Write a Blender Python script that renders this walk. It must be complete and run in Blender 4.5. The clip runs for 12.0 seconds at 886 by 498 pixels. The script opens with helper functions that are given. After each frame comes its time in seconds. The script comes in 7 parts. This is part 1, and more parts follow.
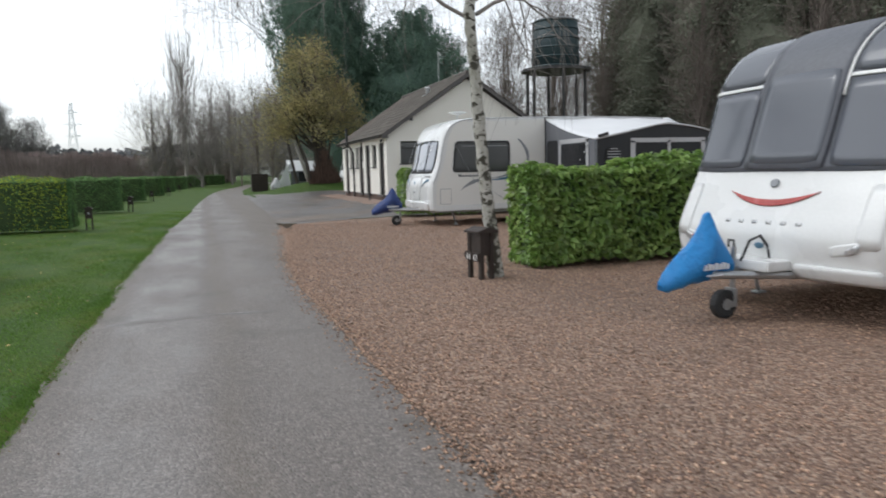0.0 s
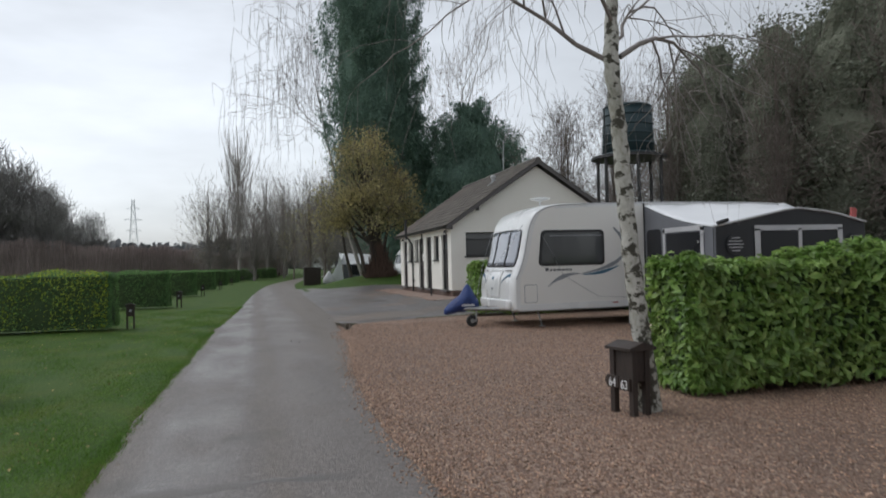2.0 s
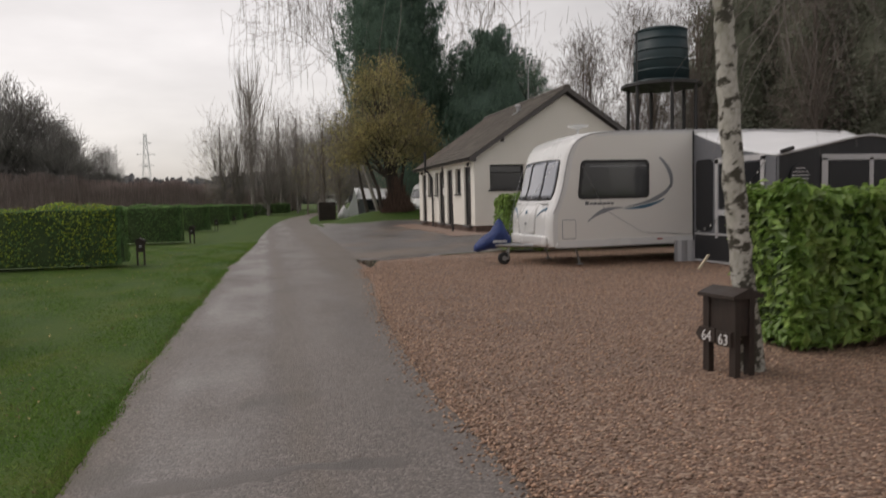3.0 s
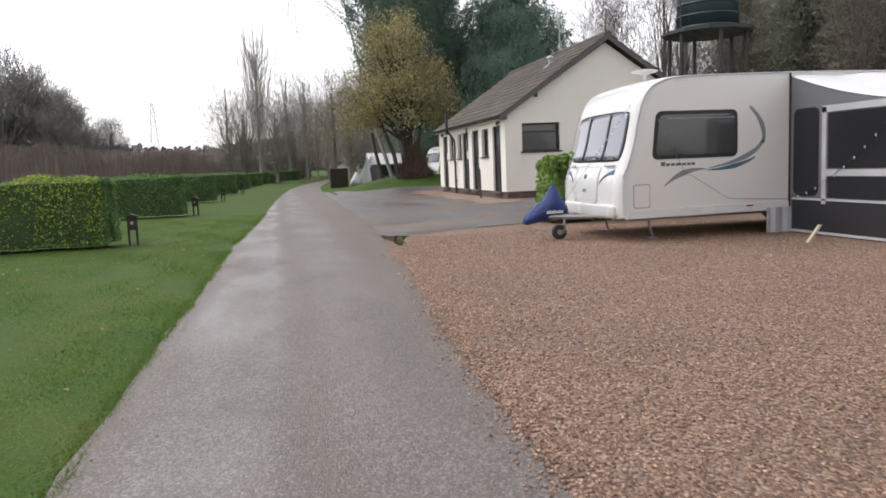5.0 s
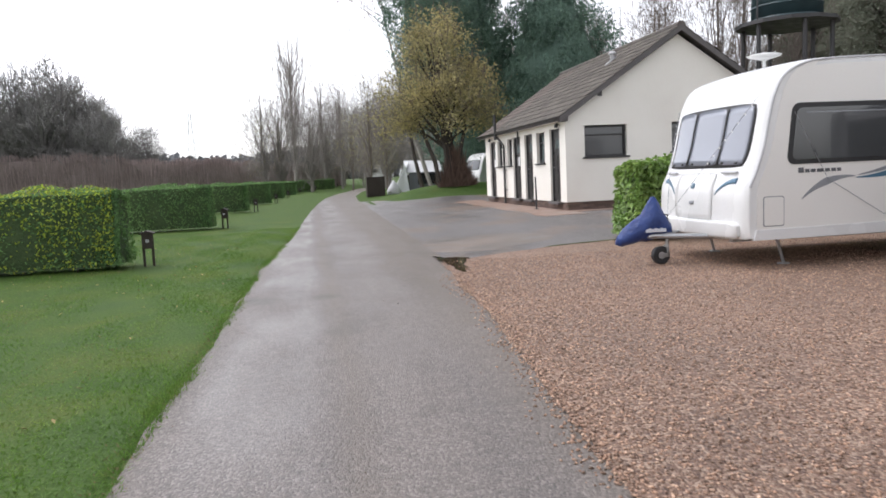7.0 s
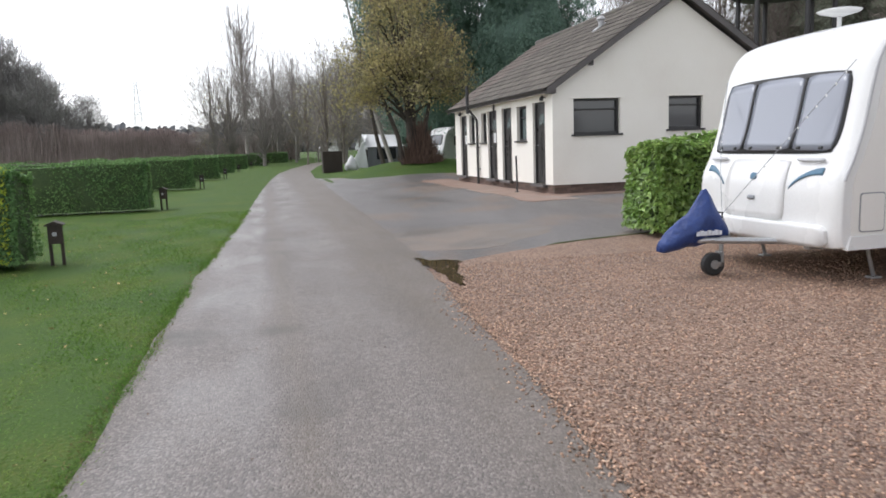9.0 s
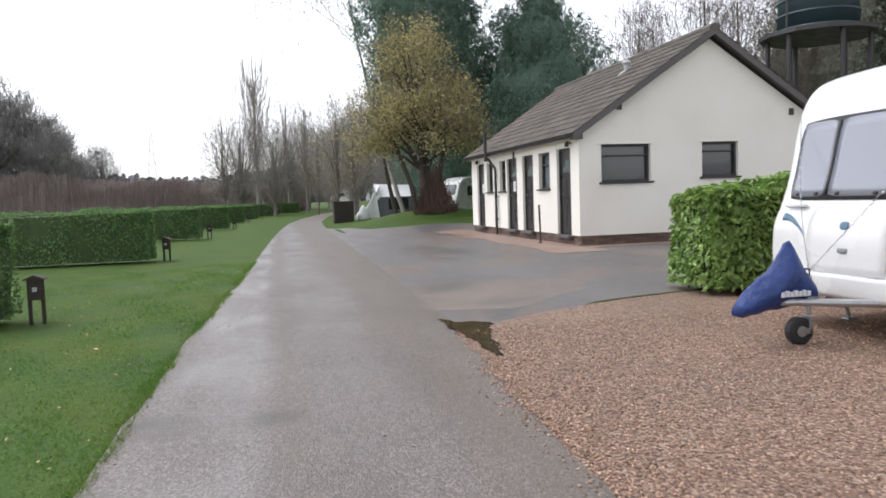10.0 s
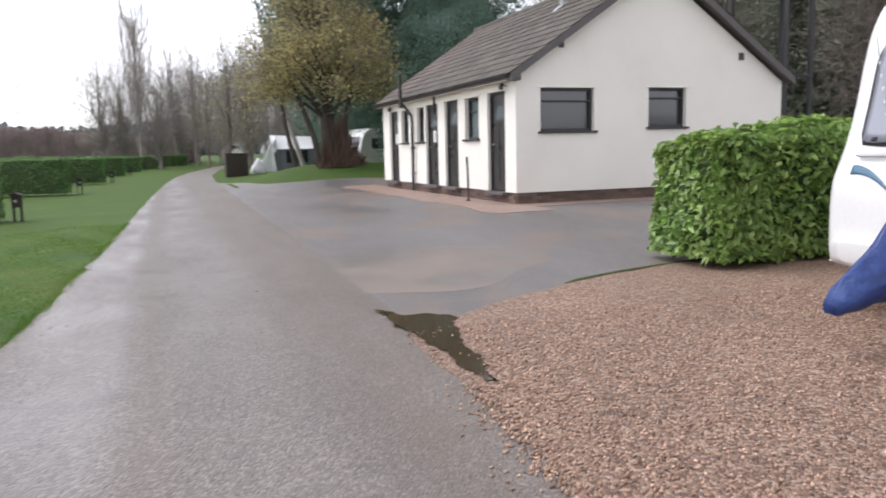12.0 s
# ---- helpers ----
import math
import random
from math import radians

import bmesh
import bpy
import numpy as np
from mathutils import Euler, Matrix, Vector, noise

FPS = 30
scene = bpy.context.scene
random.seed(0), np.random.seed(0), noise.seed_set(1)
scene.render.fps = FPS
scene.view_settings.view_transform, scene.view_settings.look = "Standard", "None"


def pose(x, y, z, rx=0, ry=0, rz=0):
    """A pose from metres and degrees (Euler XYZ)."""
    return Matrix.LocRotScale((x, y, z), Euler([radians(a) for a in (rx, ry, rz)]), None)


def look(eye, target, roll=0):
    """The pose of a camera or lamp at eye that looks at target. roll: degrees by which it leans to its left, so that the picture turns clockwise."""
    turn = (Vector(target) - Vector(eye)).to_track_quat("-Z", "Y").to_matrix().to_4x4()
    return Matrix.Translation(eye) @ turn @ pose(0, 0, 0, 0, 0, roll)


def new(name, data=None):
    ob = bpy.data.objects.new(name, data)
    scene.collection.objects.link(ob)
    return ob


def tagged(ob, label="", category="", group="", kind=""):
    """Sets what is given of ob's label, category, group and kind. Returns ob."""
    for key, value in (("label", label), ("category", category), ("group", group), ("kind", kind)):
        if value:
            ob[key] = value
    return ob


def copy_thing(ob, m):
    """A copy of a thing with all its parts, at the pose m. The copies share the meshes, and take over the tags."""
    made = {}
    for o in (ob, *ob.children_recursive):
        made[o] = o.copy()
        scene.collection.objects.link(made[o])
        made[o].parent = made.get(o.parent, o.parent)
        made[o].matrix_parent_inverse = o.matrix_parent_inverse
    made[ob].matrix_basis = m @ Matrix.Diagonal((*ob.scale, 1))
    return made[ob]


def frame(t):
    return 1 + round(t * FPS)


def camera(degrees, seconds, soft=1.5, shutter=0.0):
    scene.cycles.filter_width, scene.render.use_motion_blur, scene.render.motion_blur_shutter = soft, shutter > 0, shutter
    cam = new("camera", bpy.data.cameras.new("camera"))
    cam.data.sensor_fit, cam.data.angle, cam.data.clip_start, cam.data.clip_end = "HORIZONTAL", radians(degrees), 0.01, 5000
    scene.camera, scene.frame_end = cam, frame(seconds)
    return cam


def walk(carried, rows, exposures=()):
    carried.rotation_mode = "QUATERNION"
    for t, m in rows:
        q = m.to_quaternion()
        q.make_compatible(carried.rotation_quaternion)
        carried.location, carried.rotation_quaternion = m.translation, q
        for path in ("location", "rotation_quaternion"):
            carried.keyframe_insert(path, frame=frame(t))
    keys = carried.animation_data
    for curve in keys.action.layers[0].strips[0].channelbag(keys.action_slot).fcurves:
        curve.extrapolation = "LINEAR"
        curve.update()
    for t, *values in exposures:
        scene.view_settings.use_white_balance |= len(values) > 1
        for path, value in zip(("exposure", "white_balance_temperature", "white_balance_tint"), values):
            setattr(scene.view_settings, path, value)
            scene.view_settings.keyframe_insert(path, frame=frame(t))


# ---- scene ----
cam = camera(61.8, 12.0, soft=1.7, shutter=0.3)
PATH = [
    (0, (0.415, -0.216, 1.37), (1.025, 1.677, 1.16), -1.4),
    (0.5, (0.434, 0.353, 1.382), (0.923, 2.284, 1.209), -2.1),
    (1, (0.417, 1.027, 1.377), (0.935, 2.944, 1.142), -2.2),
    (1.5, (0.439, 1.677, 1.377), (0.923, 3.608, 1.188), -1.6),
    (2, (0.429, 2.343, 1.388), (0.925, 4.28, 1.432), -1.4),
    (2.5, (0.449, 2.959, 1.383), (0.971, 4.887, 1.48), -1.9),
    (3, (0.379, 3.578, 1.347), (0.837, 5.52, 1.218), -1.3),
    (3.5, (0.4, 4.182, 1.337), (0.84, 6.122, 1.124), -2.1),
    (5.5, (0.397, 6.743, 1.374), (0.81, 8.686, 1.139), -2.5),
    (6, (0.388, 7.34, 1.393), (0.684, 9.291, 1.065), -2.9),
    (6.5, (0.406, 7.95, 1.419), (0.891, 9.872, 1.154), -2.3),
    (7, (0.38, 8.565, 1.385), (0.72, 10.526, 1.186), -2.6),
    (9, (0.426, 11.051, 1.505), (0.881, 12.979, 1.232), -2.0),
    (9.5, (0.451, 11.686, 1.491), (0.932, 13.622, 1.339), -1.9),
    (10, (0.507, 12.315, 1.451), (0.944, 14.262, 1.314), -1.9),
    (10.5, (0.505, 12.989, 1.413), (0.947, 14.935, 1.277), -1.9),
    (11, (0.573, 13.613, 1.37), (1.15, 15.521, 1.209), -1.8),
    (11.5, (0.586, 14.208, 1.359), (1.101, 16.123, 1.102), -1.5),
    (12, (0.712, 14.822, 1.358), (1.405, 16.679, 1.094), -1.3),
]
SKY_STRENGTH = 0.15
SUN_STRENGTH = 0.6
EXPOSURES = [(0, 0.55, 6250, 8), (1.5, 0.52, 6250, 8), (2.1, 0.02, 6200, 9), (2.6, -0.12, 6200, 11), (3.0, -0.02, 7050, 15), (3.2, 0.18, 7050, 16), (3.7, 0.73, 7100, 17), (5.5, 0.93, 6400, 14), (6.5, 1.13, 6350, 14), (9, 1.02, 6300, 12), (12, 1.22, 6300, 15)]
walk(cam, [(t, look(e, g, r)) for t, e, g, r in PATH], EXPOSURES)

# ---------------------------------------------------------------- world and light
world = bpy.data.worlds.new("overcast_sky")
scene.world = world
world.use_nodes = True
wn, wl = world.node_tree.nodes, world.node_tree.links
wn.clear()
sky = wn.new("ShaderNodeTexSky")
sky.sky_type = "NISHITA"
sky.sun_disc = False
sky.sun_elevation = radians(58)
sky.sun_rotation = radians(-60)
sky.air_density, sky.dust_density, sky.ozone_density = 1.0, 1.5, 1.0
sat = wn.new("ShaderNodeHueSaturation")
sat.inputs["Saturation"].default_value = 0.16
co = wn.new("ShaderNodeTexCoord")
mp = wn.new("ShaderNodeMapping")
mp.inputs["Scale"].default_value = (1.0, 1.0, 3.2)
cl = wn.new("ShaderNodeTexNoise")
cl.inputs["Scale"].default_value = 2.3
cl.inputs["Detail"].default_value = 5
cl.inputs["Roughness"].default_value = 0.55
cr = wn.new("ShaderNodeMapRange")
cr.inputs["From Min"].default_value, cr.inputs["From Max"].default_value = 0.3, 0.7
cr.inputs["To Min"].default_value, cr.inputs["To Max"].default_value = 0.80, 1.12
mul = wn.new("ShaderNodeVectorMath")
mul.operation = "SCALE"
bg = wn.new("ShaderNodeBackground")
bg.inputs["Strength"].default_value = SKY_STRENGTH
wo = wn.new("ShaderNodeOutputWorld")
wl.new(sky.outputs[0], sat.inputs["Color"])
wl.new(co.outputs["Generated"], mp.inputs["Vector"])
wl.new(mp.outputs[0], cl.inputs["Vector"])
wl.new(cl.outputs["Fac"], cr.inputs["Value"])
wl.new(sat.outputs[0], mul.inputs[0])
wl.new(cr.outputs[0], mul.inputs["Scale"])
wl.new(mul.outputs[0], bg.inputs["Color"])
wl.new(bg.outputs[0], wo.inputs["Surface"])

sun = new("sun", bpy.data.lights.new("sun", "SUN"))
sun.data.energy = SUN_STRENGTH
sun.data.angle = radians(40)
sun.data.color = (1.0, 0.98, 0.95)
sun.matrix_world = look((-6.93, 4.0, 12.8), (0, 0, 0))

# ---------------------------------------------------------------- materials


def material(name, colours, scale=6.0, fine=60.0, rough=0.6, rough_var=0.1, bump=0.2, metal=0.0, stretch=(1, 1, 1), spec=0.5, coat=0.0,
             island=0.0, random_value=0.0, bump_dist=0.01, leafy=0.0):
    """Two scales of noise mix the colours; grain drives bump and roughness. World-sized."""
    m = bpy.data.materials.new(name)
    m.use_nodes = True
    n, l = m.node_tree.nodes, m.node_tree.links
    b = n["Principled BSDF"]
    geo = n.new("ShaderNodeTexCoord")
    mpp = n.new("ShaderNodeMapping")
    mpp.inputs["Scale"].default_value = stretch
    l.new(geo.outputs["Object"], mpp.inputs["Vector"])
    big = n.new("ShaderNodeTexNoise")
    big.inputs["Scale"].default_value = scale
    big.inputs["Detail"].default_value = 4
    small = n.new("ShaderNodeTexNoise")
    small.inputs["Scale"].default_value = fine
    small.inputs["Detail"].default_value = 3
    for t in (big, small):
        l.new(mpp.outputs[0], t.inputs["Vector"])
    mixf = n.new("ShaderNodeMix")
    mixf.inputs["Factor"].default_value = 0.45
    l.new(big.outputs["Fac"], mixf.inputs["A"])
    l.new(small.outputs["Fac"], mixf.inputs["B"])
    src = mixf.outputs["Result"]
    ramp = n.new("ShaderNodeValToRGB")
    el = ramp.color_ramp.elements
    while len(el) < len(colours):
        el.new(0.5)
    for i, c in enumerate(colours):
        el[i].position = 0.34 + 0.32 * i / max(1, len(colours) - 1)
        el[i].color = (*c, 1)
    l.new(src, ramp.inputs["Fac"])
    col = ramp.outputs["Color"]
    for amount, out in ((island, "Random Per Island"), (random_value, "Random")):
        if amount:
            g = n.new("ShaderNodeNewGeometry" if out == "Random Per Island" else "ShaderNodeObjectInfo")
            mr = n.new("ShaderNodeMapRange")
            mr.inputs["To Min"].default_value, mr.inputs["To Max"].default_value = 1 - amount, 1 + amount
            l.new(g.outputs[out], mr.inputs["Value"])
            vm = n.new("ShaderNodeVectorMath")
            vm.operation = "SCALE"
            l.new(col, vm.inputs[0])
            l.new(mr.outputs[0], vm.inputs["Scale"])
            col = vm.outputs[0]
    l.new(col, b.inputs["Base Color"])
    rr = n.new("ShaderNodeMapRange")
    rr.inputs["From Min"].default_value, rr.inputs["From Max"].default_value = 0.3, 0.7
    rr.inputs["To Min"].default_value, rr.inputs["To Max"].default_value = max(0.02, rough - rough_var), min(1, rough + rough_var)
    l.new(big.outputs["Fac"], rr.inputs["Value"])
    l.new(rr.outputs[0], b.inputs["Roughness"])
    if bump:
        bp = n.new("ShaderNodeBump")
        bp.inputs["Strength"].default_value = bump
        bp.inputs["Distance"].default_value = bump_dist
        l.new(small.outputs["Fac"], bp.inputs["Height"])
        l.new(bp.outputs[0], b.inputs["Normal"])
    b.inputs["Metallic"].default_value = metal
    b.inputs["Specular IOR Level"].default_value = spec
    b.inputs["Coat Weight"].default_value = coat
    b.inputs["Coat Roughness"].default_value = 0.08
    if leafy:
        tr = n.new("ShaderNodeBsdfTranslucent")
        l.new(col, tr.inputs["Color"])
        ms = n.new("ShaderNodeMixShader")
        ms.inputs["Fac"].default_value = leafy
        l.new(b.outputs[0], ms.inputs[1])
        l.new(tr.outputs[0], ms.inputs[2])
        l.new(ms.outputs[0], n["Material Output"].inputs["Surface"])
    return m


def cell_ground(name, palette, cell, rough, bump, patch_scale, patch_dark, distance=0.01, wet=0.0, stain=None, streak=0.25):
    """Ground of loose or bound stones: one colour a stone, broad patches, damp gloss."""
    m = bpy.data.materials.new(name)
    m.use_nodes = True
    n, l = m.node_tree.nodes, m.node_tree.links
    b = n["Principled BSDF"]
    tc = n.new("ShaderNodeTexCoord")
    vo = n.new("ShaderNodeTexVoronoi")
    vo.inputs["Scale"].default_value = cell
    l.new(tc.outputs["Object"], vo.inputs["Vector"])
    sep = n.new("ShaderNodeSeparateColor")
    l.new(vo.outputs["Color"], sep.inputs[0])
    ramp = n.new("ShaderNodeValToRGB")
    ramp.color_ramp.interpolation = "CONSTANT"
    el = ramp.color_ramp.elements
    while len(el) < len(palette):
        el.new(0.5)
    for i, c in enumerate(palette):
        el[i].position = i / len(palette)
        el[i].color = (*c, 1)
    l.new(sep.outputs[0], ramp.inputs["Fac"])
    nb = n.new("ShaderNodeTexNoise")
    nb.inputs["Scale"].default_value = patch_scale
    nb.inputs["Detail"].default_value = 4
    mpp = n.new("ShaderNodeMapping")
    mpp.inputs["Scale"].default_value = (1.0, streak, 1.0)
    l.new(tc.outputs["Object"], mpp.inputs["Vector"])
    l.new(mpp.outputs[0], nb.inputs["Vector"])
    mr = n.new("ShaderNodeMapRange")
    mr.inputs["From Min"].default_value, mr.inputs["From Max"].default_value = 0.3, 0.7
    mr.inputs["To Min"].default_value, mr.inputs["To Max"].default_value = 1 - patch_dark, 1 + patch_dark
    l.new(nb.outputs["Fac"], mr.inputs["Value"])
    vm = n.new("ShaderNodeVectorMath")
    vm.operation = "SCALE"
    l.new(ramp.outputs["Color"], vm.inputs[0])
    l.new(mr.outputs[0], vm.inputs["Scale"])
    col = vm.outputs[0]
    if stain:
        colour, lo, hi, sscale = stain
        ns = n.new("ShaderNodeTexNoise")
        ns.inputs["Scale"].default_value = sscale
        ns.inputs["Detail"].default_value = 5
        l.new(tc.outputs["Object"], ns.inputs["Vector"])
        sm = n.new("ShaderNodeMapRange")
        sm.inputs["From Min"].default_value, sm.inputs["From Max"].default_value = lo, hi
        l.new(ns.outputs["Fac"], sm.inputs["Value"])
        mx = n.new("ShaderNodeMix")
        mx.data_type = "RGBA"
        l.new(sm.outputs[0], mx.inputs["Factor"])
        l.new(col, mx.inputs["A"])
        mx.inputs["B"].default_value = (*colour, 1)
        col = mx.outputs["Result"]
    l.new(col, b.inputs["Base Color"])
    r2 = n.new("ShaderNodeMapRange")
    r2.inputs["From Min"].default_value, r2.inputs["From Max"].default_value = 0.35, 0.65
    r2.inputs["To Min"].default_value, r2.inputs["To Max"].default_value = max(0.05, rough - wet), rough + wet * 0.5
    l.new(nb.outputs["Fac"], r2.inputs["Value"])
    l.new(r2.outputs[0], b.inputs["Roughness"])
    bp = n.new("ShaderNodeBump")
    bp.inputs["Strength"].default_value = bump
    bp.inputs["Distance"].default_value = distance
    bp.invert = True
    l.new(vo.outputs["Distance"], bp.inputs["Height"])
    l.new(bp.outputs[0], b.inputs["Normal"])
    return m


def lane_tarmac():
    """Wet lane: two glossy wheel tracks, a dirty crown between them, damp patches."""
    m = cell_ground("wet_asphalt", [(0.0955, 0.0832, 0.0768), (0.169, 0.146, 0.132), (0.129, 0.112, 0.102), (0.245, 0.214, 0.195), (0.146, 0.127, 0.114)], 85, 0.45, 0.55, 1.9, 0.12,
                    0.008, 0.07, ((0.10, 0.09, 0.08), 0.60, 0.72, 0.9), streak=0.16)
    n, l = m.node_tree.nodes, m.node_tree.links
    b = n["Principled BSDF"]
    tc = n.new("ShaderNodeTexCoord")

    def fbm(scale, stretch, detail=4):
        mp_ = n.new("ShaderNodeMapping")
        mp_.inputs["Scale"].default_value = stretch
        t = n.new("ShaderNodeTexNoise")
        t.inputs["Scale"].default_value, t.inputs["Detail"].default_value = scale, detail
        l.new(tc.outputs["Object"], mp_.inputs["Vector"])
        l.new(mp_.outputs[0], t.inputs["Vector"])
        return t.outputs["Fac"]

    def calc(op, a, c, clamp=False):
        t = n.new("ShaderNodeMath")
        t.operation, t.use_clamp = op, clamp
        for k, v in enumerate((a, c)):
            if isinstance(v, (int, float)):
                t.inputs[k].default_value = v
            else:
                l.new(v, t.inputs[k])
        return t.outputs[0]
    xyz = n.new("ShaderNodeSeparateXYZ")
    l.new(tc.outputs["Object"], xyz.inputs[0])
    bend = calc("MULTIPLY", calc("SUBTRACT", fbm(0.8, (1, 0.35, 1)), 0.5), 0.5)
    across = calc("DIVIDE", calc("ADD", calc("ADD", xyz.outputs["X"], bend), 0.68), 2.5)
    band = n.new("ShaderNodeValToRGB")
    el = band.color_ramp.elements
    rows = ((0.0, 0.05), (0.09, 0.25), (0.15, 0.95), (0.38, 1.0), (0.44, 0.25), (0.53, 0.12), (0.60, 0.55), (0.80, 0.60), (0.93, 0.12))
    while len(el) < len(rows):
        el.new(0.5)
    for e, (p, v) in zip(el, rows):
        e.position, e.color = p, (v, v, v, 1)
    l.new(across, band.inputs["Fac"])
    patch_ = n.new("ShaderNodeMapRange")
    patch_.inputs["From Min"].default_value, patch_.inputs["From Max"].default_value = 0.36, 0.60
    patch_.inputs["To Min"].default_value = 0.15
    l.new(fbm(1.1, (1, 0.45, 1), 6), patch_.inputs["Value"])
    wet = calc("MULTIPLY", band.outputs["Color"], patch_.outputs[0], True)
    l.new(calc("ADD", calc("MULTIPLY", wet, -0.24), 0.56), b.inputs["Roughness"])
    bump = b.inputs["Normal"].links[0].from_node
    l.new(calc("ADD", calc("MULTIPLY", wet, -0.30), 0.62), bump.inputs["Strength"])
    crown = n.new("ShaderNodeValToRGB")
    el = crown.color_ramp.elements
    rows = ((0.0, 0.55), (0.06, 0.2), (0.13, 0.0), (0.42, 0.0), (0.485, 0.45), (0.55, 0.1), (0.8, 0.0), (0.97, 0.5))
    while len(el) < len(rows):
        el.new(0.5)
    for e, (p, v) in zip(el, rows):
        e.position, e.color = p, (v, v, v, 1)
    l.new(across, crown.inputs["Fac"])
    dirt = calc("MULTIPLY", crown.outputs["Color"], calc("MULTIPLY", fbm(2.6, (1, 0.5, 1), 6), 1.5), True)
    mx = n.new("ShaderNodeMix")
    mx.data_type = "RGBA"
    l.new(dirt, mx.inputs["Factor"])
    l.new(b.inputs["Base Color"].links[0].from_socket, mx.inputs["A"])
    mx.inputs["B"].default_value = (0.115, 0.09, 0.062, 1)
    l.new(mx.outputs["Result"], b.inputs["Base Color"])
    return m


def glass(name, tint, rough=0.03, alpha=0.0):
    m = bpy.data.materials.new(name)
    m.use_nodes = True
    b = m.node_tree.nodes["Principled BSDF"]
    b.inputs["Base Color"].default_value = (*tint, 1)
    b.inputs["Roughness"].default_value = rough
    b.inputs["Specular IOR Level"].default_value = 0.6
    b.inputs["Coat Weight"].default_value = 0.5
    b.inputs["Coat Roughness"].default_value = 0.03
    b.inputs["Alpha"].default_value = 1 - alpha
    return m


M = {}
M["asphalt"] = lane_tarmac()
M["apron"] = cell_ground("old_tarmac", [(0.102, 0.0957, 0.0943), (0.14, 0.129, 0.123), (0.121, 0.111, 0.107), (0.167, 0.151, 0.143)], 85, 0.5, 0.5, 0.7, 0.14, 0.008, 0.14,
                         ((0.165, 0.132, 0.112), 0.53, 0.60, 0.42))
M["gravel"] = cell_ground("brown_gravel", [(0.231, 0.139, 0.0952), (0.154, 0.0879, 0.0609), (0.323, 0.22, 0.156), (0.2, 0.124, 0.0847), (0.269, 0.168, 0.115), (0.115, 0.066, 0.0474), (0.385, 0.279, 0.209)], 54, 0.7, 0.9,
                          0.55, 0.16, 0.02, 0.12, ((0.17, 0.15, 0.08), 0.72, 0.9, 0.6), streak=1.0)
M["grass"] = material("lawn_grass", [(0.036, 0.075, 0.012), (0.056, 0.105, 0.018), (0.098, 0.125, 0.031)], 0.9, 38, 0.85, 0.08, 0.8, bump_dist=0.03, spec=0.2)
M["blade"] = material("grass_blades", [(0.088, 0.180, 0.028), (0.126, 0.228, 0.040), (0.200, 0.255, 0.068)], 0.9, 12, 0.6, 0.1, 0.0, island=0.28, spec=0.3, leafy=0.45)
M["dry_blade"] = material("dead_grass_blades", [(0.16, 0.13, 0.065), (0.23, 0.19, 0.10)], 2, 12, 0.8, 0.1, 0.0, island=0.3, spec=0.2, leafy=0.35)
M["litter_gold"] = material("fallen_yellow_leaf", [(0.30, 0.20, 0.07), (0.42, 0.33, 0.14), (0.20, 0.12, 0.06)], 8, 30, 0.7, 0.1, 0.0, island=0.5)
M["repair"] = material("damp_dark_tarmac", [(0.088, 0.077, 0.070), (0.118, 0.103, 0.094), (0.150, 0.132, 0.120)], 2.2, 95, 0.42, 0.12, 0.5)
M["concrete"] = material("red_worn_concrete", [(0.20, 0.13, 0.10), (0.27, 0.18, 0.14), (0.25, 0.21, 0.18)], 1.2, 40, 0.6, 0.15, 0.4)
M["worn"] = material("worn_tan_tarmac", [(0.122, 0.112, 0.105), (0.164, 0.138, 0.118), (0.212, 0.166, 0.135)], 0.9, 45, 0.55, 0.15, 0.45)
M["water"] = material("puddle_water", [(0.05, 0.035, 0.02), (0.06, 0.042, 0.025)], 3, 30, 0.04, 0.02, 0.02, bump_dist=0.002)
M["mud"] = material("dark_mud", [(0.07, 0.05, 0.035), (0.12, 0.085, 0.06)], 3, 50, 0.7, 0.1, 0.5)
M["render"] = material("painted_render", [(0.74, 0.699, 0.63), (0.8, 0.768, 0.697), (0.83, 0.798, 0.735)], 0.7, 90, 0.8, 0.08, 0.25, bump_dist=0.004)
M["brick"] = material("plinth_brick", [(0.08, 0.055, 0.045), (0.14, 0.09, 0.07), (0.11, 0.085, 0.075)], 4, 60, 0.85, 0.05, 0.5, random_value=0.3)
M["black_door"] = material("black_painted_door", [(0.022, 0.02, 0.02), (0.035, 0.032, 0.03)], 3, 70, 0.35, 0.1, 0.1)
M["black_trim"] = material("black_trim", [(0.02, 0.02, 0.021), (0.04, 0.037, 0.036)], 3, 70, 0.45, 0.1, 0.15)
M["tile"] = material("roof_tile", [(0.075, 0.063, 0.057), (0.112, 0.096, 0.085), (0.118, 0.116, 0.082)], 1.6, 35, 0.8, 0.08, 0.5, random_value=0.25)
M["tile_rest"] = material("roof_tile_rest", [(0.085, 0.068, 0.06), (0.13, 0.105, 0.09), (0.11, 0.10, 0.085)], 1.6, 35, 0.8, 0.08, 0.5, island=0.22)
M["barge"] = material("dark_brown_board", [(0.075, 0.069, 0.068), (0.120, 0.108, 0.104)], 2, 50, 0.6, 0.1, 0.2)
M["win_dark"] = glass("dark_window_glass", (0.05, 0.052, 0.055), 0.12)
M["win_frost"] = glass("frosted_window_glass", (0.16, 0.20, 0.20), 0.25)
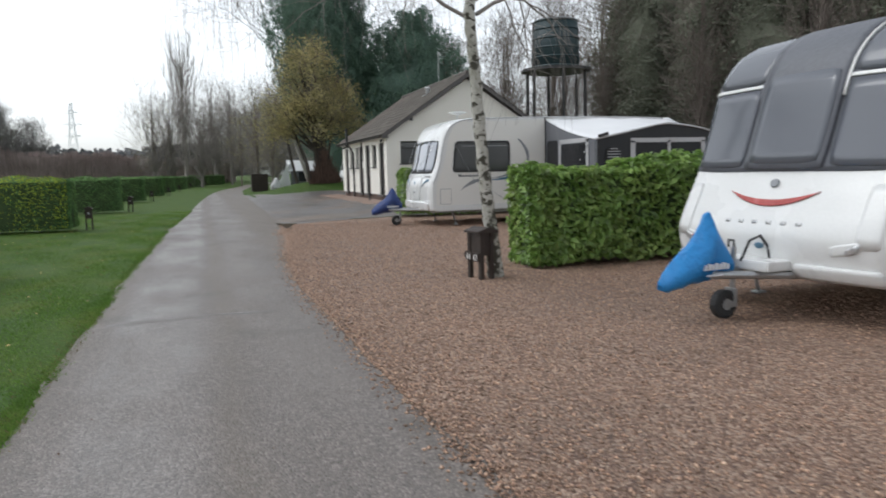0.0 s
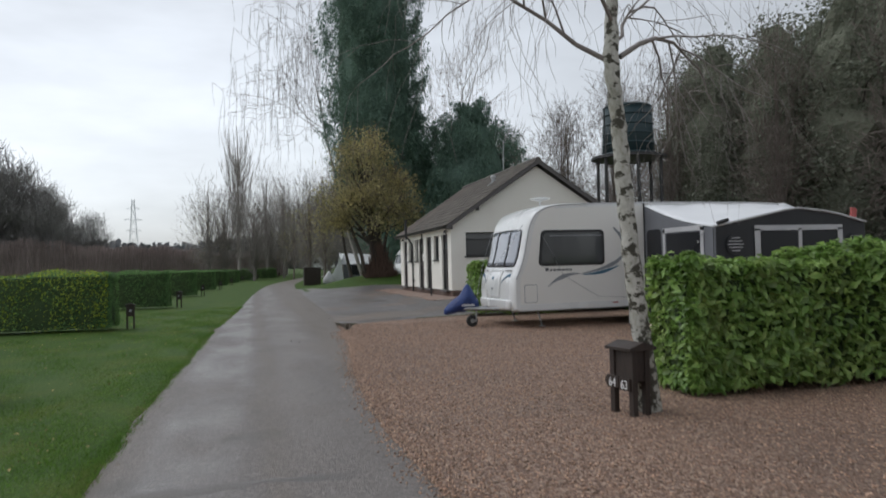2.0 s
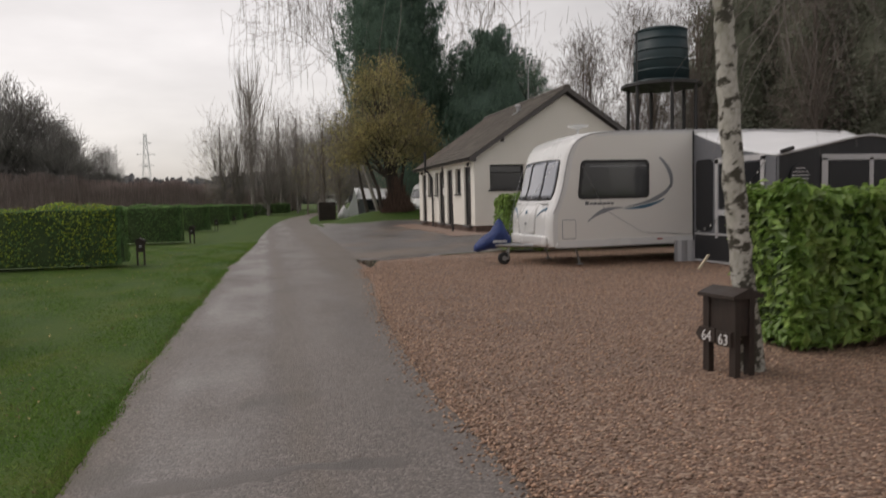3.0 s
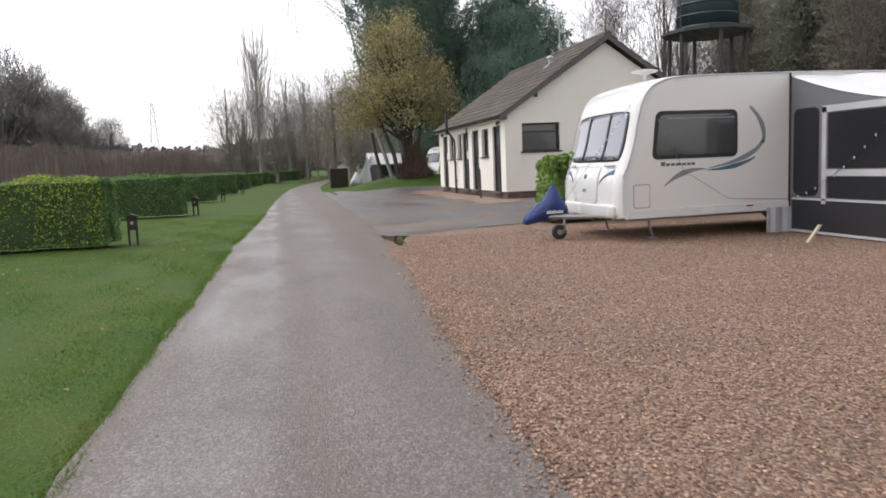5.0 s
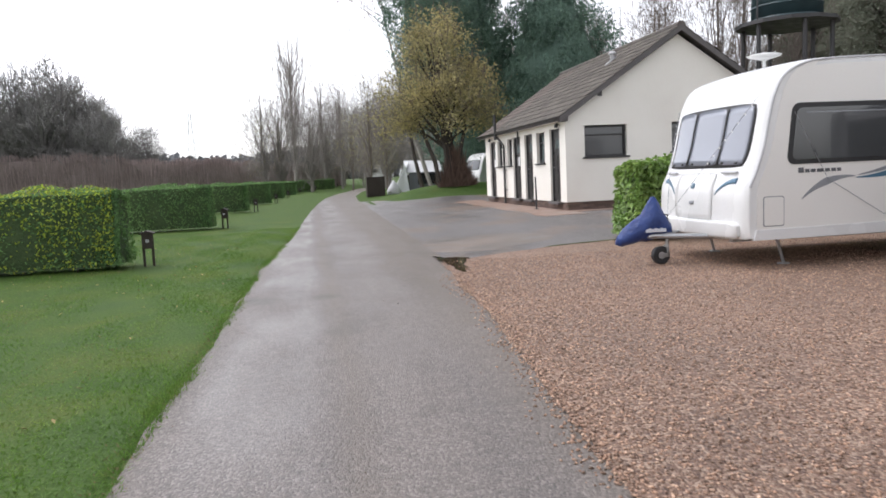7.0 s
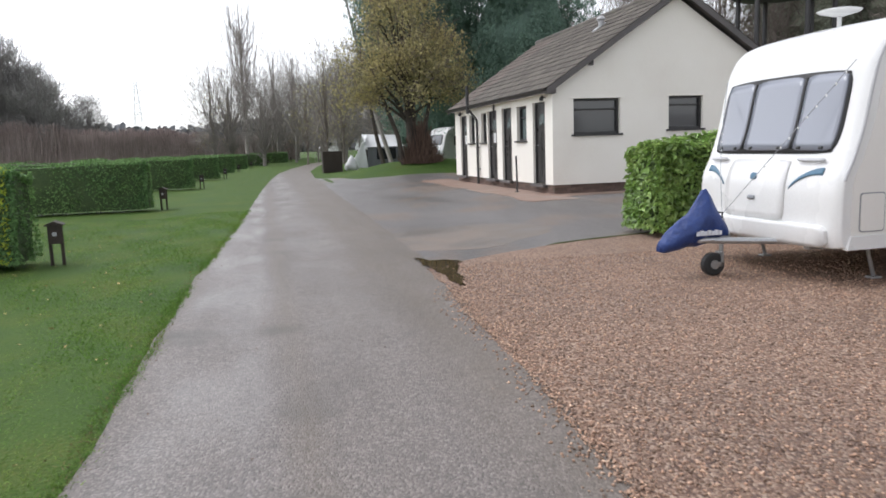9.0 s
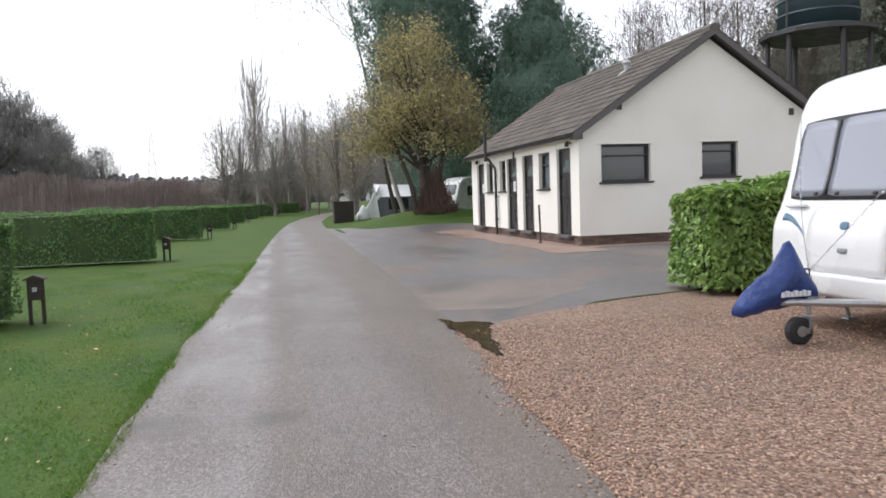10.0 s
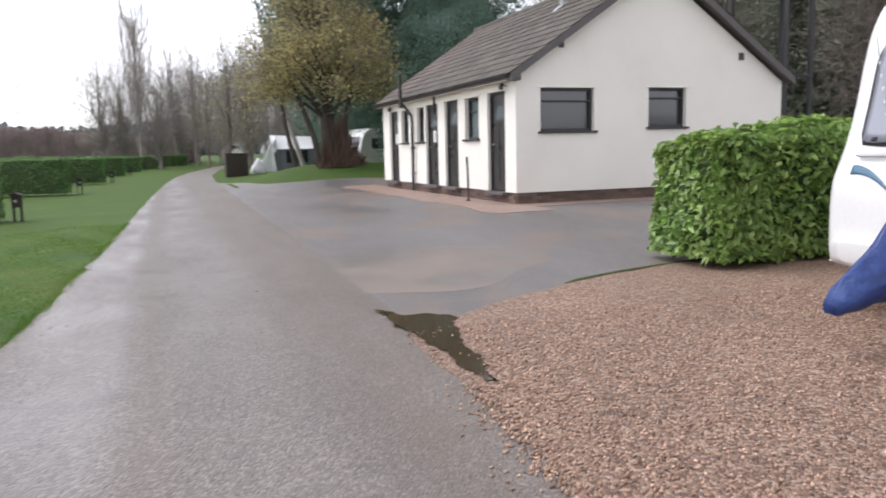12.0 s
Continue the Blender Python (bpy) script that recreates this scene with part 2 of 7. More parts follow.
M["white"] = material("caravan_white", [(0.685, 0.685, 0.675), (0.715, 0.715, 0.705), (0.73, 0.73, 0.72)], 0.8, 40, 0.28, 0.08, 0.03, coat=0.4)
M["cream"] = material("caravan_side_white", [(0.735, 0.715, 0.675), (0.765, 0.745, 0.705)], 0.4, 40, 0.33, 0.08, 0.04, coat=0.2)
M["cwin"] = glass("caravan_side_window", (0.055, 0.058, 0.060), 0.12)
# front panes: the sky's reflection is put into this pale blue-grey base
M["cwin_sky"] = glass("caravan_front_window_sky_pale", (0.235, 0.25, 0.29), 0.14)
# dark tint, with reflected sky added as a lighter grey-blue base colour
M["c1win"] = glass("tinted_window_sky_pale", (0.115, 0.122, 0.142), 0.15)
M["c1win"].node_tree.nodes["Principled BSDF"].inputs["Specular IOR Level"].default_value = 0.5
M["c1win"].node_tree.nodes["Principled BSDF"].inputs["Coat Weight"].default_value = 0.3
M["c1panel"] = material("dark_grey_cover", [(0.09, 0.095, 0.11), (0.125, 0.13, 0.15)], 2.5, 25, 0.42, 0.12, 0.3, bump_dist=0.015)
M["rubber"] = material("black_rubber", [(0.015, 0.015, 0.016), (0.03, 0.03, 0.03)], 5, 60, 0.6, 0.1, 0.2)
M["steel"] = material("galvanised_steel", [(0.35, 0.36, 0.37), (0.5, 0.5, 0.5)], 6, 60, 0.4, 0.1, 0.1, metal=0.8)
M["decal_grey"] = material("grey_decal", [(0.22, 0.23, 0.245), (0.27, 0.28, 0.295)], 3, 30, 0.35, 0.05, 0.0)
M["mark_grey"] = material("dark_grey_print", [(0.09, 0.092, 0.10), (0.12, 0.122, 0.13)], 3, 30, 0.4, 0.05, 0.0)
M["decal_blue"] = material("blue_decal", [(0.06, 0.14, 0.21), (0.08, 0.17, 0.25)], 3, 30, 0.35, 0.05, 0.0)
M["decal_red"] = material("red_lens", [(0.33, 0.05, 0.045), (0.45, 0.09, 0.08)], 3, 30, 0.25, 0.05, 0.0)
M["silver"] = material("silver_letter", [(0.5, 0.5, 0.51), (0.6, 0.6, 0.6)], 3, 30, 0.3, 0.05, 0.0, metal=0.6)
M["cover_light"] = material("light_blue_cover_cloth", [(0.015, 0.18, 0.48), (0.025, 0.26, 0.62)], 4, 14, 0.5, 0.1, 0.6, bump_dist=0.03)
M["cover_navy"] = material("navy_cover_cloth", [(0.012, 0.030, 0.13), (0.025, 0.06, 0.22)], 4, 14, 0.5, 0.1, 0.6, bump_dist=0.03)
M["print_white"] = material("white_print", [(0.6, 0.62, 0.66), (0.75, 0.76, 0.8)], 8, 60, 0.6, 0.1, 0.0)
M["aw_grey"] = material("grey_awning_cloth", [(0.12, 0.125, 0.14), (0.165, 0.17, 0.185)], 1.5, 120, 0.7, 0.08, 0.15)
M["aw_black"] = material("black_awning_cloth", [(0.014, 0.0145, 0.017), (0.024, 0.025, 0.028)], 1.5, 120, 0.6, 0.08, 0.15)
M["aw_white"] = material("white_awning_roof", [(0.66, 0.67, 0.68), (0.78, 0.78, 0.79)], 1.0, 60, 0.45, 0.1, 0.1)
M["aw_trim"] = material("pale_awning_trim", [(0.42, 0.42, 0.43), (0.52, 0.52, 0.53)], 3, 60, 0.5, 0.1, 0.05)
M["aw_win"] = glass("awning_window_film", (0.02, 0.021, 0.024), 0.25)
M["aw_win"].node_tree.nodes["Principled BSDF"].inputs["Coat Weight"].default_value = 0.0
M["aw_win"].node_tree.nodes["Principled BSDF"].inputs["Specular IOR Level"].default_value = 0.25
M["wood_dark"] = material("dark_stained_wood", [(0.017, 0.012, 0.0095), (0.038, 0.025, 0.019), (0.030, 0.022, 0.017)], 4, 40, 0.65, 0.1, 0.4, stretch=(1, 1, 0.25))
M["wood_pale"] = material("pale_plank", [(0.5, 0.43, 0.3), (0.62, 0.55, 0.42)], 4, 40, 0.6, 0.1, 0.2)
M["number"] = material("white_number", [(0.7, 0.7, 0.68), (0.8, 0.8, 0.78)], 9, 50, 0.5, 0.05, 0.0)
M["bark_dark"] = material("dark_bark", [(0.04, 0.033, 0.028), (0.09, 0.075, 0.062)], 3, 25, 0.9, 0.05, 0.7, stretch=(1, 1, 0.3), bump_dist=0.03)
M["twig"] = material("bare_twigs", [(0.215, 0.190, 0.176), (0.285, 0.258, 0.240)], 1.5, 20, 0.9, 0.05, 0.0)
M["twig_brown"] = material("brown_bare_twigs", [(0.150, 0.122, 0.104), (0.215, 0.180, 0.156)], 0.5, 8, 0.9, 0.05, 0.0, island=0.2)
M["hedge_row"] = material("grey_brown_bare_wood", [(0.20, 0.19, 0.182), (0.275, 0.262, 0.25)], 0.3, 5, 0.9, 0.05, 0.0, island=0.2)
M["twig_pale"] = material("pale_bare_twigs", [(0.325, 0.288, 0.269), (0.425, 0.388, 0.356)], 1.5, 20, 0.9, 0.05, 0.0)
M["thicket"] = material("red_brown_twigs", [(0.265, 0.205, 0.193), (0.360, 0.288, 0.270)], 0.5, 8, 0.9, 0.05, 0.0, island=0.3)
# cypress and pine greens are lifted: haze over the trees is in the colour
M["conifer"] = material("hazed_cypress_foliage", [(0.110, 0.175, 0.140), (0.145, 0.222, 0.170), (0.172, 0.255, 0.185)], 0.35, 3, 0.7, 0.08, 0.0, island=0.18, spec=0.2, leafy=0.35)
M["pine"] = material("hazed_pine_foliage", [(0.155, 0.175, 0.128), (0.215, 0.230, 0.175), (0.258, 0.258, 0.205)], 0.25, 2.5, 0.8, 0.08, 0.0, island=0.16, spec=0.15, leafy=0.35)
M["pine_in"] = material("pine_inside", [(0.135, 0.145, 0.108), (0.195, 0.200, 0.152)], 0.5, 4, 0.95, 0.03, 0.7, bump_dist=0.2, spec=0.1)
M["laurel"] = material("laurel_leaf", [(0.150, 0.262, 0.062), (0.235, 0.365, 0.092), (0.375, 0.475, 0.150)], 2.0, 12, 0.34, 0.1, 0.0, island=0.4, leafy=0.4)
M["laurel_leaf"] = material("laurel_large_leaf", [(0.165, 0.275, 0.066), (0.245, 0.372, 0.098), (0.38, 0.47, 0.165)], 2.0, 12, 0.32, 0.1, 0.0, random_value=0.45, leafy=0.4)
M["moss"] = material("damp_moss", [(0.05, 0.055, 0.022), (0.085, 0.10, 0.035)], 5, 40, 0.9, 0.05, 0.6)
M["conifer_in"] = material("conifer_inside", [(0.095, 0.150, 0.120), (0.135, 0.205, 0.155)], 0.8, 5, 0.9, 0.05, 0.6, bump_dist=0.15)
# hedge core: the shade in the leaf gaps is put into this dark green
M["hedge_shade"] = material("hedge_core_shade", [(0.035, 0.062, 0.022), (0.07, 0.105, 0.038)], 5, 20, 0.9, 0.05, 0.8, bump_dist=0.05)
M["privet"] = material("clipped_hedge_leaf", [(0.095, 0.190, 0.066), (0.150, 0.270, 0.090), (0.220, 0.345, 0.122)], 0.8, 9, 0.55, 0.1, 0.0, island=0.45, spec=0.3, leafy=0.35)
M["privet_gold"] = material("yellowed_hedge_leaf", [(0.319, 0.418, 0.052), (0.5, 0.544, 0.0715)], 1.2, 9, 0.55, 0.1, 0.0, island=0.4, spec=0.3, leafy=0.40)
M["hazel"] = material("olive_yellow_leaf", [(0.30, 0.28, 0.15), (0.43, 0.385, 0.19), (0.60, 0.515, 0.235)], 0.45, 3, 0.7, 0.08, 0.0, island=0.3, spec=0.2, leafy=0.45)
M["litter"] = material("dead_brown_growth", [(0.105, 0.066, 0.050), (0.165, 0.105, 0.080)], 1.0, 10, 0.9, 0.05, 0.0, island=0.4)
M["tank"] = material("blue_green_tank_steel", [(0.012, 0.030, 0.036), (0.022, 0.046, 0.052)], 1.5, 30, 0.5, 0.1, 0.15)
# horizon wood: distance haze is mixed into this flat blue-grey
M["far_wood"] = material("far_woodland", [(0.12, 0.125, 0.13), (0.17, 0.17, 0.175)], 0.05, 0.4, 0.95, 0.03, 0.0, island=0.25)
M["pylon"] = material("pylon_steel", [(0.68, 0.70, 0.72), (0.75, 0.77, 0.79)], 0.2, 2, 0.7, 0.05, 0.0)


def birch_bark():
    m = material("birch_bark", [(0.21, 0.205, 0.150), (0.40, 0.385, 0.335), (0.55, 0.53, 0.485)], 3, 30, 0.75, 0.1, 0.4, stretch=(1, 1, 0.6))
    n, l = m.node_tree.nodes, m.node_tree.links
    b = n["Principled BSDF"]
    old = b.inputs["Base Color"].links[0].from_socket
    tc = n.new("ShaderNodeTexCoord")
    mpp = n.new("ShaderNodeMapping")
    mpp.inputs["Scale"].default_value = (10, 10, 13)
    l.new(tc.outputs["Object"], mpp.inputs["Vector"])
    ns = n.new("ShaderNodeTexNoise")
    ns.inputs["Scale"].default_value = 1.0
    ns.inputs["Detail"].default_value = 5
    ns.inputs["Roughness"].default_value = 0.6
    l.new(mpp.outputs[0], ns.inputs["Vector"])
    r = n.new("ShaderNodeMapRange")
    r.inputs["From Min"].default_value, r.inputs["From Max"].default_value = 0.515, 0.565
    xyz = n.new("ShaderNodeSeparateXYZ")
    l.new(tc.outputs["Object"], xyz.inputs[0])
    foot = n.new("ShaderNodeMapRange")
    foot.inputs["From Min"].default_value, foot.inputs["From Max"].default_value = 0.2, 2.6
    foot.inputs["To Min"].default_value, foot.inputs["To Max"].default_value = 0.055, -0.02
    l.new(xyz.outputs["Z"], foot.inputs["Value"])
    rough_bark = n.new("ShaderNodeMath")
    rough_bark.operation = "ADD"
    l.new(ns.outputs["Fac"], rough_bark.inputs[0])
    l.new(foot.outputs[0], rough_bark.inputs[1])
    l.new(rough_bark.outputs[0], r.inputs["Value"])
    mx = n.new("ShaderNodeMix")
    mx.data_type = "RGBA"
    l.new(r.outputs[0], mx.inputs["Factor"])
    l.new(old, mx.inputs["A"])
    mx.inputs["B"].default_value = (0.055, 0.05, 0.035, 1)
    l.new(mx.outputs["Result"], b.inputs["Base Color"])
    return m


M["birch"] = birch_bark()

# ---------------------------------------------------------------- mesh helpers
rng = np.random.default_rng(7)


def mesh_of(name, verts, faces, mat, smooth=False):
    me = bpy.data.meshes.new(name)
    me.from_pydata([tuple(map(float, v)) for v in verts], [], [tuple(int(i) for i in f) for f in faces])
    me.materials.append(mat)
    if smooth:
        me.polygons.foreach_set("use_smooth", [True] * len(me.polygons))
    me.update()
    return me


def quads_mesh(name, verts, loops, sides, mat, smooth=False):
    """A mesh of many faces with the same number of sides, from arrays."""
    me = bpy.data.meshes.new(name)
    verts = np.asarray(verts, dtype=np.float32)
    loops = np.asarray(loops, dtype=np.int32).ravel()
    count = len(loops) // sides
    me.vertices.add(len(verts))
    me.vertices.foreach_set("co", verts.ravel())
    me.loops.add(len(loops))
    me.loops.foreach_set("vertex_index", loops)
    me.polygons.add(count)
    me.polygons.foreach_set("loop_start", np.arange(0, count * sides, sides, dtype=np.int32))
    me.polygons.foreach_set("loop_total", np.full(count, sides, dtype=np.int32))
    if smooth:
        me.polygons.foreach_set("use_smooth", np.ones(count, dtype=bool))
    me.materials.append(mat)
    me.update(calc_edges=True)
    me.validate()
    return me


def linked(name, me, parent=None, label="", m=None):
    ob = new(name, me)
    if parent is not None:
        ob.parent = parent
    if m is not None:
        ob.matrix_basis = m
    if label:
        tagged(ob, label)
    return ob


def part(name, bm, mat, parent=None, label="", smooth=False):
    me = bpy.data.meshes.new(name)
    bmesh.ops.recalc_face_normals(bm, faces=bm.faces)
    bm.to_mesh(me)
    bm.free()
    me.materials.append(mat)
    if smooth:
        me.polygons.foreach_set("use_smooth", [True] * len(me.polygons))
    return linked(name, me, parent, label)


def thing(name, at, label, category, group="", kind="", turn=0):
    ob = new(name)
    ob.matrix_basis = pose(*at, 0, 0, turn)
    return tagged(ob, label, category, group, kind)


def add_box(bm, lo, hi, bevel=0.0):
    lo, hi = Vector(lo), Vector(hi)
    made = bmesh.ops.create_cube(bm, size=1.0, matrix=Matrix.Translation((lo + hi) / 2) @ Matrix.Diagonal((*(hi - lo), 1)))
    if bevel:
        edges = list({e for v in made["verts"] for e in v.link_edges})
        bmesh.ops.bevel(bm, geom=edges, offset=bevel, segments=2, affect="EDGES", profile=0.6)
    return bm


def box(lo, hi, bevel=0.0):
    return add_box(bmesh.new(), lo, hi, bevel)


def add_tube(bm, points, radii, sides=8, cap=True):
    """A tapered tube along points."""
    pts = [Vector(p) for p in points]
    rings = []
    for i, p in enumerate(pts):
        d = (pts[min(i + 1, len(pts) - 1)] - pts[max(i - 1, 0)]).normalized()
        a = d.orthogonal().normalized() if abs(d.z) > 0.99 else d.cross(Vector((0, 0, 1))).normalized()
        b = d.cross(a)
        r = radii[i] if hasattr(radii, "__len__") else radii
        rings.append([bm.verts.new(p + (a * math.cos(2 * math.pi * k / sides) + b * math.sin(2 * math.pi * k / sides)) * r) for k in range(sides)])
    for r0, r1 in zip(rings, rings[1:]):
        for k in range(sides):
            bm.faces.new((r0[k], r0[(k + 1) % sides], r1[(k + 1) % sides], r1[k]))
    if cap:
        bm.faces.new(rings[0][::-1])
        bm.faces.new(rings[-1])
    return bm


def tube(points, radii, sides=8):
    return add_tube(bmesh.new(), points, radii, sides)


def prism(outline, lo, hi, axis="y"):
    """An outline pushed from lo to hi along an axis: outlines are (x, z) for y, (x, y) for z, (y, z) for x."""
    bm = bmesh.new()
    put = {"y": lambda a, b, c: (a, c, b), "z": lambda a, b, c: (a, b, c), "x": lambda a, b, c: (c, a, b)}[axis]
    r0 = [bm.verts.new(put(a, b, lo)) for a, b in outline]
    r1 = [bm.verts.new(put(a, b, hi)) for a, b in outline]
    bm.faces.new(r0)
    bm.faces.new(r1[::-1])
    for i in range(len(outline)):
        j = (i + 1) % len(outline)
        bm.faces.new((r0[i], r1[i], r1[j], r0[j]))
    return bm


def ease(a):
    a = np.clip(a, 0, 1)
    return a * a * (3 - 2 * a)


def ground_z(x, y):
    """The lie of the land: a rise to the block, a fall to the lawn, a mound under the trees."""
    x, y = np.asarray(x, float), np.asarray(y, float)
    z = 0.22 * ease((x - 2.5) / 4.5) * ease((y - 21.5) / 6.5)
    z = z - 0.10 * ease((-0.9 - x) / 1.6)
    hump = np.exp(-(((x - 8.6) / 4.3) ** 2 + ((y - 47.0) / 5.2) ** 2) ** 1.5)
    z = z + 0.7 * hump
    z = z + 1.2 * ease((y - 95) / 90)
    return z


def gz(x, y):
    return float(ground_z(x, y))


def interp(rows):
    xs, ys = zip(*rows)
    return lambda v: np.interp(v, xs, ys)


# ---------------------------------------------------------------- ground
road_left = interp([(-20, -0.66), (4, -0.66), (11.5, -0.64), (15, -0.56), (20, -0.49), (26.3, -0.2), (41.7, 0.27), (53, 0.72), (65.5, 1.4), (80, 2.8), (95, 5.4), (112, 10.6)])
road_right = interp([(-20, 1.66), (3, 1.61), (9.2, 1.56), (11.8, 1.73), (16, 2.16), (17.3, 2.19), (18.6, 2.33), (20.3, 2.44), (26, 2.6), (41, 2.9), (53, 3.14), (67, 3.75), (80, 5.2), (95, 8.1), (112, 13.6)])
gravel_far = interp([(2.2, 20.0), (2.5, 20.1), (2.84, 20.25), (2.99, 20.34), (3.52, 20.71), (4.38, 21.2), (5.25, 21.51), (6.24, 21.74), (9, 22.0), (40, 22.5)])
island_near = interp([(2.2, 56.0), (2.9, 55.5), (3.15, 53.0), (3.45, 48.0), (4.29, 43.8), (5.6, 42.3), (7.0, 41.7), (8.3, 41.2), (9.0, 41.0), (40, 39.0)])


def wander(v, seed, size):
    return size * (math.sin(v * 1.7 + seed) + 0.6 * math.sin(v * 4.1 + seed * 2.3) + 0.4 * math.sin(v * 9.7 + seed * 5.1))


def sheet(name, us, across, point, mat, label, category, lift, thin=None):
    """A ground sheet: rows us, columns across (0 to 1), point(u, a) gives x, y; laid lift above the land, with edges that go down."""
    verts, faces = [], []
    n = len(across)
    for u in us:
        for a in across:
            x, y = point(u, a)
            verts.append((x, y, gz(x, y) + (thin if thin is not None and a in (across[0], across[-1]) else lift)))
    for i in range(len(us) - 1):
        for j in range(n - 1):
            q = i * n + j
            faces.append((q, q + 1, q + n + 1, q + n))
    rim = [j for j in range(n)] + [i * n + n - 1 for i in range(1, len(us))] + [(len(us) - 1) * n + j for j in range(n - 2, -1, -1)] + [i * n for i in range(len(us) - 2, 0, -1)]
    base = len(verts)
    for q in rim:
        verts.append((verts[q][0], verts[q][1], verts[q][2] - lift - 0.03))
    for k in range(len(rim)):
        k2 = (k + 1) % len(rim)
        faces.append((rim[k], base + k, base + k2, rim[k2]))
    ob = linked(name, mesh_of(name, verts, faces, mat))
    return tagged(ob, label, category, "", "structure")


# one sheet of land to the horizon
gx = np.unique(np.concatenate([np.linspace(-1500, -60, 14), np.linspace(-60, -8, 18), np.linspace(-8, 22, 61), np.linspace(22, 70, 14), np.linspace(70, 1500, 12)]))
gy = np.unique(np.concatenate([np.linspace(-600, -25, 8), np.linspace(-25, 70, 130), np.linspace(70, 200, 20), np.linspace(200, 2500, 12)]))
GX, GY = np.meshgrid(gx, gy)
gv = np.stack([GX, GY, ground_z(GX, GY)], -1).reshape(-1, 3)
idx = np.arange(len(gx) * len(gy)).reshape(len(gy), len(gx))
gf = np.stack([idx[:-1, :-1], idx[:-1, 1:], idx[1:, 1:], idx[1:, :-1]], -1).reshape(-1, 4)
ground = tagged(linked("ground", quads_mesh("ground", gv, gf, 4, M["grass"], True)), "damp green mown grass reaching to the fields", "ground", "", "structure")

ys = np.concatenate([np.arange(-20, 30, 0.35), np.arange(30, 112, 1.0)])
road = sheet("road", ys, np.linspace(0, 1, 9), lambda u, a: ((1 - a) * (road_left(u) + wander(u, 1, 0.018)) + a * (road_right(u) + wander(u, 4, 0.012)), u), M["asphalt"],
             "wet grey asphalt lane with worn wheel tracks", "road", 0.014)
xs = np.concatenate([np.arange(2.2, 9, 0.25), np.arange(9, 40, 1.5)])
apron = sheet("apron", xs, np.linspace(0, 1, 40), lambda u, a: (u, (1 - a) * (gravel_far(u) - 0.25) + a * island_near(u)), M["apron"],
              "damp patched tarmac yard in front of the block", "yard", 0.009)
ys = np.concatenate([np.arange(-20, 19.8, 0.3)])
gravel = sheet("gravel_pitch", list(ys) + [19.9], np.concatenate([[0, 0.003], np.linspace(0.05, 1, 24) ** 1.6]),
               lambda u, a: ((1 - a) * (road_right(u) - 0.06 + wander(u, 9, 0.03) + 0.02 * math.sin(u * 23.0)) + a * 40, u), M["gravel"], "brown and tan loose gravel pitch", "gravel", 0.0225, 0.0192)
gravel2 = sheet("gravel_pitch", np.concatenate([np.arange(2.3, 9, 0.2), np.arange(9, 41, 1.5)]), np.linspace(0, 1, 6),
                lambda u, a: (u, (1 - a) * 19.9 + a * (gravel_far(u) + wander(u, 3, 0.03) + (0.0 if u > 2.6 else -0.15))), M["gravel"], "brown and tan loose gravel edge beside the yard", "gravel", 0.0218)
strip = sheet("concrete_strip", np.arange(26.9, 39.4, 0.4), np.linspace(0, 1, 5), lambda u, a: ((1 - a) * (6.3 + wander(u, 2, 0.08)) + a * 7.45, u), M["concrete"],
              "worn reddish concrete strip along the block", "paving", 0.018)
patch = sheet("worn_patch", np.linspace(0, 1, 30), np.linspace(0, 1, 14), lambda u, a: ((2.1 + 3.1 * u) + 0.10 * math.sin(a * 9 + u * 4),
              21.35 + 0.85 * u + (a - 0.5) * (3.4 - 1.3 * u) * math.sin(math.pi * (0.06 + 0.88 * u)) ** 0.5 + 0.10 * math.sin(u * 11) + 1.2), M["worn"],
              "worn tan patch in the yard tarmac", "paving", 0.0105)
strip2 = sheet("concrete_strip", np.arange(7.45, 14.9, 0.5), np.linspace(0, 1, 4), lambda u, a: (u, (1 - a) * (27.75 + wander(u, 5, 0.05)) + a * 28.5), M["concrete"],
               "worn reddish concrete strip under the gable", "paving", 0.018)

trench = sheet("road_repair", np.linspace(-0.50, 1.02, 24), np.linspace(0, 1, 5), lambda u, a: (u, 7.25 + 0.10 * (u - 0.2) + (a - 0.5) * (0.16 + wander(u * 3, 2, 0.05)) + wander(u * 2, 7, 0.035)), M["repair"],
               "narrow dark repaired trench across the lane", "repair", 0.018, 0.0145)

# puddle at the corner of the gravel
pud = [(2.33, 20.80), (2.46, 20.55), (2.70, 20.45), (2.86, 20.36), (2.80, 20.15), (2.66, 19.8), (2.58, 19.4), (2.52, 19.0), (2.44, 18.62), (2.37, 18.58), (2.38, 19.0), (2.37, 19.6), (2.32, 20.2)]
ring = []
for k, (x, y) in enumerate(pud):
    x2, y2 = pud[(k + 1) % len(pud)]
    for q in range(7):
        t = q / 7
        ring.append((x + (x2 - x) * t + 0.020 * math.sin(9 * y + 5 * t + k) + 0.014 * math.sin(31 * y + 17 * t), y + (y2 - y) * t + 0.035 * math.sin(11 * x + 4 * t + 2 * k)))
bm = bmesh.new()
bm.faces.new([bm.verts.new((x, y, gz(x, y) + 0.030)) for x, y in ring])
puddle = tagged(part("puddle", bm, M["water"]), "shallow brown rain puddle beside the gravel corner", "puddle", "", "structure")
bm = bmesh.new()
kerb = [(4.4 + i * 0.18, float(gravel_far(4.4 + i * 0.18))) for i in range(13)]
add_tube(bm, [(x, y + 0.03, gz(x, y) + 0.01) for x, y in kerb], [0.008] + [0.028] * 11 + [0.03], 6)
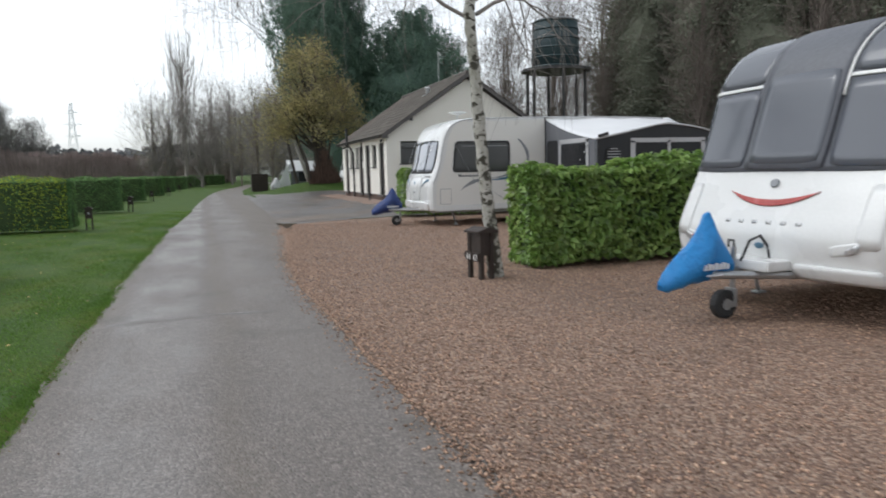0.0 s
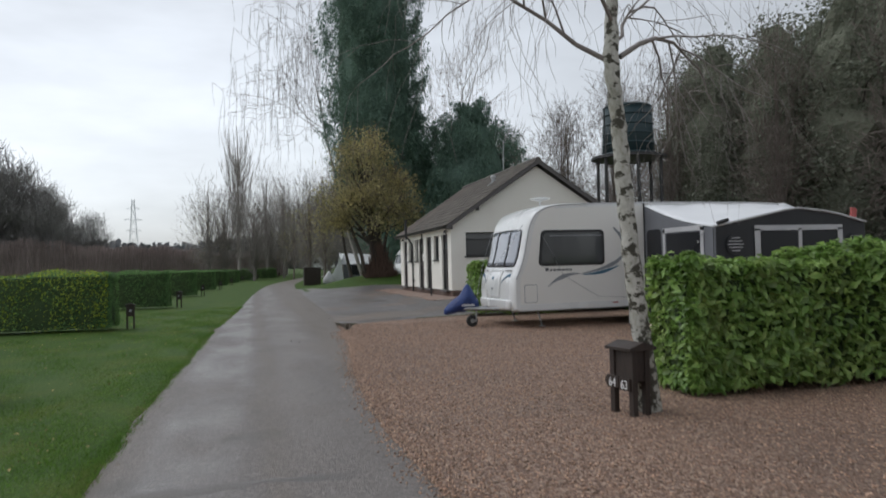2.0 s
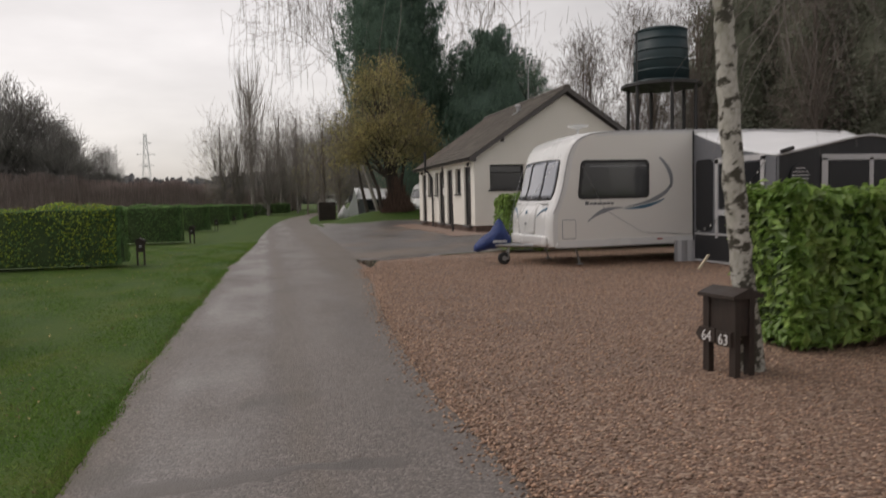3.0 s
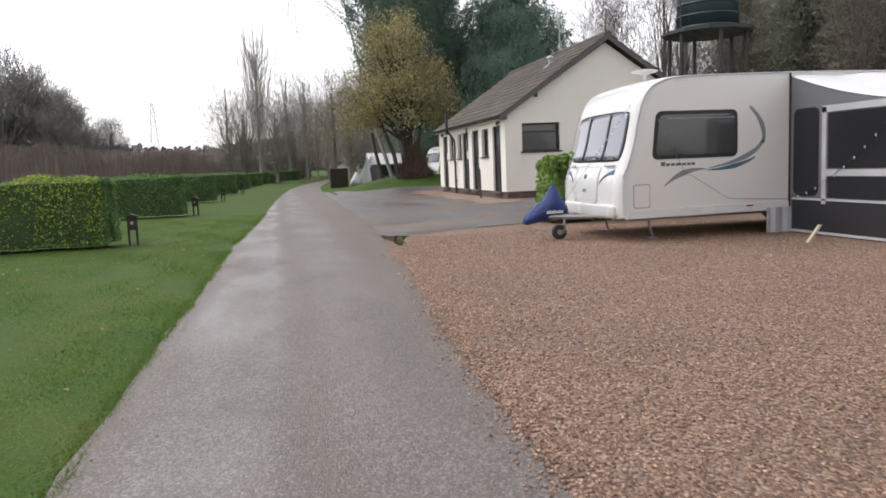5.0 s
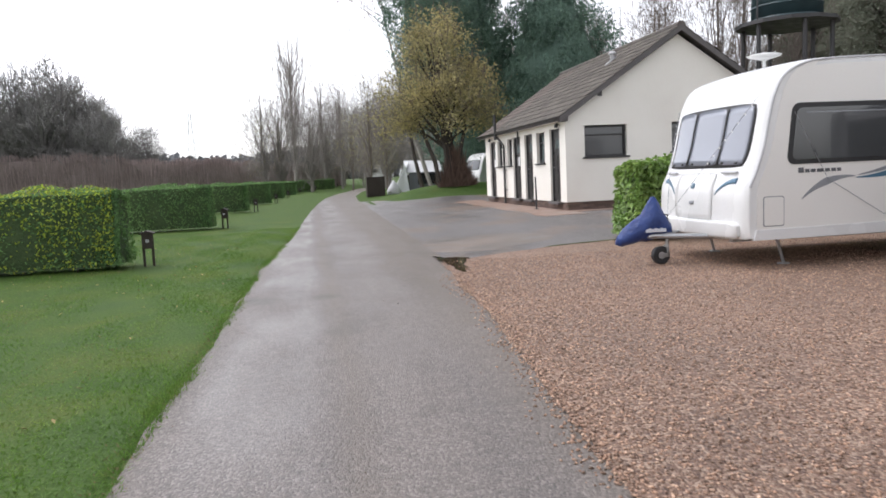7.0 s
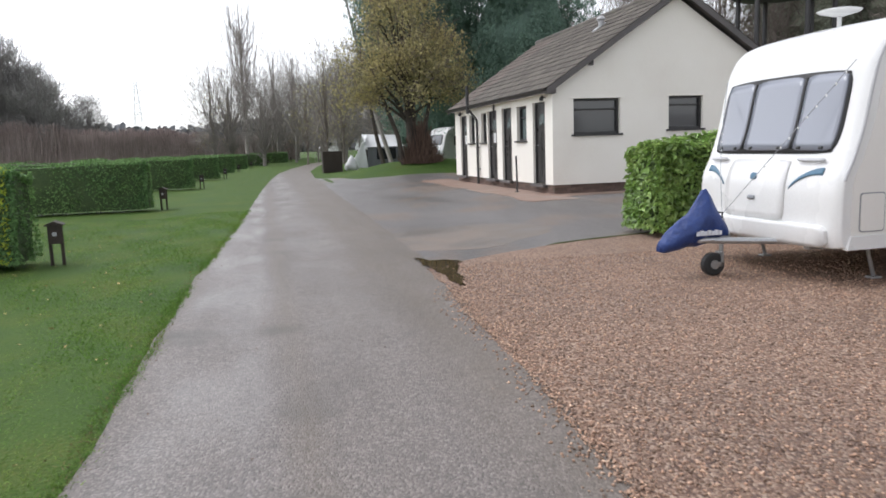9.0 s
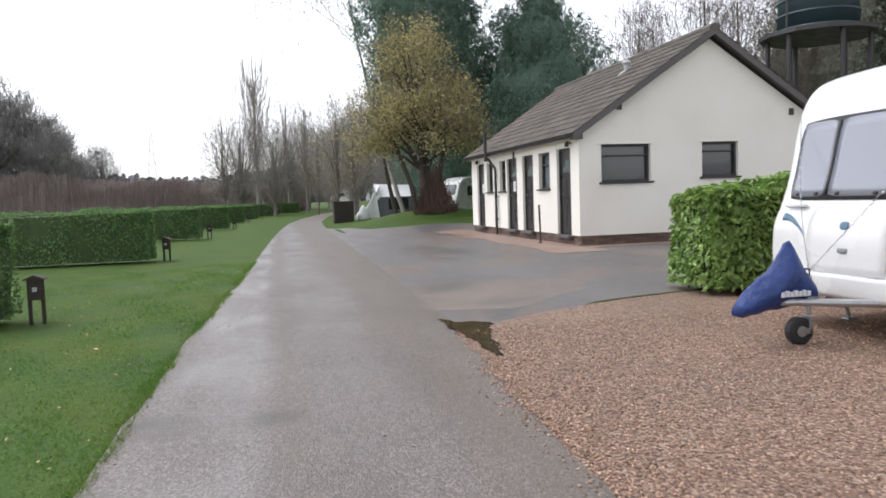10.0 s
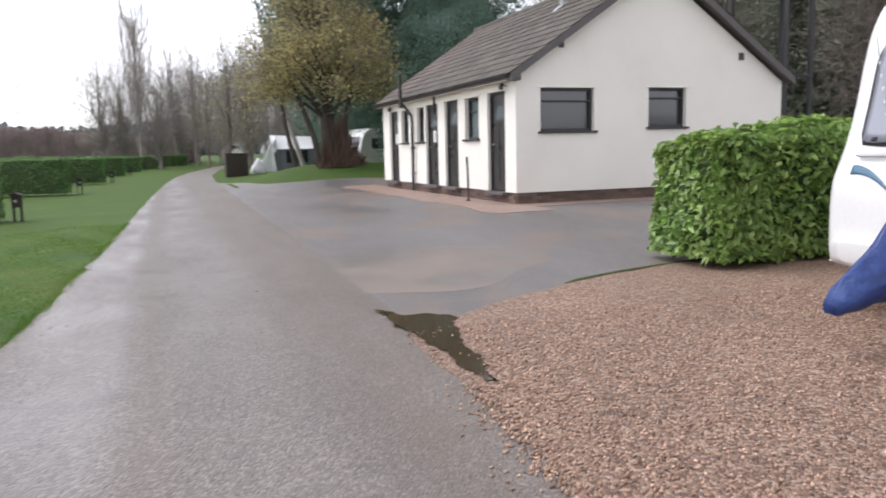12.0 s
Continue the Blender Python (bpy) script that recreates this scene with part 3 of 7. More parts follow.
moss = tagged(part("mossy_edge", bm, M["moss"], None, "", True), "low dark mossy edge between gravel and yard", "edge", "", "structure")


# ---------------------------------------------------------------- amenity block
X0, X1, Y0, Y1 = 7.42, 14.27, 28.44, 38.0
ZB, ZE = 0.46, 2.80          # underside of the render, wall top at the eaves
XA, ZA = 10.82, 5.04
TH = 0.28
EAVE_Z, APEX_Z = 2.86, 5.30

block = thing("amenity_block", (0, 0, 0), "single-storey white-rendered block with dark tiled gable roof", "building")


def wall_with_openings(name, outline, holes, axis, face, depth, mat, parent):
    """A wall slab cut by rectangular holes, as strips round them. outline: function giving the top at a place along the wall."""
    a0, a1, z0, top, ridge = outline
    cuts = sorted({a0, a1, *[h[0] for h in holes], *[h[1] for h in holes], *ridge})
    bm = bmesh.new()
    put = (lambda a, z, d: (a, face + d, z)) if axis == "y" else (lambda a, z, d: (face + d, a, z))

    def slab(p, q, zl0, zl1, zh0, zh1):
        vs = [bm.verts.new(put(*c)) for c in ((p, zl0, 0), (q, zl1, 0), (q, zh1, 0), (p, zh0, 0), (p, zl0, depth), (q, zl1, depth), (q, zh1, depth), (p, zh0, depth))]
        for f in ((0, 1, 2, 3), (7, 6, 5, 4), (0, 4, 5, 1), (1, 5, 6, 2), (2, 6, 7, 3), (3, 7, 4, 0)):
            bm.faces.new([vs[i] for i in f])
    for p, q in zip(cuts, cuts[1:]):
        mid = (p + q) / 2
        inside = sorted([h for h in holes if h[0] < mid < h[1]], key=lambda h: h[2])
        z = z0
        for h in inside:
            if h[2] > z:
                slab(p, q, z, z, h[2], h[2])
            z = h[3]
        slab(p, q, z, z, top(p), top(q))
    bmesh.ops.remove_doubles(bm, verts=bm.verts, dist=0.0004)
    return part(name, bm, mat, parent)


def gable_top(x):
    return ZA - abs(x - XA) * (ZA - ZE) / (XA - X0)


# gable windows (x0, x1, z0, z1); long-wall doors and windows (y0, y1, z0, z1)
GW = [(7.98, 9.24, 1.70, 2.58), (10.60, 11.58, 1.76, 2.60)]
LD = [(28.95, 29.83), (31.58, 32.46), (32.98, 33.92), (36.42, 37.28)]
LW = [(30.32, 31.12, 1.60, 2.54), (34.04, 34.66, 1.60, 2.54), (35.40, 36.08, 1.60, 2.54)]
holes = [(a, b, ZB, 2.565) for a, b in LD] + LW
wall_with_openings("wall", (X0, X1, ZB, gable_top, [XA]), GW, "y", Y0, TH, M["render"], block)
wall_with_openings("wall", (X0, X1, ZB, gable_top, [XA]), [], "y", Y1 - TH, TH, M["render"], block)
wall_with_openings("wall", (Y0 + TH, Y1 - TH, ZB, lambda a: ZE, []), holes, "x", X0, TH, M["render"], block)
wall_with_openings("wall", (Y0 + TH, Y1 - TH, ZB, lambda a: ZE, []), [], "x", X1 - TH, TH, M["render"], block)
part("inner_floor", box((X0 + TH, Y0 + TH, 0.30), (X1 - TH, Y1 - TH, 0.44)), M["concrete"], block)
part("inner_ceiling", box((X0 + TH, Y0 + TH, 2.72), (X1 - TH, Y1 - TH, 2.79)), M["render"], block)

# recessed brick plinth
part("plinth", box((X0 + 0.05, Y0 + 0.05, 0.05), (X1 - 0.05, Y1 - 0.05, ZB)), M["mud"], block)


def window_unit(parent, axis, face, a0, a1, z0, z1, frost, transom, flip=1):
    """A framed window set back in its opening; the sill stands proud of the wall."""
    put = (lambda lo, hi: ((lo[0], face + lo[1], lo[2]), (hi[0], face + hi[1], hi[2]))) if axis == "y" else (lambda lo, hi: ((face + lo[1], lo[0], lo[2]), (face + hi[1], hi[0], hi[2])))

    def bx(bm, a, b, d0, d1, c, d, bevel=0.0):
        return add_box(bm, *put((a, d0, c), (b, d1, d)), bevel)
    w = part("window", bx(bmesh.new(), a0 + 0.002, a1 - 0.002, 0.16, 0.20, z0 + 0.002, z1 - 0.002), M["win_frost"] if frost else M["win_dark"], parent, "frosted window pane" if frost else "dark window pane")
    fr = bmesh.new()
    t = 0.055
    for a, b, c, d in ((a0 + .002, a0 + t, z0 + .002, z1 - .002), (a1 - t, a1 - .002, z0 + .002, z1 - .002), (a0 + t, a1 - t, z1 - t, z1 - .002), (a0 + t, a1 - t, z0 + .002, z0 + t)):
        bx(fr, a, b, 0.09, 0.158, c, d, 0.006)
    if transom:
        zz = z1 - (z1 - z0) * transom
        bx(fr, a0 + t, a1 - t, 0.075, 0.155, zz - 0.018, zz + 0.018, 0.005)
    part("window_frame", fr, M["black_trim"], w)
    part("window_sill", bx(bmesh.new(), a0 - 0.06, a1 + 0.06, -0.06, 0.10, z0 - 0.045, z0 + 0.001, 0.008), M["black_trim"], w)
    part("lintel", bx(bmesh.new(), a0 - 0.09, a1 + 0.09, -0.022, 0.05, z1 + 0.001, z1 + 0.022, 0.004), M["render"], w)
    return w


for i, (a, b, c, d) in enumerate(GW):
    window_unit(block, "y", Y0, a, b, c, d, False, 0.30 if i == 0 else 0.26)
for a, b, c, d in LW:
    window_unit(block, "x", X0, a, b, c, d, True, 0.33)

for k, (a, b) in enumerate(LD):
    z0, z1 = ZB, 2.565
    d = part("door", box((X0 + 0.10, a + 0.05, z0 + 0.02), (X0 + 0.145, b - 0.05, z1 - 0.05), 0.004), M["black_door"], block, "black panelled door with fan light")
    fr = bmesh.new()
    for lo, hi in (((X0 + 0.06, a + .002, z0), (X0 + 0.16, a + 0.05, z1 - .002)), ((X0 + 0.06, b - 0.05, z0), (X0 + 0.16, b - .002, z1 - .002)), ((X0 + 0.06, a + 0.05, z1 - 0.05), (X0 + 0.16, b - 0.05, z1 - .002))):
        add_box(fr, lo, hi, 0.005)
    part("door_frame", fr, M["black_trim"], d)
    w = b - a - 0.1
    for (p0, p1, q0, q1) in ((0.12, 0.45, 0.10, 0.38), (0.55, 0.88, 0.10, 0.38), (0.12, 0.45, 0.42, 0.66), (0.55, 0.88, 0.42, 0.66)):
        part("door_panel", box((X0 + 0.088, a + 0.05 + w * p0, z0 + 2.05 * q0), (X0 + 0.099, a + 0.05 + w * p1, z0 + 2.05 * q1), 0.005), M["black_door"], d)
    cy, cz = (a + b) / 2, z0 + 2.05 * 0.74
    for s in range(4):
        a0, a1 = math.pi * (s + 0.08) / 4, math.pi * (s + 0.92) / 4
        pts = [(cy + r * math.cos(t), cz + r * 1.25 * math.sin(t)) for r, t in ((0.06, a0), (0.24, a0), (0.25, (a0 + a1) / 2), (0.24, a1), (0.06, a1))]
        part("fan_pane", prism(pts, X0 + 0.092, X0 + 0.099, "x"), M["win_frost"], d)
    part("door_handle", tube([(X0 + 0.095, b - 0.15, z0 + 1.0), (X0 + 0.05, b - 0.15, z0 + 1.0), (X0 + 0.05, b - 0.26, z0 + 1.0)], 0.011, 8), M["steel"], d, "steel lever handle")
    part("door_sill", box((X0 - 0.10, a - 0.03, z0 - 0.075), (X0 + 0.10, b + 0.03, z0 - 0.003), 0.01), M["barge"], d)
    if k in (2, 3):
        part("notice", box((X0 + 0.084, cy - 0.11, z0 + 1.12), (X0 + 0.088, cy + 0.11, z0 + 1.42)), M["number"], d, "white paper notice")
        for r in range(4):
            part("notice_line", box((X0 + 0.082, cy - 0.08, z0 + 1.18 + r * 0.055), (X0 + 0.084, cy + 0.08 - 0.03 * (r % 2), z0 + 1.19 + r * 0.055)), M["decal_grey"], d)

# roof: two slopes, boards under the tiles, tiles proud of them
SLOPE = math.atan2(APEX_Z - EAVE_Z, XA - (X0 - 0.22))
EX0, EX1, RY0, RY1 = X0 - 0.22, 2 * XA - (X0 - 0.22), Y0 - 0.24, Y1 + 0.24
roof = part("roof", prism([(EX0, EAVE_Z - 0.05), (XA, APEX_Z - 0.05), (EX1, EAVE_Z - 0.05), (EX1, EAVE_Z - 0.14), (XA, APEX_Z - 0.14), (EX0, EAVE_Z - 0.14)], RY0 + 0.03, RY1 - 0.03), M["barge"], block, "dark concrete tiled roof")
RUN = math.hypot(XA - EX0, APEX_Z - EAVE_Z)
COURSES, GAUGE = 13, RUN / 13


def tile_shape():
    """One interlocking tile with two rolls, 0.33 wide, lying along -u."""
    prof = [(-0.168, 0.0), (-0.13, 0.018), (-0.09, 0.0), (-0.02, 0.0), (0.02, 0.018), (0.06, 0.0), (0.168, 0.0)]
    v, f = [], []
    for u, dz in ((-0.02, 0.032), (GAUGE + 0.02, 0.006)):
        for y, h in prof:
            v.append((u, y, h + dz))
    n = len(prof)
    for i in range(n - 1):
        f.append((i, i + 1, n + i + 1, n + i))
    for y, h in prof:
        v.append((-0.02, y, h + 0.004))
    for i in range(n - 1):
        f.append((2 * n + i, 2 * n + i + 1, i + 1, i))
    return v, f


# boards along the verges, fascias and gutter
for y in (RY0, RY1 - 0.03):
    for s in (-1, 1):
        xe = EX0 if s < 0 else EX1
        part("bargeboard", prism([(xe, EAVE_Z - 0.02), (XA, APEX_Z - 0.02), (XA, APEX_Z - 0.19), (xe, EAVE_Z - 0.19)], y, y + 0.03), M["barge"], roof)
part("soffit", box((EX0 + 0.02, RY0 + 0.04, ZE - 0.06), (X0 - 0.002, RY1 - 0.04, ZE - 0.03)), M["render"], roof)
part("fascia", box((EX0 - 0.005, RY0 + 0.04, ZE - 0.075), (EX0 + 0.018, RY1 - 0.04, EAVE_Z - 0.03)), M["barge"], roof)
bm = bmesh.new()
gut = [(math.cos(t) * 0.055, math.sin(t) * 0.055) for t in np.linspace(math.pi, 2 * math.pi, 7)]
outl = [(EX0 - 0.062 + a, EAVE_Z - 0.03 + b) for a, b in gut] + [(EX0 - 0.062 + a * 0.85, EAVE_Z - 0.03 + b * 0.85) for a, b in gut[::-1]]
part("gutter", prism(outl, RY0 + 0.02, RY1 - 0.02), M["black_trim"], roof)
for s in range(30):
    y = RY0 + 0.17 + s * (RY1 - RY0 - 0.34) / 29
    b = bmesh.new()
    rr = [(XA + 0.13 * math.cos(t), APEX_Z - 0.05 + 0.12 * math.sin(t)) for t in np.linspace(-0.2, math.pi + 0.2, 8)]
    part("ridge_tile", prism(rr, y - 0.166, y + 0.163), M["tile"], roof)
# eave box at the gable corner
part("eave_box", box((EX0 + 0.02, RY0 + 0.03, ZE - 0.10), (X0 + 0.02, Y0 - 0.002, ZE + 0.05)), M["barge"], roof)

# pipes, lamps, vents
pipe = thing("drainpipe", (X0, 35.15, gz(7.3, 35.15)), "black plastic downpipe and tall vent pipe on the white wall", "pipe")
part("downpipe", tube([(-0.26, 0, 2.65 - gz(7.3, 35)), (-0.24, 0, 2.45), (-0.08, -0.25, 2.12), (-0.075, -0.28, 1.95), (-0.075, -0.28, 0.03)], 0.042, 10), M["black_trim"], pipe)
part("vent_pipe", tube([(-0.3, 0.0, 2.35), (-0.31, 0.02, 3.25)], 0.055, 10), M["black_trim"], pipe)
part("bracket", box((-0.12, -0.35, 1.2), (-0.002, -0.21, 1.24), 0.004), M["black_trim"], pipe)
part("bracket", box((-0.12, -0.35, 0.5), (-0.002, -0.21, 0.54), 0.004), M["black_trim"], pipe)
pipe2 = thing("drainpipe", (X0, 33.15, 2.3), "short black overflow pipe under the eaves", "pipe")
part("downpipe", tube([(-0.03, 0, 0.45), (-0.03, 0, 0.02)], 0.028, 8), M["black_trim"], pipe2)
for y in (28.88, 36.9):
    lamp = thing("wall_lamp", (X0 - 0.001, y, 2.62), "small dark bulkhead lamp under the eaves", "lamp", "wall lamps")
    part("arm", tube([(0, 0, 0.02), (-0.09, 0, 0.04)], 0.015, 8), M["black_trim"], lamp)
    part("lamp_head", tube([(-0.08, 0, 0.07), (-0.11, 0, 0.0), (-0.12, 0, -0.05)], [0.03, 0.055, 0.05], 10), M["black_trim"], lamp)
for x, z in ((8.45, 3.46), (13.06, 3.30)):
    v = thing("gable_vent", (x, Y0 - 0.001, z), "small dark vent in the white gable", "vent", "gable vents")
    part("frame", box((-0.07, -0.02, -0.085), (0.07, 0, 0.085), 0.008), M["barge"], v)
    for s in range(3):
        part("slat", box((-0.055, -0.035, -0.06 + s * 0.045), (0.055, -0.021, -0.035 + s * 0.045)), M["black_trim"], v)
flue = thing("roof_flue", (9.95, 31.0, EAVE_Z + (9.95 - EX0) * math.tan(SLOPE)), "white metal flue on the tiled roof", "flue")
part("pipe", tube([(0, 0, -0.1), (0, 0, 0.20)], 0.07, 12), M["aw_trim"], flue)
part("cowl", tube([(0, 0, 0.19), (0, 0, 0.22), (0, 0, 0.29)], [0.12, 0.13, 0.08], 12), M["aw_trim"], flue)
part("flashing", prism([(-0.22, -0.125), (0.1, 0.09), (0.1, 0.12), (-0.22, -0.095)], -0.11, 0.11), M["steel"], flue, "grey lead flashing")
p = thing("bollard", (7.0, 29.98, gz(7.0, 29.98)), "thin leaning dark iron post on the concrete", "post")
part("post", tube([(0, 0, -0.05), (0.02, 0.06, 0.45), (0.03, 0.13, 0.98)], 0.026, 8), M["black_trim"], p)
part("foot", tube([(0, 0, 0.0), (0, 0, 0.035)], [0.10, 0.06], 10), M["black_trim"], p)
ant = thing("roof_aerial", (11.1, 33.0, APEX_Z), "thin metal aerial mast on the ridge", "aerial")
part("mast", tube([(0, 0, -0.1), (0.02, 0, 1.5)], 0.018, 6), M["steel"], ant)


# ---------------------------------------------------------------- caravans


class Shell:
    """A caravan's body: a side outline (x, z) from the front's foot over the roof to the rear's foot, swept across its width and bowed at the front."""

    def __init__(self, outline, width, bow, bow_fade):
        pts = [Vector((x, 0, z)) for x, z in outline]
        fine = []
        for i in range(len(pts) - 1):
            p0, p1, p2, p3 = pts[max(i - 1, 0)], pts[i], pts[i + 1], pts[min(i + 2, len(pts) - 1)]
            for k in range(6):
                t = k / 6
                fine.append(0.5 * ((2 * p1) + (p2 - p0) * t + (2 * p0 - 5 * p1 + 4 * p2 - p3) * t * t + (3 * p1 - p0 - 3 * p2 + p3) * t ** 3))
        fine.append(pts[-1])
        self.line, self.width, self.bow, self.fade = fine, width, bow, bow_fade
        d = [0.0]
        for a, b in zip(fine, fine[1:]):
            d.append(d[-1] + (b - a).length)
        self.dist = d

    def flat(self, s):
        """Place and normal on the outline at s metres from the front's foot."""
        s = min(max(s, 0), self.dist[-1])
        i = min(int(np.searchsorted(self.dist, s, "right")) - 1, len(self.line) - 2)
        t = (s - self.dist[i]) / max(1e-9, self.dist[i + 1] - self.dist[i])
        p = self.line[i].lerp(self.line[i + 1], t)
        a, b = self.line[max(i - 1, 0)], self.line[min(i + 2, len(self.line) - 1)]
        d = (b - a).normalized()
        return p, Vector((-d.z, 0, d.x))

    def at(self, s, v, off=0.0):
        """A place on the shell: s along the outline, v from -1 to 1 across the width."""
        p, n = self.flat(s)
        e = abs(v)
        inset = 0.0 if e < 0.9 else 0.05 * ((e - 0.9) / 0.1) ** 2.2
        w = max(0.0, 1 - s / self.fade)
        x = p.x - self.bow * (1 - e ** 2.4) * (w ** 0.5 if w > 0 else 0)
        crown = 0.03 * (1 - e * e) * (1 - w)
        return Vector((x, v * self.width / 2, p.z + crown)) + n * (off - inset)

    def s_at_z(self, z):
        for i in range(len(self.line) - 1):
            if self.line[i].z <= z <= self.line[i + 1].z:
                return self.dist[i] + (z - self.line[i].z) / max(1e-6, self.line[i + 1].z - self.line[i].z) * (self.dist[i + 1] - self.dist[i])
        return self.fade

    def body(self):
        vs = [-1, -0.985, -0.96, -0.93, -0.9, -0.75, -0.5, -0.25, 0, 0.25, 0.5, 0.75, 0.9, 0.93, 0.96, 0.985, 1]
        bm = bmesh.new()
        grid = [[bm.verts.new(self.at(s, v)) for v in vs] for s in self.dist]
        for r0, r1 in zip(grid, grid[1:]):
            for j in range(len(vs) - 1):
                f = bm.faces.new((r0[j], r1[j], r1[j + 1], r0[j + 1]))
                f.smooth = True
        bm.faces.new([r[0] for r in grid])
        bm.faces.new([r[-1] for r in grid][::-1])
        bm.faces.new([v for v in grid[0]] + [v for v in grid[-1]][::-1])
        return bm

    def patch(self, s0, s1, v0, v1, off, thick=0.012, corner=0.0, ns=10, nv=10, skew=0.0, shape=None):
        """A slab that follows the shell. shape(a, b) may bend the patch's own (0..1) coordinates into (s, v)."""
        bm = bmesh.new()
        top, low = [], []
        for i in range(ns + 1):
            rt, rl = [], []
            for j in range(nv + 1):
                a, b = i / ns, j / nv
                if corner:
                    ca, cb = 2 * a - 1, 2 * b - 1
                    k = corner
                    a = 0.5 + 0.5 * ca * (1 - k * abs(cb) ** 6)
                    b = 0.5 + 0.5 * cb * (1 - k * abs(ca) ** 6)
                if shape:
                    s, v = shape(a, b)
                else:
                    s, v = s0 + (s1 - s0) * a, v0 + (v1 - v0) * b + skew * (a - 0.5)
                rt.append(bm.verts.new(self.at(s, v, off)))
                rl.append(bm.verts.new(self.at(s, v, off - thick)))
            top.append(rt)
            low.append(rl)
        for i in range(ns):
            for j in range(nv):
                f = bm.faces.new((top[i][j], top[i + 1][j], top[i + 1][j + 1], top[i][j + 1]))
                f.smooth = True
        ring = [(0, j) for j in range(nv)] + [(i, nv) for i in range(ns)] + [(ns, j) for j in range(nv, 0, -1)] + [(i, 0) for i in range(ns, 0, -1)]
        for (i, j), (k, m) in zip(ring, ring[1:] + ring[:1]):
            bm.faces.new((top[i][j], top[k][m], low[k][m], low[i][j]))
        return bm


def rounded(x0, x1, z0, z1, r, slant=0.0, n=5):
    pts = []
    for cx, cz, a in ((x1 - r, z1 - r, 0), (x0 + r, z1 - r, 90), (x0 + r, z0 + r, 180), (x1 - r, z0 + r, 270)):
        for k in range(n + 1):
            t = math.radians(a + 90 * k / n)
            x, z = cx + r * math.cos(t), cz + r * math.sin(t)
            pts.append((x + slant * (z - z0) / (z1 - z0) * (1 if cx < (x0 + x1) / 2 else 0), z))
    return pts


def swoosh(pts_up, pts_low, y, thick, mat, parent, name="decal", label=""):
    return part(name, prism(pts_up + pts_low[::-1], y - thick, y), mat, parent, label)


def jockey_wheel(parent, x, y, zg):
    w = part("jockey_wheel", tube([(x, y - 0.045, 0.125), (x, y - 0.035, 0.125), (x, y + 0.035, 0.125), (x, y + 0.045, 0.125)], [0.10, 0.125, 0.125, 0.10], 20), M["rubber"], parent, "black rubber jockey wheel")
    part("hub", tube([(x, y - 0.055, 0.125), (x, y + 0.055, 0.125)], 0.05, 12), M["steel"], w)
    fork = bmesh.new()
    add_box(fork, (x - 0.03, y - 0.062, 0.10), (x + 0.10, y - 0.052, 0.15), 0.004)
    add_box(fork, (x - 0.03, y + 0.052, 0.10), (x + 0.10, y + 0.062, 0.15), 0.004)
    add_box(fork, (x + 0.07, y - 0.062, 0.10), (x + 0.10, y + 0.062, 0.26), 0.004)
    part("fork", fork, M["steel"], w)
    part("stem", tube([(x + 0.10, y, 0.2), (x + 0.11, y, 0.62)], 0.024, 10), M["steel"], parent, "galvanised jockey stem")
    part("clamp", box((x + 0.05, y - 0.06, 0.36), (x + 0.17, y + 0.06, 0.46), 0.01), M["steel"], parent)
    h = tube([(x + 0.11, y, 0.62), (x + 0.11, y, 0.68), (x + 0.03, y - 0.02, 0.69), (x + 0.02, y - 0.03, 0.63)], 0.011, 6)
    part("crank", h, M["rubber"], parent)


def hitch_cover(parent, tip, x_back, y, top, mat, label):
    """Draped cloth over the hitch: a long low nose and a peak at the handbrake."""
    prof = [(0.0, 0.41, 0.28, 0.060), (0.10, 0.51, 0.27, 0.10), (0.28, 0.61, 0.30, 0.135), (0.44, 0.70, 0.32, 0.15), (0.56, 0.81, 0.33, 0.15), (0.66, 0.93, 0.335, 0.145), (0.72, 0.955, 0.34, 0.14), (0.79, 0.87, 0.34, 0.145), (0.89, 0.73, 0.35, 0.15), (1.0, 0.60, 0.37, 0.13)]
    L = x_back - tip
    bm = bmesh.new()
    rings = []
    for a, zt, zb, wid in prof:
        ring = []
        for k in range(16):
            t = 2 * math.pi * k / 16
            c, s = math.cos(t), math.sin(t)
            fold = 1 + 0.07 * math.sin(5 * t + a * 9)
            h = (s + 1) / 2
            narrow = (1 - 0.80 * max(0, s) ** 1.3) if s > 0 else 1 - 0.25 * s * s
            ring.append(bm.verts.new((tip + a * L + 0.012 * math.sin(3 * t + a * 20), y + c * wid * narrow * fold, zb + (zt - zb) * h + 0.012 * math.sin(a * 17 + 3 * t))))
        rings.append(ring)
    for r0, r1 in zip(rings, rings[1:]):
        for k in range(16):
            bm.faces.new((r0[k], r0[(k + 1) % 16], r1[(k + 1) % 16], r1[k]))
    bm.faces.new(rings[0][::-1])
    bm.faces.new(rings[-1])
    ob = part("hitch_cover", bm, mat, parent, label, True)
    for r, (z, a0, a1, h) in enumerate(((0.455, 0.46, 0.86, 0.055), (0.40, 0.50, 0.80, 0.016))):
        b = bmesh.new()
        n = 7 if r == 0 else 1
        for k in range(n):
            p0, p1 = a0 + (a1 - a0) * (k + 0.08) / n, a0 + (a1 - a0) * (k + 0.85) / n
            add_box(b, (tip + p0 * L, y - 0.160, z), (tip + p1 * L, y - 0.140, z + h * (1 if k % 2 else 0.8)))
        part("printed_mark", b, M["print_white"], ob, "pale printed lettering bars")
    return ob


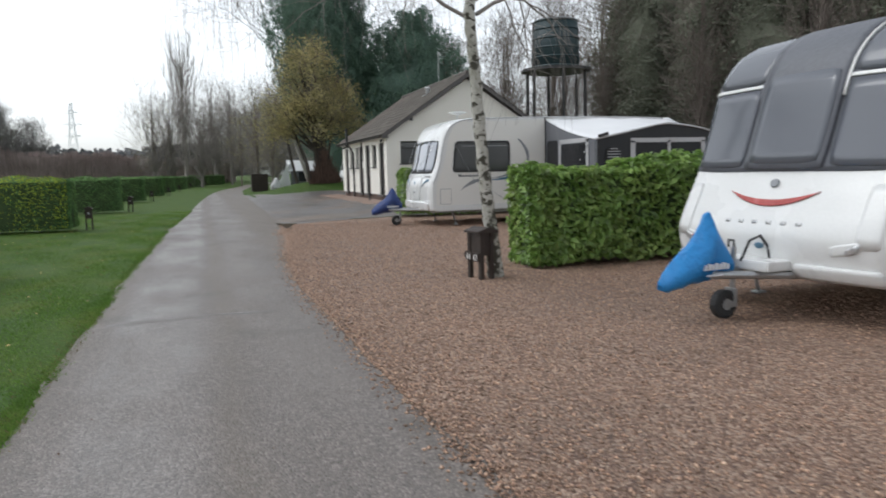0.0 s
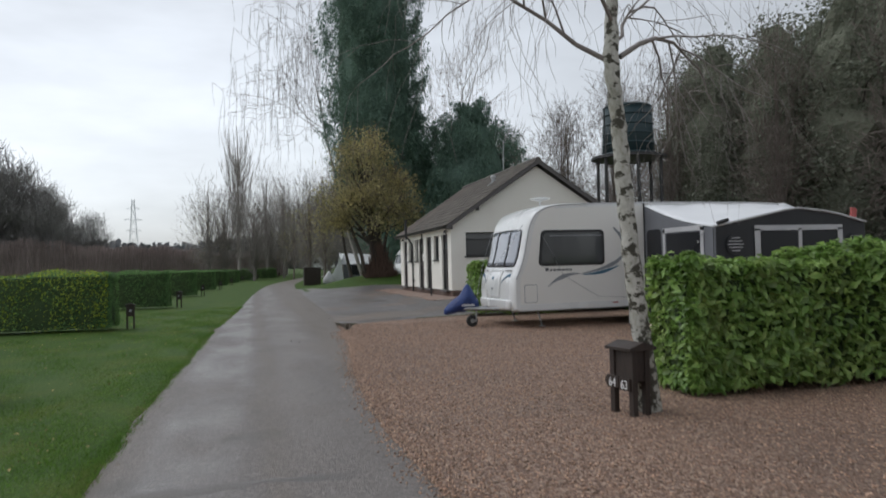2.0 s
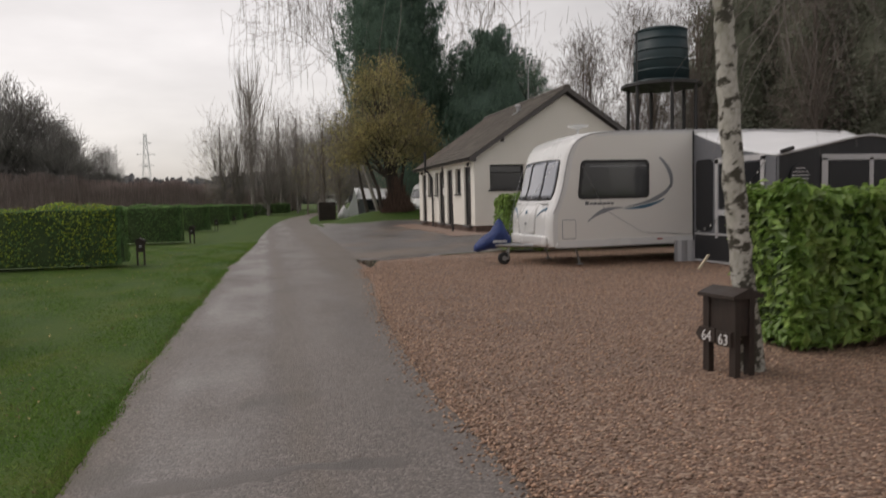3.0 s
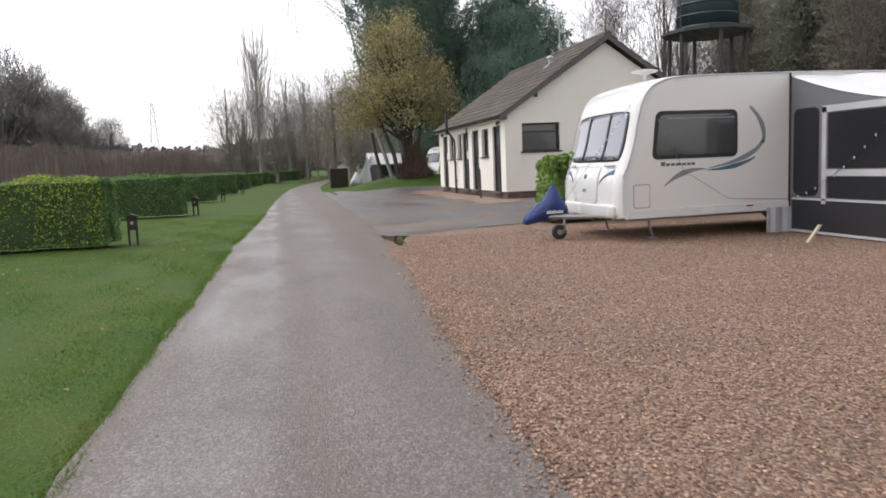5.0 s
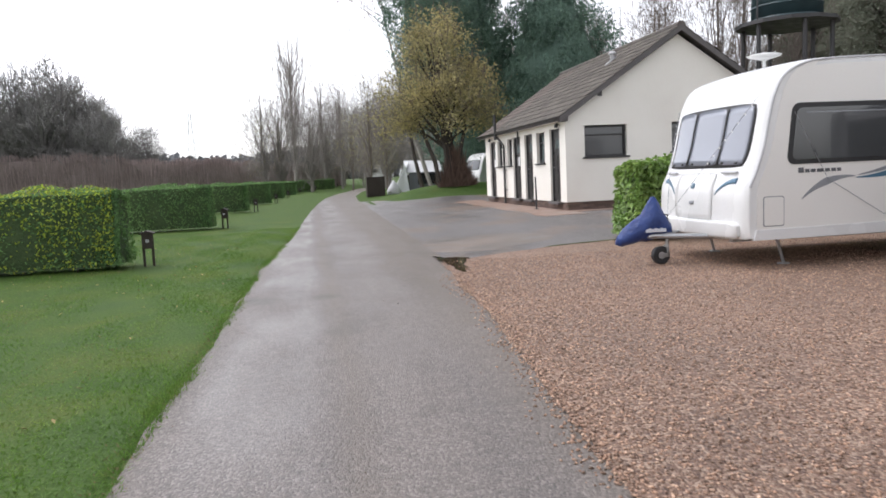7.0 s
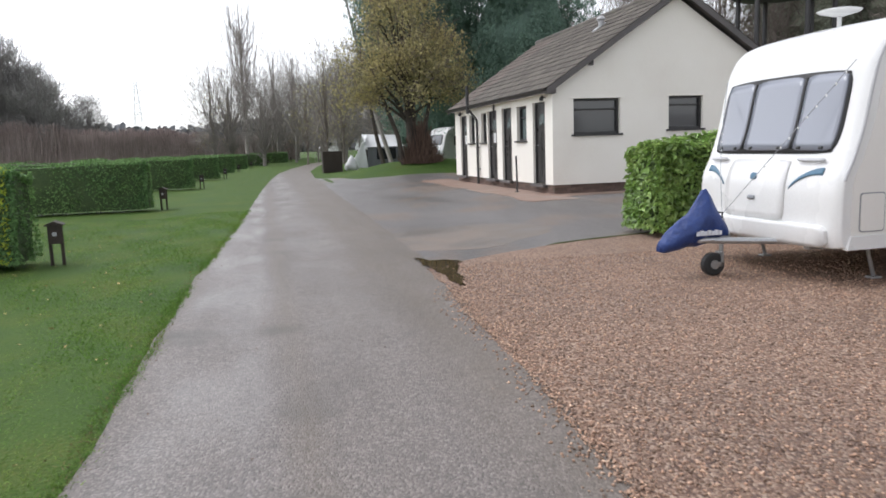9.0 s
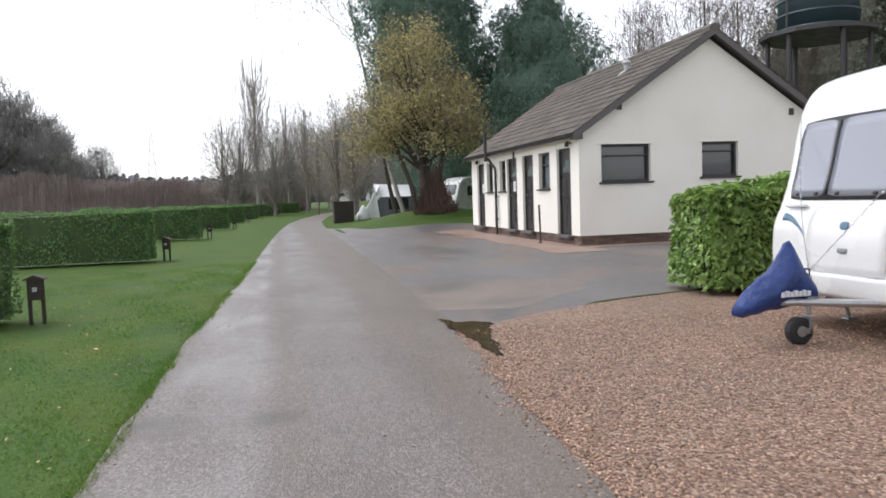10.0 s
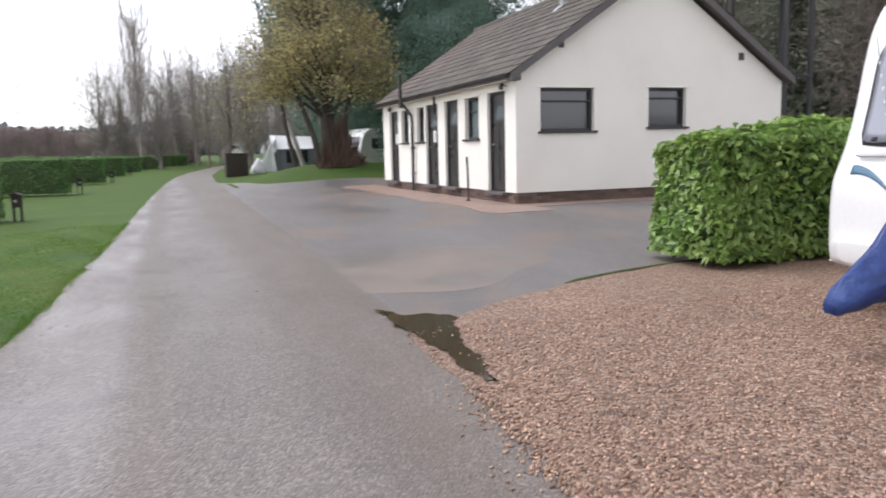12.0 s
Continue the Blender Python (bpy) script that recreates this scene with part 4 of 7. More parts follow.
def wheel(parent, x, y, r):
    w = part("wheel", tube([(x, y - 0.09, r), (x, y - 0.075, r), (x, y + 0.075, r), (x, y + 0.09, r)], [r * 0.88, r, r, r * 0.88], 24), M["rubber"], parent, "black road wheel")
    part("rim", tube([(x, y - 0.096, r), (x, y - 0.05, r)], [r * 0.62, r * 0.58], 20), M["steel"], w)


def corner_steady(parent, x, y, top, lean):
    b = bmesh.new()
    add_tube(b, [(x, y, top), (x + lean, y, 0.03)], 0.02, 6)
    add_tube(b, [(x + lean * 0.2, y, top), (x + lean * 0.9, y, 0.05)], 0.012, 6)
    part("steady", b, M["steel"], parent, "galvanised corner steady")
    part("steady_foot", box((x + lean - 0.06, y - 0.05, 0.0), (x + lean + 0.06, y + 0.05, 0.025), 0.006), M["steel"], parent)


def chassis(parent, nose, y0, rear, width):
    b = bmesh.new()
    add_tube(b, [(nose, 0, 0.40), (nose + 1.1, 0.55, 0.38)], 0.035, 8)
    add_tube(b, [(nose, 0, 0.40), (nose + 1.1, -0.55, 0.38)], 0.035, 8)
    add_box(b, (nose + 1.05, -0.6, 0.30), (rear - 0.2, -0.52, 0.42))
    add_box(b, (nose + 1.05, 0.52, 0.30), (rear - 0.2, 0.6, 0.42))
    part("chassis", b, M["steel"], parent, "galvanised steel chassis and drawbar")
    part("underfloor", box((nose + 1.15, -width / 2 + 0.06, 0.40), (rear - 0.1, width / 2 - 0.06, 0.46)), M["mud"], parent)


# ---- the caravan with the swoosh stripe and the awning
Z2 = gz(7, 18) + 0.02
van = thing("caravan", (0, 18.15, Z2), "cream-white touring caravan with grey swoosh stripe on gravel", "caravan")
o2 = [(5.72, 0.38), (5.69, 0.55), (5.70, 1.0), (5.80, 1.25), (5.90, 1.55), (5.985, 1.95), (6.06, 2.22), (6.18, 2.42), (6.38, 2.54), (6.72, 2.61), (7.6, 2.64), (9.5, 2.66), (11.8, 2.64), (12.25, 2.55), (12.42, 2.2), (12.45, 1.2), (12.42, 0.42)]
sh = Shell(o2, 2.34, 0.09, 3.2)
part("body", sh.body(), M["white"], van, "glossy white moulded shell", False)
side = [(x, z) for x, z in [(p.x + 0.14, p.z) for p in sh.line if p.z > 0.44 and p.x < 6.6] + [(p.x, p.z - 0.09) for p in sh.line if 6.6 <= p.x < 11.9] + [(12.2, 2.3), (12.28, 1.2), (12.25, 0.5)] if z > 0.40]
part("side_panel", prism(side, -1.176, -1.135), M["cream"], van, "cream side panel")
part("side_panel", prism(side, 1.135, 1.176), M["cream"], van, "cream side panel")
part("awning_rail", tube([(p.x + 0.03, -1.172, p.z - 0.02) for p in sh.line if p.z > 1.0 and p.x < 12.2], 0.016, 6), M["aw_trim"], van, "pale awning rail")
part("skirt", prism([(5.78, 0.37), (5.82, 0.50), (12.35, 0.55), (12.38, 0.41)], -1.196, -1.13), M["white"], van, "white lower skirt")
part("skirt", prism([(5.78, 0.37), (5.82, 0.50), (12.35, 0.55), (12.38, 0.41)], 1.13, 1.185), M["white"], van, "white lower skirt")
# side window
wo_ = rounded(6.24, 7.77, 1.30, 2.06, 0.10, 0.08)
wi_ = rounded(6.30, 7.71, 1.355, 2.00, 0.08, 0.075)
sw = part("side_window", prism(wo_, -1.185, -1.16), M["rubber"], van, "dark rubber-framed side window")
part("pane", prism(wi_, -1.193, -1.183), M["cwin"], sw)
part("blind_edge", prism([(6.50, 1.93), (7.70, 1.93), (7.70, 1.945), (6.50, 1.945)], -1.196, -1.1935), M["decal_grey"], sw)
for x in (6.62, 7.58):
    part("window_catch", box((x - 0.02, -1.20, 1.44), (x + 0.02, -1.191, 1.475), 0.004), M["rubber"], sw)
# swoosh: a curl round the window, then two long blades
n = 14


def arc_band(p, q, r, w0, w1, w2):
    """A tapered band along a bent line p-q-r with widths at its start, middle and end."""
    up, low = [], []
    for i in range(n + 1):
        t = i / n
        a = Vector(p) * (1 - t) ** 2 + Vector(q) * 2 * t * (1 - t) + Vector(r) * t * t
        d = ((Vector(q) - Vector(p)) * (1 - t) + (Vector(r) - Vector(q)) * t).normalized()
        w = w0 + (w1 - w0) * min(1, 2 * t) if t < 0.5 else w1 + (w2 - w1) * (2 * t - 1)
        nn = Vector((-d.y, d.x)) * w / 2
        up.append(tuple(a + nn))
        low.append(tuple(a - nn))
    return up, low


for (p, q, r, w, mat) in (((8.00, 2.10), (8.33, 1.80), (8.24, 1.50), (0.04, 0.085, 0.05), "decal_grey"), ((8.24, 1.55), (8.10, 1.25), (7.25, 1.13), (0.05, 0.085, 0.012), "decal_grey"),
                          ((8.10, 1.28), (7.75, 1.10), (7.22, 1.10), (0.02, 0.075, 0.012), "decal_blue"), ((7.20, 1.12), (6.75, 1.14), (6.45, 0.86), (0.012, 0.095, 0.01), "decal_grey")):
    u, lo_ = arc_band(p, q, r, *w)
    swoosh(u, lo_, -1.176, 0.004, M[mat], van, "stripe", "grey-blue swoosh stripe")
b = bmesh.new()
xx = 6.40
for k, wd in enumerate((0.075, 0.06, 0.065, 0.095, 0.065, 0.065, 0.055)):
    add_box(b, (xx, -1.181, 1.19), (xx + wd, -1.176, 1.255 if k == 0 else 1.232))
    xx += wd + 0.02
part("name_mark", b, M["mark_grey"], van, "grey name mark bars")
part("locker_seal", prism(rounded(5.915, 6.205, 0.535, 0.915, 0.035), -1.180, -1.176), M["decal_grey"], van, "grey locker seal")
part("locker_door", prism(rounded(5.927, 6.193, 0.547, 0.903, 0.03), -1.186, -1.178), M["cream"], van, "cream locker door")
part("side_reflector", box((7.93, -1.203, 0.47), (8.05, -1.197, 0.495)), M["decal_red"], van)
# front: three windows on a dark band, lower locker, handles and badge
s0, s1 = sh.s_at_z(1.31), sh.s_at_z(2.06)
fw = part("front_window", sh.patch(s0 - 0.03, s1 + 0.03, -0.84, 0.84, 0.012, 0.02, 0.05, 10, 24), M["rubber"], van, "black sealed front window band")
# panes are pale because the reflected sky is part of their colour
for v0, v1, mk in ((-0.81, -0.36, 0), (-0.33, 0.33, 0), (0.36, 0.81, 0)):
    p_ = part("pane", sh.patch(s0, s1, v0, v1, 0.024, 0.012, 0.06, 8, 10), M["cwin_sky"], fw, "front pane with pale sky reflection in its colour")
for v in (-0.345, 0.345):
    part("window_bar", sh.patch(s0 + 0.02, s1 - 0.02, v - 0.014, v + 0.014, 0.032, 0.012, 0, 8, 2), M["rubber"], fw)
for v in (-0.70, -0.45, -0.2, 0.2, 0.45, 0.70):
    part("window_catch", sh.patch(s0 + 0.01, s0 + 0.04, v - 0.02, v + 0.02, 0.036, 0.012, 0, 2, 2), M["rubber"], fw)
sm = lambda z: sh.s_at_z(z)
lock = part("gas_locker", sh.patch(sm(0.60), sm(1.22), -0.42, 0.42, 0.014, 0.012, 0.05, 8, 10), M["white"], van, "white gas locker lid")
part("badge", sh.patch(sm(1.01), sm(1.08), -0.045, 0.045, 0.022, 0.008, 0.2, 5, 5), M["decal_blue"], lock, "round blue badge")
part("locker_catch", sh.patch(sm(0.80), sm(0.845), -0.05, 0.05, 0.026, 0.012, 0.1, 3, 4), M["decal_grey"], lock)
for sg in (-1, 1):
    part("grab_handle", sh.patch(sm(1.20), sm(1.23), min(sg * 0.50, sg * 0.80), max(sg * 0.50, sg * 0.80), 0.045, 0.02, 0.1, 3, 6), M["aw_trim"], van, "pale grab handle")
    mk = (lambda sg: (lambda a, b: (sm(0.95 + 0.20 * math.sin(b * math.pi / 2) ** 0.8 - 0.055 * (1 - a) * (0.3 + b)), sg * (0.47 + 0.34 * b))))(sg)
    part("blade_mark", sh.patch(0, 0, 0, 0, 0.010, 0.006, 0, 3, 10, shape=mk), M["decal_blue"], van, "blue curved blade mark")
    lm = (lambda sg: (lambda a, b: (sm(0.47 + 0.10 * a), sg * (0.60 + 0.28 * b))))(sg)
    part("front_lamp", sh.patch(0, 0, 0, 0, 0.035, 0.03, 0.1, 4, 6, shape=lm), M["white"], van, "white moulded lamp pod")
    ll = (lambda sg: (lambda a, b: (sm(0.495 + 0.05 * a), sg * (0.69 + 0.07 * b))))(sg)
    part("lamp_lens", sh.patch(0, 0, 0, 0, 0.042, 0.01, 0.2, 4, 4, shape=ll), M["silver"], van)
part("front_bumper", sh.patch(sm(0.39), sm(0.60), -0.9, 0.9, 0.045, 0.05, 0.05, 5, 16), M["white"], van, "white moulded front bumper")
chassis(van, 4.80, 0, 12.4, 2.30)
jockey_wheel(van, 5.09, -0.05, 0)
hitch_cover(van, 4.48, 5.24, 0.0, 0.66, M["cover_navy"], "navy blue cloth hitch cover")
for y in (-0.85, 0.85):
    corner_steady(van, 6.3, y, 0.42, 0.12)
    corner_steady(van, 11.9, y, 0.42, -0.12)
wheel(van, 10.1, -0.98, 0.32)
wheel(van, 10.1, 0.98, 0.32)
# saucer aerial on the roof
dish = part("roof_aerial", tube([(6.92, 0.32, 2.80), (6.92, 0.32, 2.845), (6.92, 0.32, 2.868), (6.92, 0.32, 2.885)], [0.05, 0.215, 0.24, 0.17], 24), M["white"], van, "white saucer-shaped roof aerial", True)
part("aerial_mast", tube([(6.92, 0.32, 2.60), (6.92, 0.32, 2.81)], 0.024, 8), M["white"], dish)
for v_, z_ in ((0.86, 2.12), (-0.86, 2.16)):
    a_, b_ = sh.at(sh.s_at_z(z_), v_, 0.05), Vector((5.22, -0.02, 0.66))
    run = [a_.lerp(b_, k / 16) - Vector((0.05 * math.sin(math.pi * k / 16), 0, 0.05 * math.sin(math.pi * k / 16))) for k in range(17)]
    fc_ = part("festoon_cord", tube(run, 0.0035, 4), M["decal_grey"], van, "thin festoon cord with small clear bulbs")
    for p in run[1:-1]:
        part("bulb", tube([p, p - Vector((0, 0, 0.012)), p - Vector((0, 0, 0.028))], [0.004, 0.009, 0.003], 6), M["number"], fc_)
part("guy_line", tube([(6.34, -1.19, 1.95), (6.8, -1.2, 1.1), (7.6, -1.2, 0.62), (8.8, -1.19, 0.55)], 0.004, 4), M["decal_grey"], van)

# ---- awning on that caravan's side
ax0, ax1, ay0, ay1 = 8.76, 12.2, 14.5, 16.96
aw = thing("awning", (0, 0, gz(10, 15) + 0.022), "grey and black fabric awning with white roof joined to the caravan", "awning")
front_top = interp([(ax0, 1.96), (9.6, 2.12), (10.55, 2.31), (11.4, 2.22), (ax1, 2.02)])


def cloth_grid(us, vs, point, thick=0.012):
    bm = bmesh.new()
    rows = [[bm.verts.new(point(u, v)) for v in vs] for u in us]
    for r0, r1 in zip(rows, rows[1:]):
        for j in range(len(vs) - 1):
            bm.faces.new((r0[j], r1[j], r1[j + 1], r0[j + 1]))
    bmesh.ops.recalc_face_normals(bm, faces=bm.faces)
    bmesh.ops.solidify(bm, geom=bm.faces[:], thickness=thick)
    return bm


def aw_roof(u, v):
    """u across (0 at the west edge), v from the rail (0) to the front (1)."""
    x = ax0 + u * (ax1 - ax0 + 0.28 * (1 - v))
    z = 2.62 * (1 - v) + float(front_top(x if x < ax1 else ax1)) * v
    return (x, ay1 + 0.18 - v * (ay1 + 0.18 - ay0 + 0.02), z - 0.10 * math.sin(math.pi * v) * (1 - 0.4 * math.sin(math.pi * u)) + 0.012 * math.sin(u * 19 + v * 3))


part("roof_panel", cloth_grid(np.linspace(0, 1, 15), np.linspace(0, 1, 9), aw_roof), M["aw_white"], aw, "wet white roof fabric", True)


def side_cloth(u, v):
    y = ay1 + (ay0 - ay1) * u
    top = aw_roof(0, (ay1 + 0.18 - y) / (ay1 + 0.20 - ay0))[2] - 0.006
    return (ax0 + 0.012 * math.sin(u * 14), y, 0.02 + v * (top - 0.02))


part("west_panel", cloth_grid(np.linspace(0, 1, 11), np.linspace(0, 1, 5), side_cloth), M["aw_grey"], aw, "slate grey side panel")


def front_cloth(u, v):
    x = ax0 + (ax1 - ax0) * u
    return (x, ay0 + 0.012 * math.sin(u * 21), 0.02 + v * (float(front_top(x)) - 0.03))


part("front_panel", cloth_grid(np.linspace(0, 1, 15), np.linspace(0, 1, 5), front_cloth), M["aw_black"], aw, "black front panel")
part("east_panel", cloth_grid(np.linspace(0, 1, 9), np.linspace(0, 1, 5), lambda u, v: (ax1 + 0.25 * (1 - u), ay1 + (ay0 - ay1) * u, 0.02 + v * ((2.55 + (2.02 - 2.55) * u) - 0.02))), M["aw_grey"], aw)


def west_piece(name, y0, y1, z0, z1, mat, d, label="", r=0.02):
    return part(name, prism(rounded(min(y0, y1), max(y0, y1), z0, z1, r), ax0 - d, ax0 - d + 0.012, "x"), mat, aw, label)


# side panel: arched dark window, a framed door, pale bands
west_piece("side_screen", 16.86, 16.28, 0.62, 2.02, M["aw_win"], 0.026, "dark clear film window", 0.12)
west_piece("lower_panel", 16.88, 14.62, 0.05, 0.55, M["aw_black"], 0.024, "black mud panel")
west_piece("door_screen", 16.08, 14.86, 1.06, 1.90, M["aw_win"], 0.026, "dark clear film window", 0.03)
west_piece("door_screen", 16.08, 14.86, 0.60, 0.93, M["aw_win"], 0.026, "dark clear film window", 0.03)
for a, b_, c, d_ in ((16.20, 16.11, 0.5, 2.0), (14.86, 14.76, 0.1, 1.98), (16.2, 14.76, 1.92, 2.02), (16.11, 14.86, 0.94, 1.04), (16.88, 14.62, 0.55, 0.585), (16.93, 14.46, 0.02, 0.06)):
    west_piece("pale_band", a, b_, c, d_, M["aw_trim"], 0.034, "pale grey fabric band", 0.012)
part("pole", tube([(ax0 - 0.02, ay1, 0.0), (ax0 - 0.02, ay1, 2.62)], 0.017, 6), M["rubber"], aw)
part("pole", tube([(ax0 + 0.02, ay0 - 0.03, 0.0), (ax0 + 0.02, ay0 - 0.03, 1.98)], 0.02, 6), M["aw_grey"], aw)
# string of festoon bulbs across the side
cord = [(ax0 - 0.05, ay1 - 0.05 - 2.2 * t, 0.60 + 1.3 * t ** 1.6) for t in np.linspace(0, 1, 12)]
fst = part("festoon_cord", tube(cord, 0.005, 4), M["rubber"], aw, "thin black festoon cord")
for p in cord[1:]:
    part("bulb", tube([(p[0], p[1], p[2]), (p[0], p[1], p[2] - 0.02), (p[0], p[1], p[2] - 0.04)], [0.007, 0.012, 0.005], 8), M["number"], fst)
# front panel windows and round vents
for a, b_ in ((9.78, 10.6), (10.7, 11.5)):
    part("front_screen", prism(rounded(a, b_, 0.75, 1.86, 0.05), ay0 - 0.036, ay0 - 0.022), M["aw_win"], aw, "dark clear film window")
for a, b_, c, d_ in ((9.64, 9.76, 0.7, 1.92), (10.61, 10.69, 0.7, 1.92), (11.52, 11.63, 0.7, 1.92), (9.64, 11.63, 1.88, 1.98)):
    part("pale_band", prism(rounded(a, b_, c, d_, 0.02), ay0 - 0.044, ay0 - 0.03), M["aw_trim"], aw)
for x in (9.22, 11.92):
    ring = [(x + 0.20 * math.cos(t), 1.62 + 0.20 * math.sin(t)) for t in np.linspace(0, 2 * math.pi, 20)[:-1]]
    v = part("round_vent", prism(ring, ay0 - 0.036, ay0 - 0.022), M["aw_black"], aw, "round vent with pale bars")
    for k in range(5):
        h = 0.17 * math.cos((k - 2) * 0.5)
        part("vent_bar", box((x - h, ay0 - 0.044, 1.50 + k * 0.06), (x + h, ay0 - 0.034, 1.515 + k * 0.06)), M["aw_trim"], v)
part("roof_edge", tube([(x, ay0 - 0.03, float(front_top(x)) + 0.01) for x in np.linspace(ax0, ax1, 12)], 0.022, 6), M["aw_trim"], aw, "pale piped roof edge")
part("roll_pole", tube([(8.82, ay0 - 0.06, 2.03), (9.05, ay0 - 0.06, 2.09)], 0.035, 8), M["rubber"], aw, "black rolled strap")
part("red_flag", prism([(11.98, 2.06), (12.10, 2.06), (12.12, 2.30), (12.0, 2.32)], 14.6, 14.64), M["decal_red"], aw, "red pennant")
part("draught_skirt", cloth_grid(np.linspace(0, 1, 7), np.linspace(0, 1, 3), lambda u, v: (8.30 + 0.45 * u, 16.94 + 0.02 * math.sin(u * 12), 0.01 + v * 0.42)), M["aw_trim"], aw, "pale grey draught skirt")
plank = thing("stake", (8.02, 15.5, gz(8, 15) + 0.022), "short pale wooden stake leaning out of the gravel", "stake")
part("board", prism([(-0.10, 0.0), (-0.05, 0.0), (0.14, 0.25), (0.10, 0.25)], -0.025, 0.025), M["wood_pale"], plank)

# ---- the caravan with the dark wraparound front
Z1 = 0.022
YAW = 5.0
van2 = thing("caravan", (4.58 * (1 - math.cos(radians(YAW))) + 0.15, 5.10 - 4.58 * math.sin(radians(YAW)), Z1), "white touring caravan with dark wraparound front window on gravel", "caravan", turn=YAW)
o1 = [(5.12, 0.36), (5.04, 0.48), (5.0, 0.73), (5.11, 1.0), (5.25, 1.3), (5.38, 1.67), (5.5, 2.03), (5.62, 2.25), (5.82, 2.43), (6.15, 2.56), (7.0, 2.63), (8.5, 2.64), (11.2, 2.61), (11.7, 2.45), (11.85, 2.05), (11.88, 1.15), (11.82, 0.42)]
s1_ = Shell(o1, 2.34, 0.08, 3.4)
part("body", s1_.body(), M["white"], van2, "glossy white moulded shell")


def q(z):
    """Metres along the outline for a fitting at height z over the sill line."""
    return s1_.s_at_z(z - 0.06)


dark = part("front_screen", s1_.patch(q(1.32), q(2.65), -0.965, 0.965, 0.008, 0.02, 0.02, 22, 26), M["c1panel"], van2, "dark grey wraparound front panel")
wA, wB = q(1.36), q(2.08)
for v0, v1 in ((0.40, 0.93), (-0.93, -0.40)):
    part("pane", s1_.patch(wA, wB, v0, v1, 0.02, 0.012, 0.05, 8, 10), M["c1win"], dark, "tinted front pane")
    part("sunroof_pane", s1_.patch(wB + 0.06, q(2.6), v0, v1, 0.018, 0.012, 0.05, 8, 10), M["c1win"], dark, "tinted upper pane")
    part("white_seam", s1_.patch(wB + 0.012, wB + 0.045, v0 - 0.02, v1 + 0.03, 0.022, 0.012, 0, 3, 10), M["white"], dark, "thin white seam")
mid = part("centre_panel", s1_.patch(wA - 0.03, q(2.64), -0.37, 0.37, 0.035, 0.03, 0.02, 18, 10), M["c1panel"], dark, "raised dark centre panel")
part("centre_pane", s1_.patch(wA + 0.02, wB + 0.10, -0.33, 0.33, 0.042, 0.012, 0.05, 8, 10), M["c1win"], mid, "tinted centre pane")
for v in (-0.385, 0.385):
    part("white_seam", s1_.patch(wB - 0.15, q(2.62), v - 0.012, v + 0.012, 0.03, 0.012, 0, 10, 2), M["white"] if v < 0 else M["c1panel"], dark)
sm1 = lambda a, b: (q(1.075 + 0.055 * (1 - a) * 0 + 0.075 * abs(2 * b - 1) ** 2 - 0.055 * a * (1 - abs(2 * b - 1) ** 2.2)), -0.42 + 0.84 * b)
part("red_reflector", s1_.patch(0, 0, 0, 0, 0.012, 0.01, 0, 4, 18, shape=sm1), M["decal_red"], van2, "curved red reflector strip")
part("badge", s1_.patch(q(1.18), q(1.25), -0.035, 0.035, 0.02, 0.012, 0.25, 5, 5), M["decal_grey"], van2, "round dark badge")
for k in range(6):
    v = 0.34 - k * 0.135
    part("silver_mark", s1_.patch(q(0.87), q(0.90), v - 0.024, v + 0.024, 0.003, 0.004, 0.0, 2, 2), M["silver"], van2, "silver lettering bar")
part("socket", s1_.patch(q(0.66), q(0.71), -0.05, 0.03, 0.016, 0.012, 0.25, 4, 4), M["decal_blue"], van2, "small dark blue lock cap")
part("red_tag", s1_.patch(q(0.70), q(0.73), 0.66, 0.72, 0.03, 0.02, 0.2, 3, 3), M["decal_red"], van2)
for sg in (-1, 1):
    hm = (lambda sg: (lambda a, b: (q(0.64 + 0.09 * a + 0.05 * b), sg * (0.60 + 0.22 * b))))(sg)
    rec = part("lamp_recess", s1_.patch(0, 0, 0, 0, 0.006, 0.006, 0.12, 5, 6, shape=hm), M["white"], van2, "moulded lamp recess")
    hl = (lambda sg: (lambda a, b: (q(0.655 + 0.06 * a + 0.05 * b), sg * (0.72 + 0.10 * b))))(sg)
    part("lamp_lens", s1_.patch(0, 0, 0, 0, 0.02, 0.01, 0.2, 4, 5, shape=hl), M["silver"], rec)
    part("corner_pod", s1_.patch(q(0.72), q(1.22), min(sg * 0.78, sg * 0.955), max(sg * 0.78, sg * 0.955), 0.008, 0.01, 0.08, 6, 6), M["white"], van2, "white moulded corner")
    part("lower_lip", s1_.patch(q(0.45), q(0.56), min(sg * 0.30, sg * 0.95), max(sg * 0.30, sg * 0.95), 0.035, 0.035, 0.05, 4, 8), M["white"], van2, "white lower lip")
part("a_frame_tray", box((4.70, -0.32, 0.43), (5.15, 0.32, 0.52), 0.02), M["white"], van2, "white moulded drawbar tray")
chassis(van2, 4.40, 0, 11.8, 2.3)
jockey_wheel(van2, 4.58, 0.05, 0)
hitch_cover(van2, 3.93, 4.62, 0.08, 0.68, M["cover_light"], "bright blue cloth hitch cover")
part("cable", tube([(4.70, -0.02, 0.50), (4.77, -0.05, 0.68), (4.86, -0.08, 0.72), (4.93, -0.1, 0.62), (4.95, -0.1, 0.52)], 0.013, 6), M["rubber"], van2, "black electric cable")
wheel(van2, 8.8, -0.98, 0.32)
wheel(van2, 8.8, 0.98, 0.32)
for y in (-0.85, 0.85):
    corner_steady(van2, 5.7, y, 0.42, 0.12)

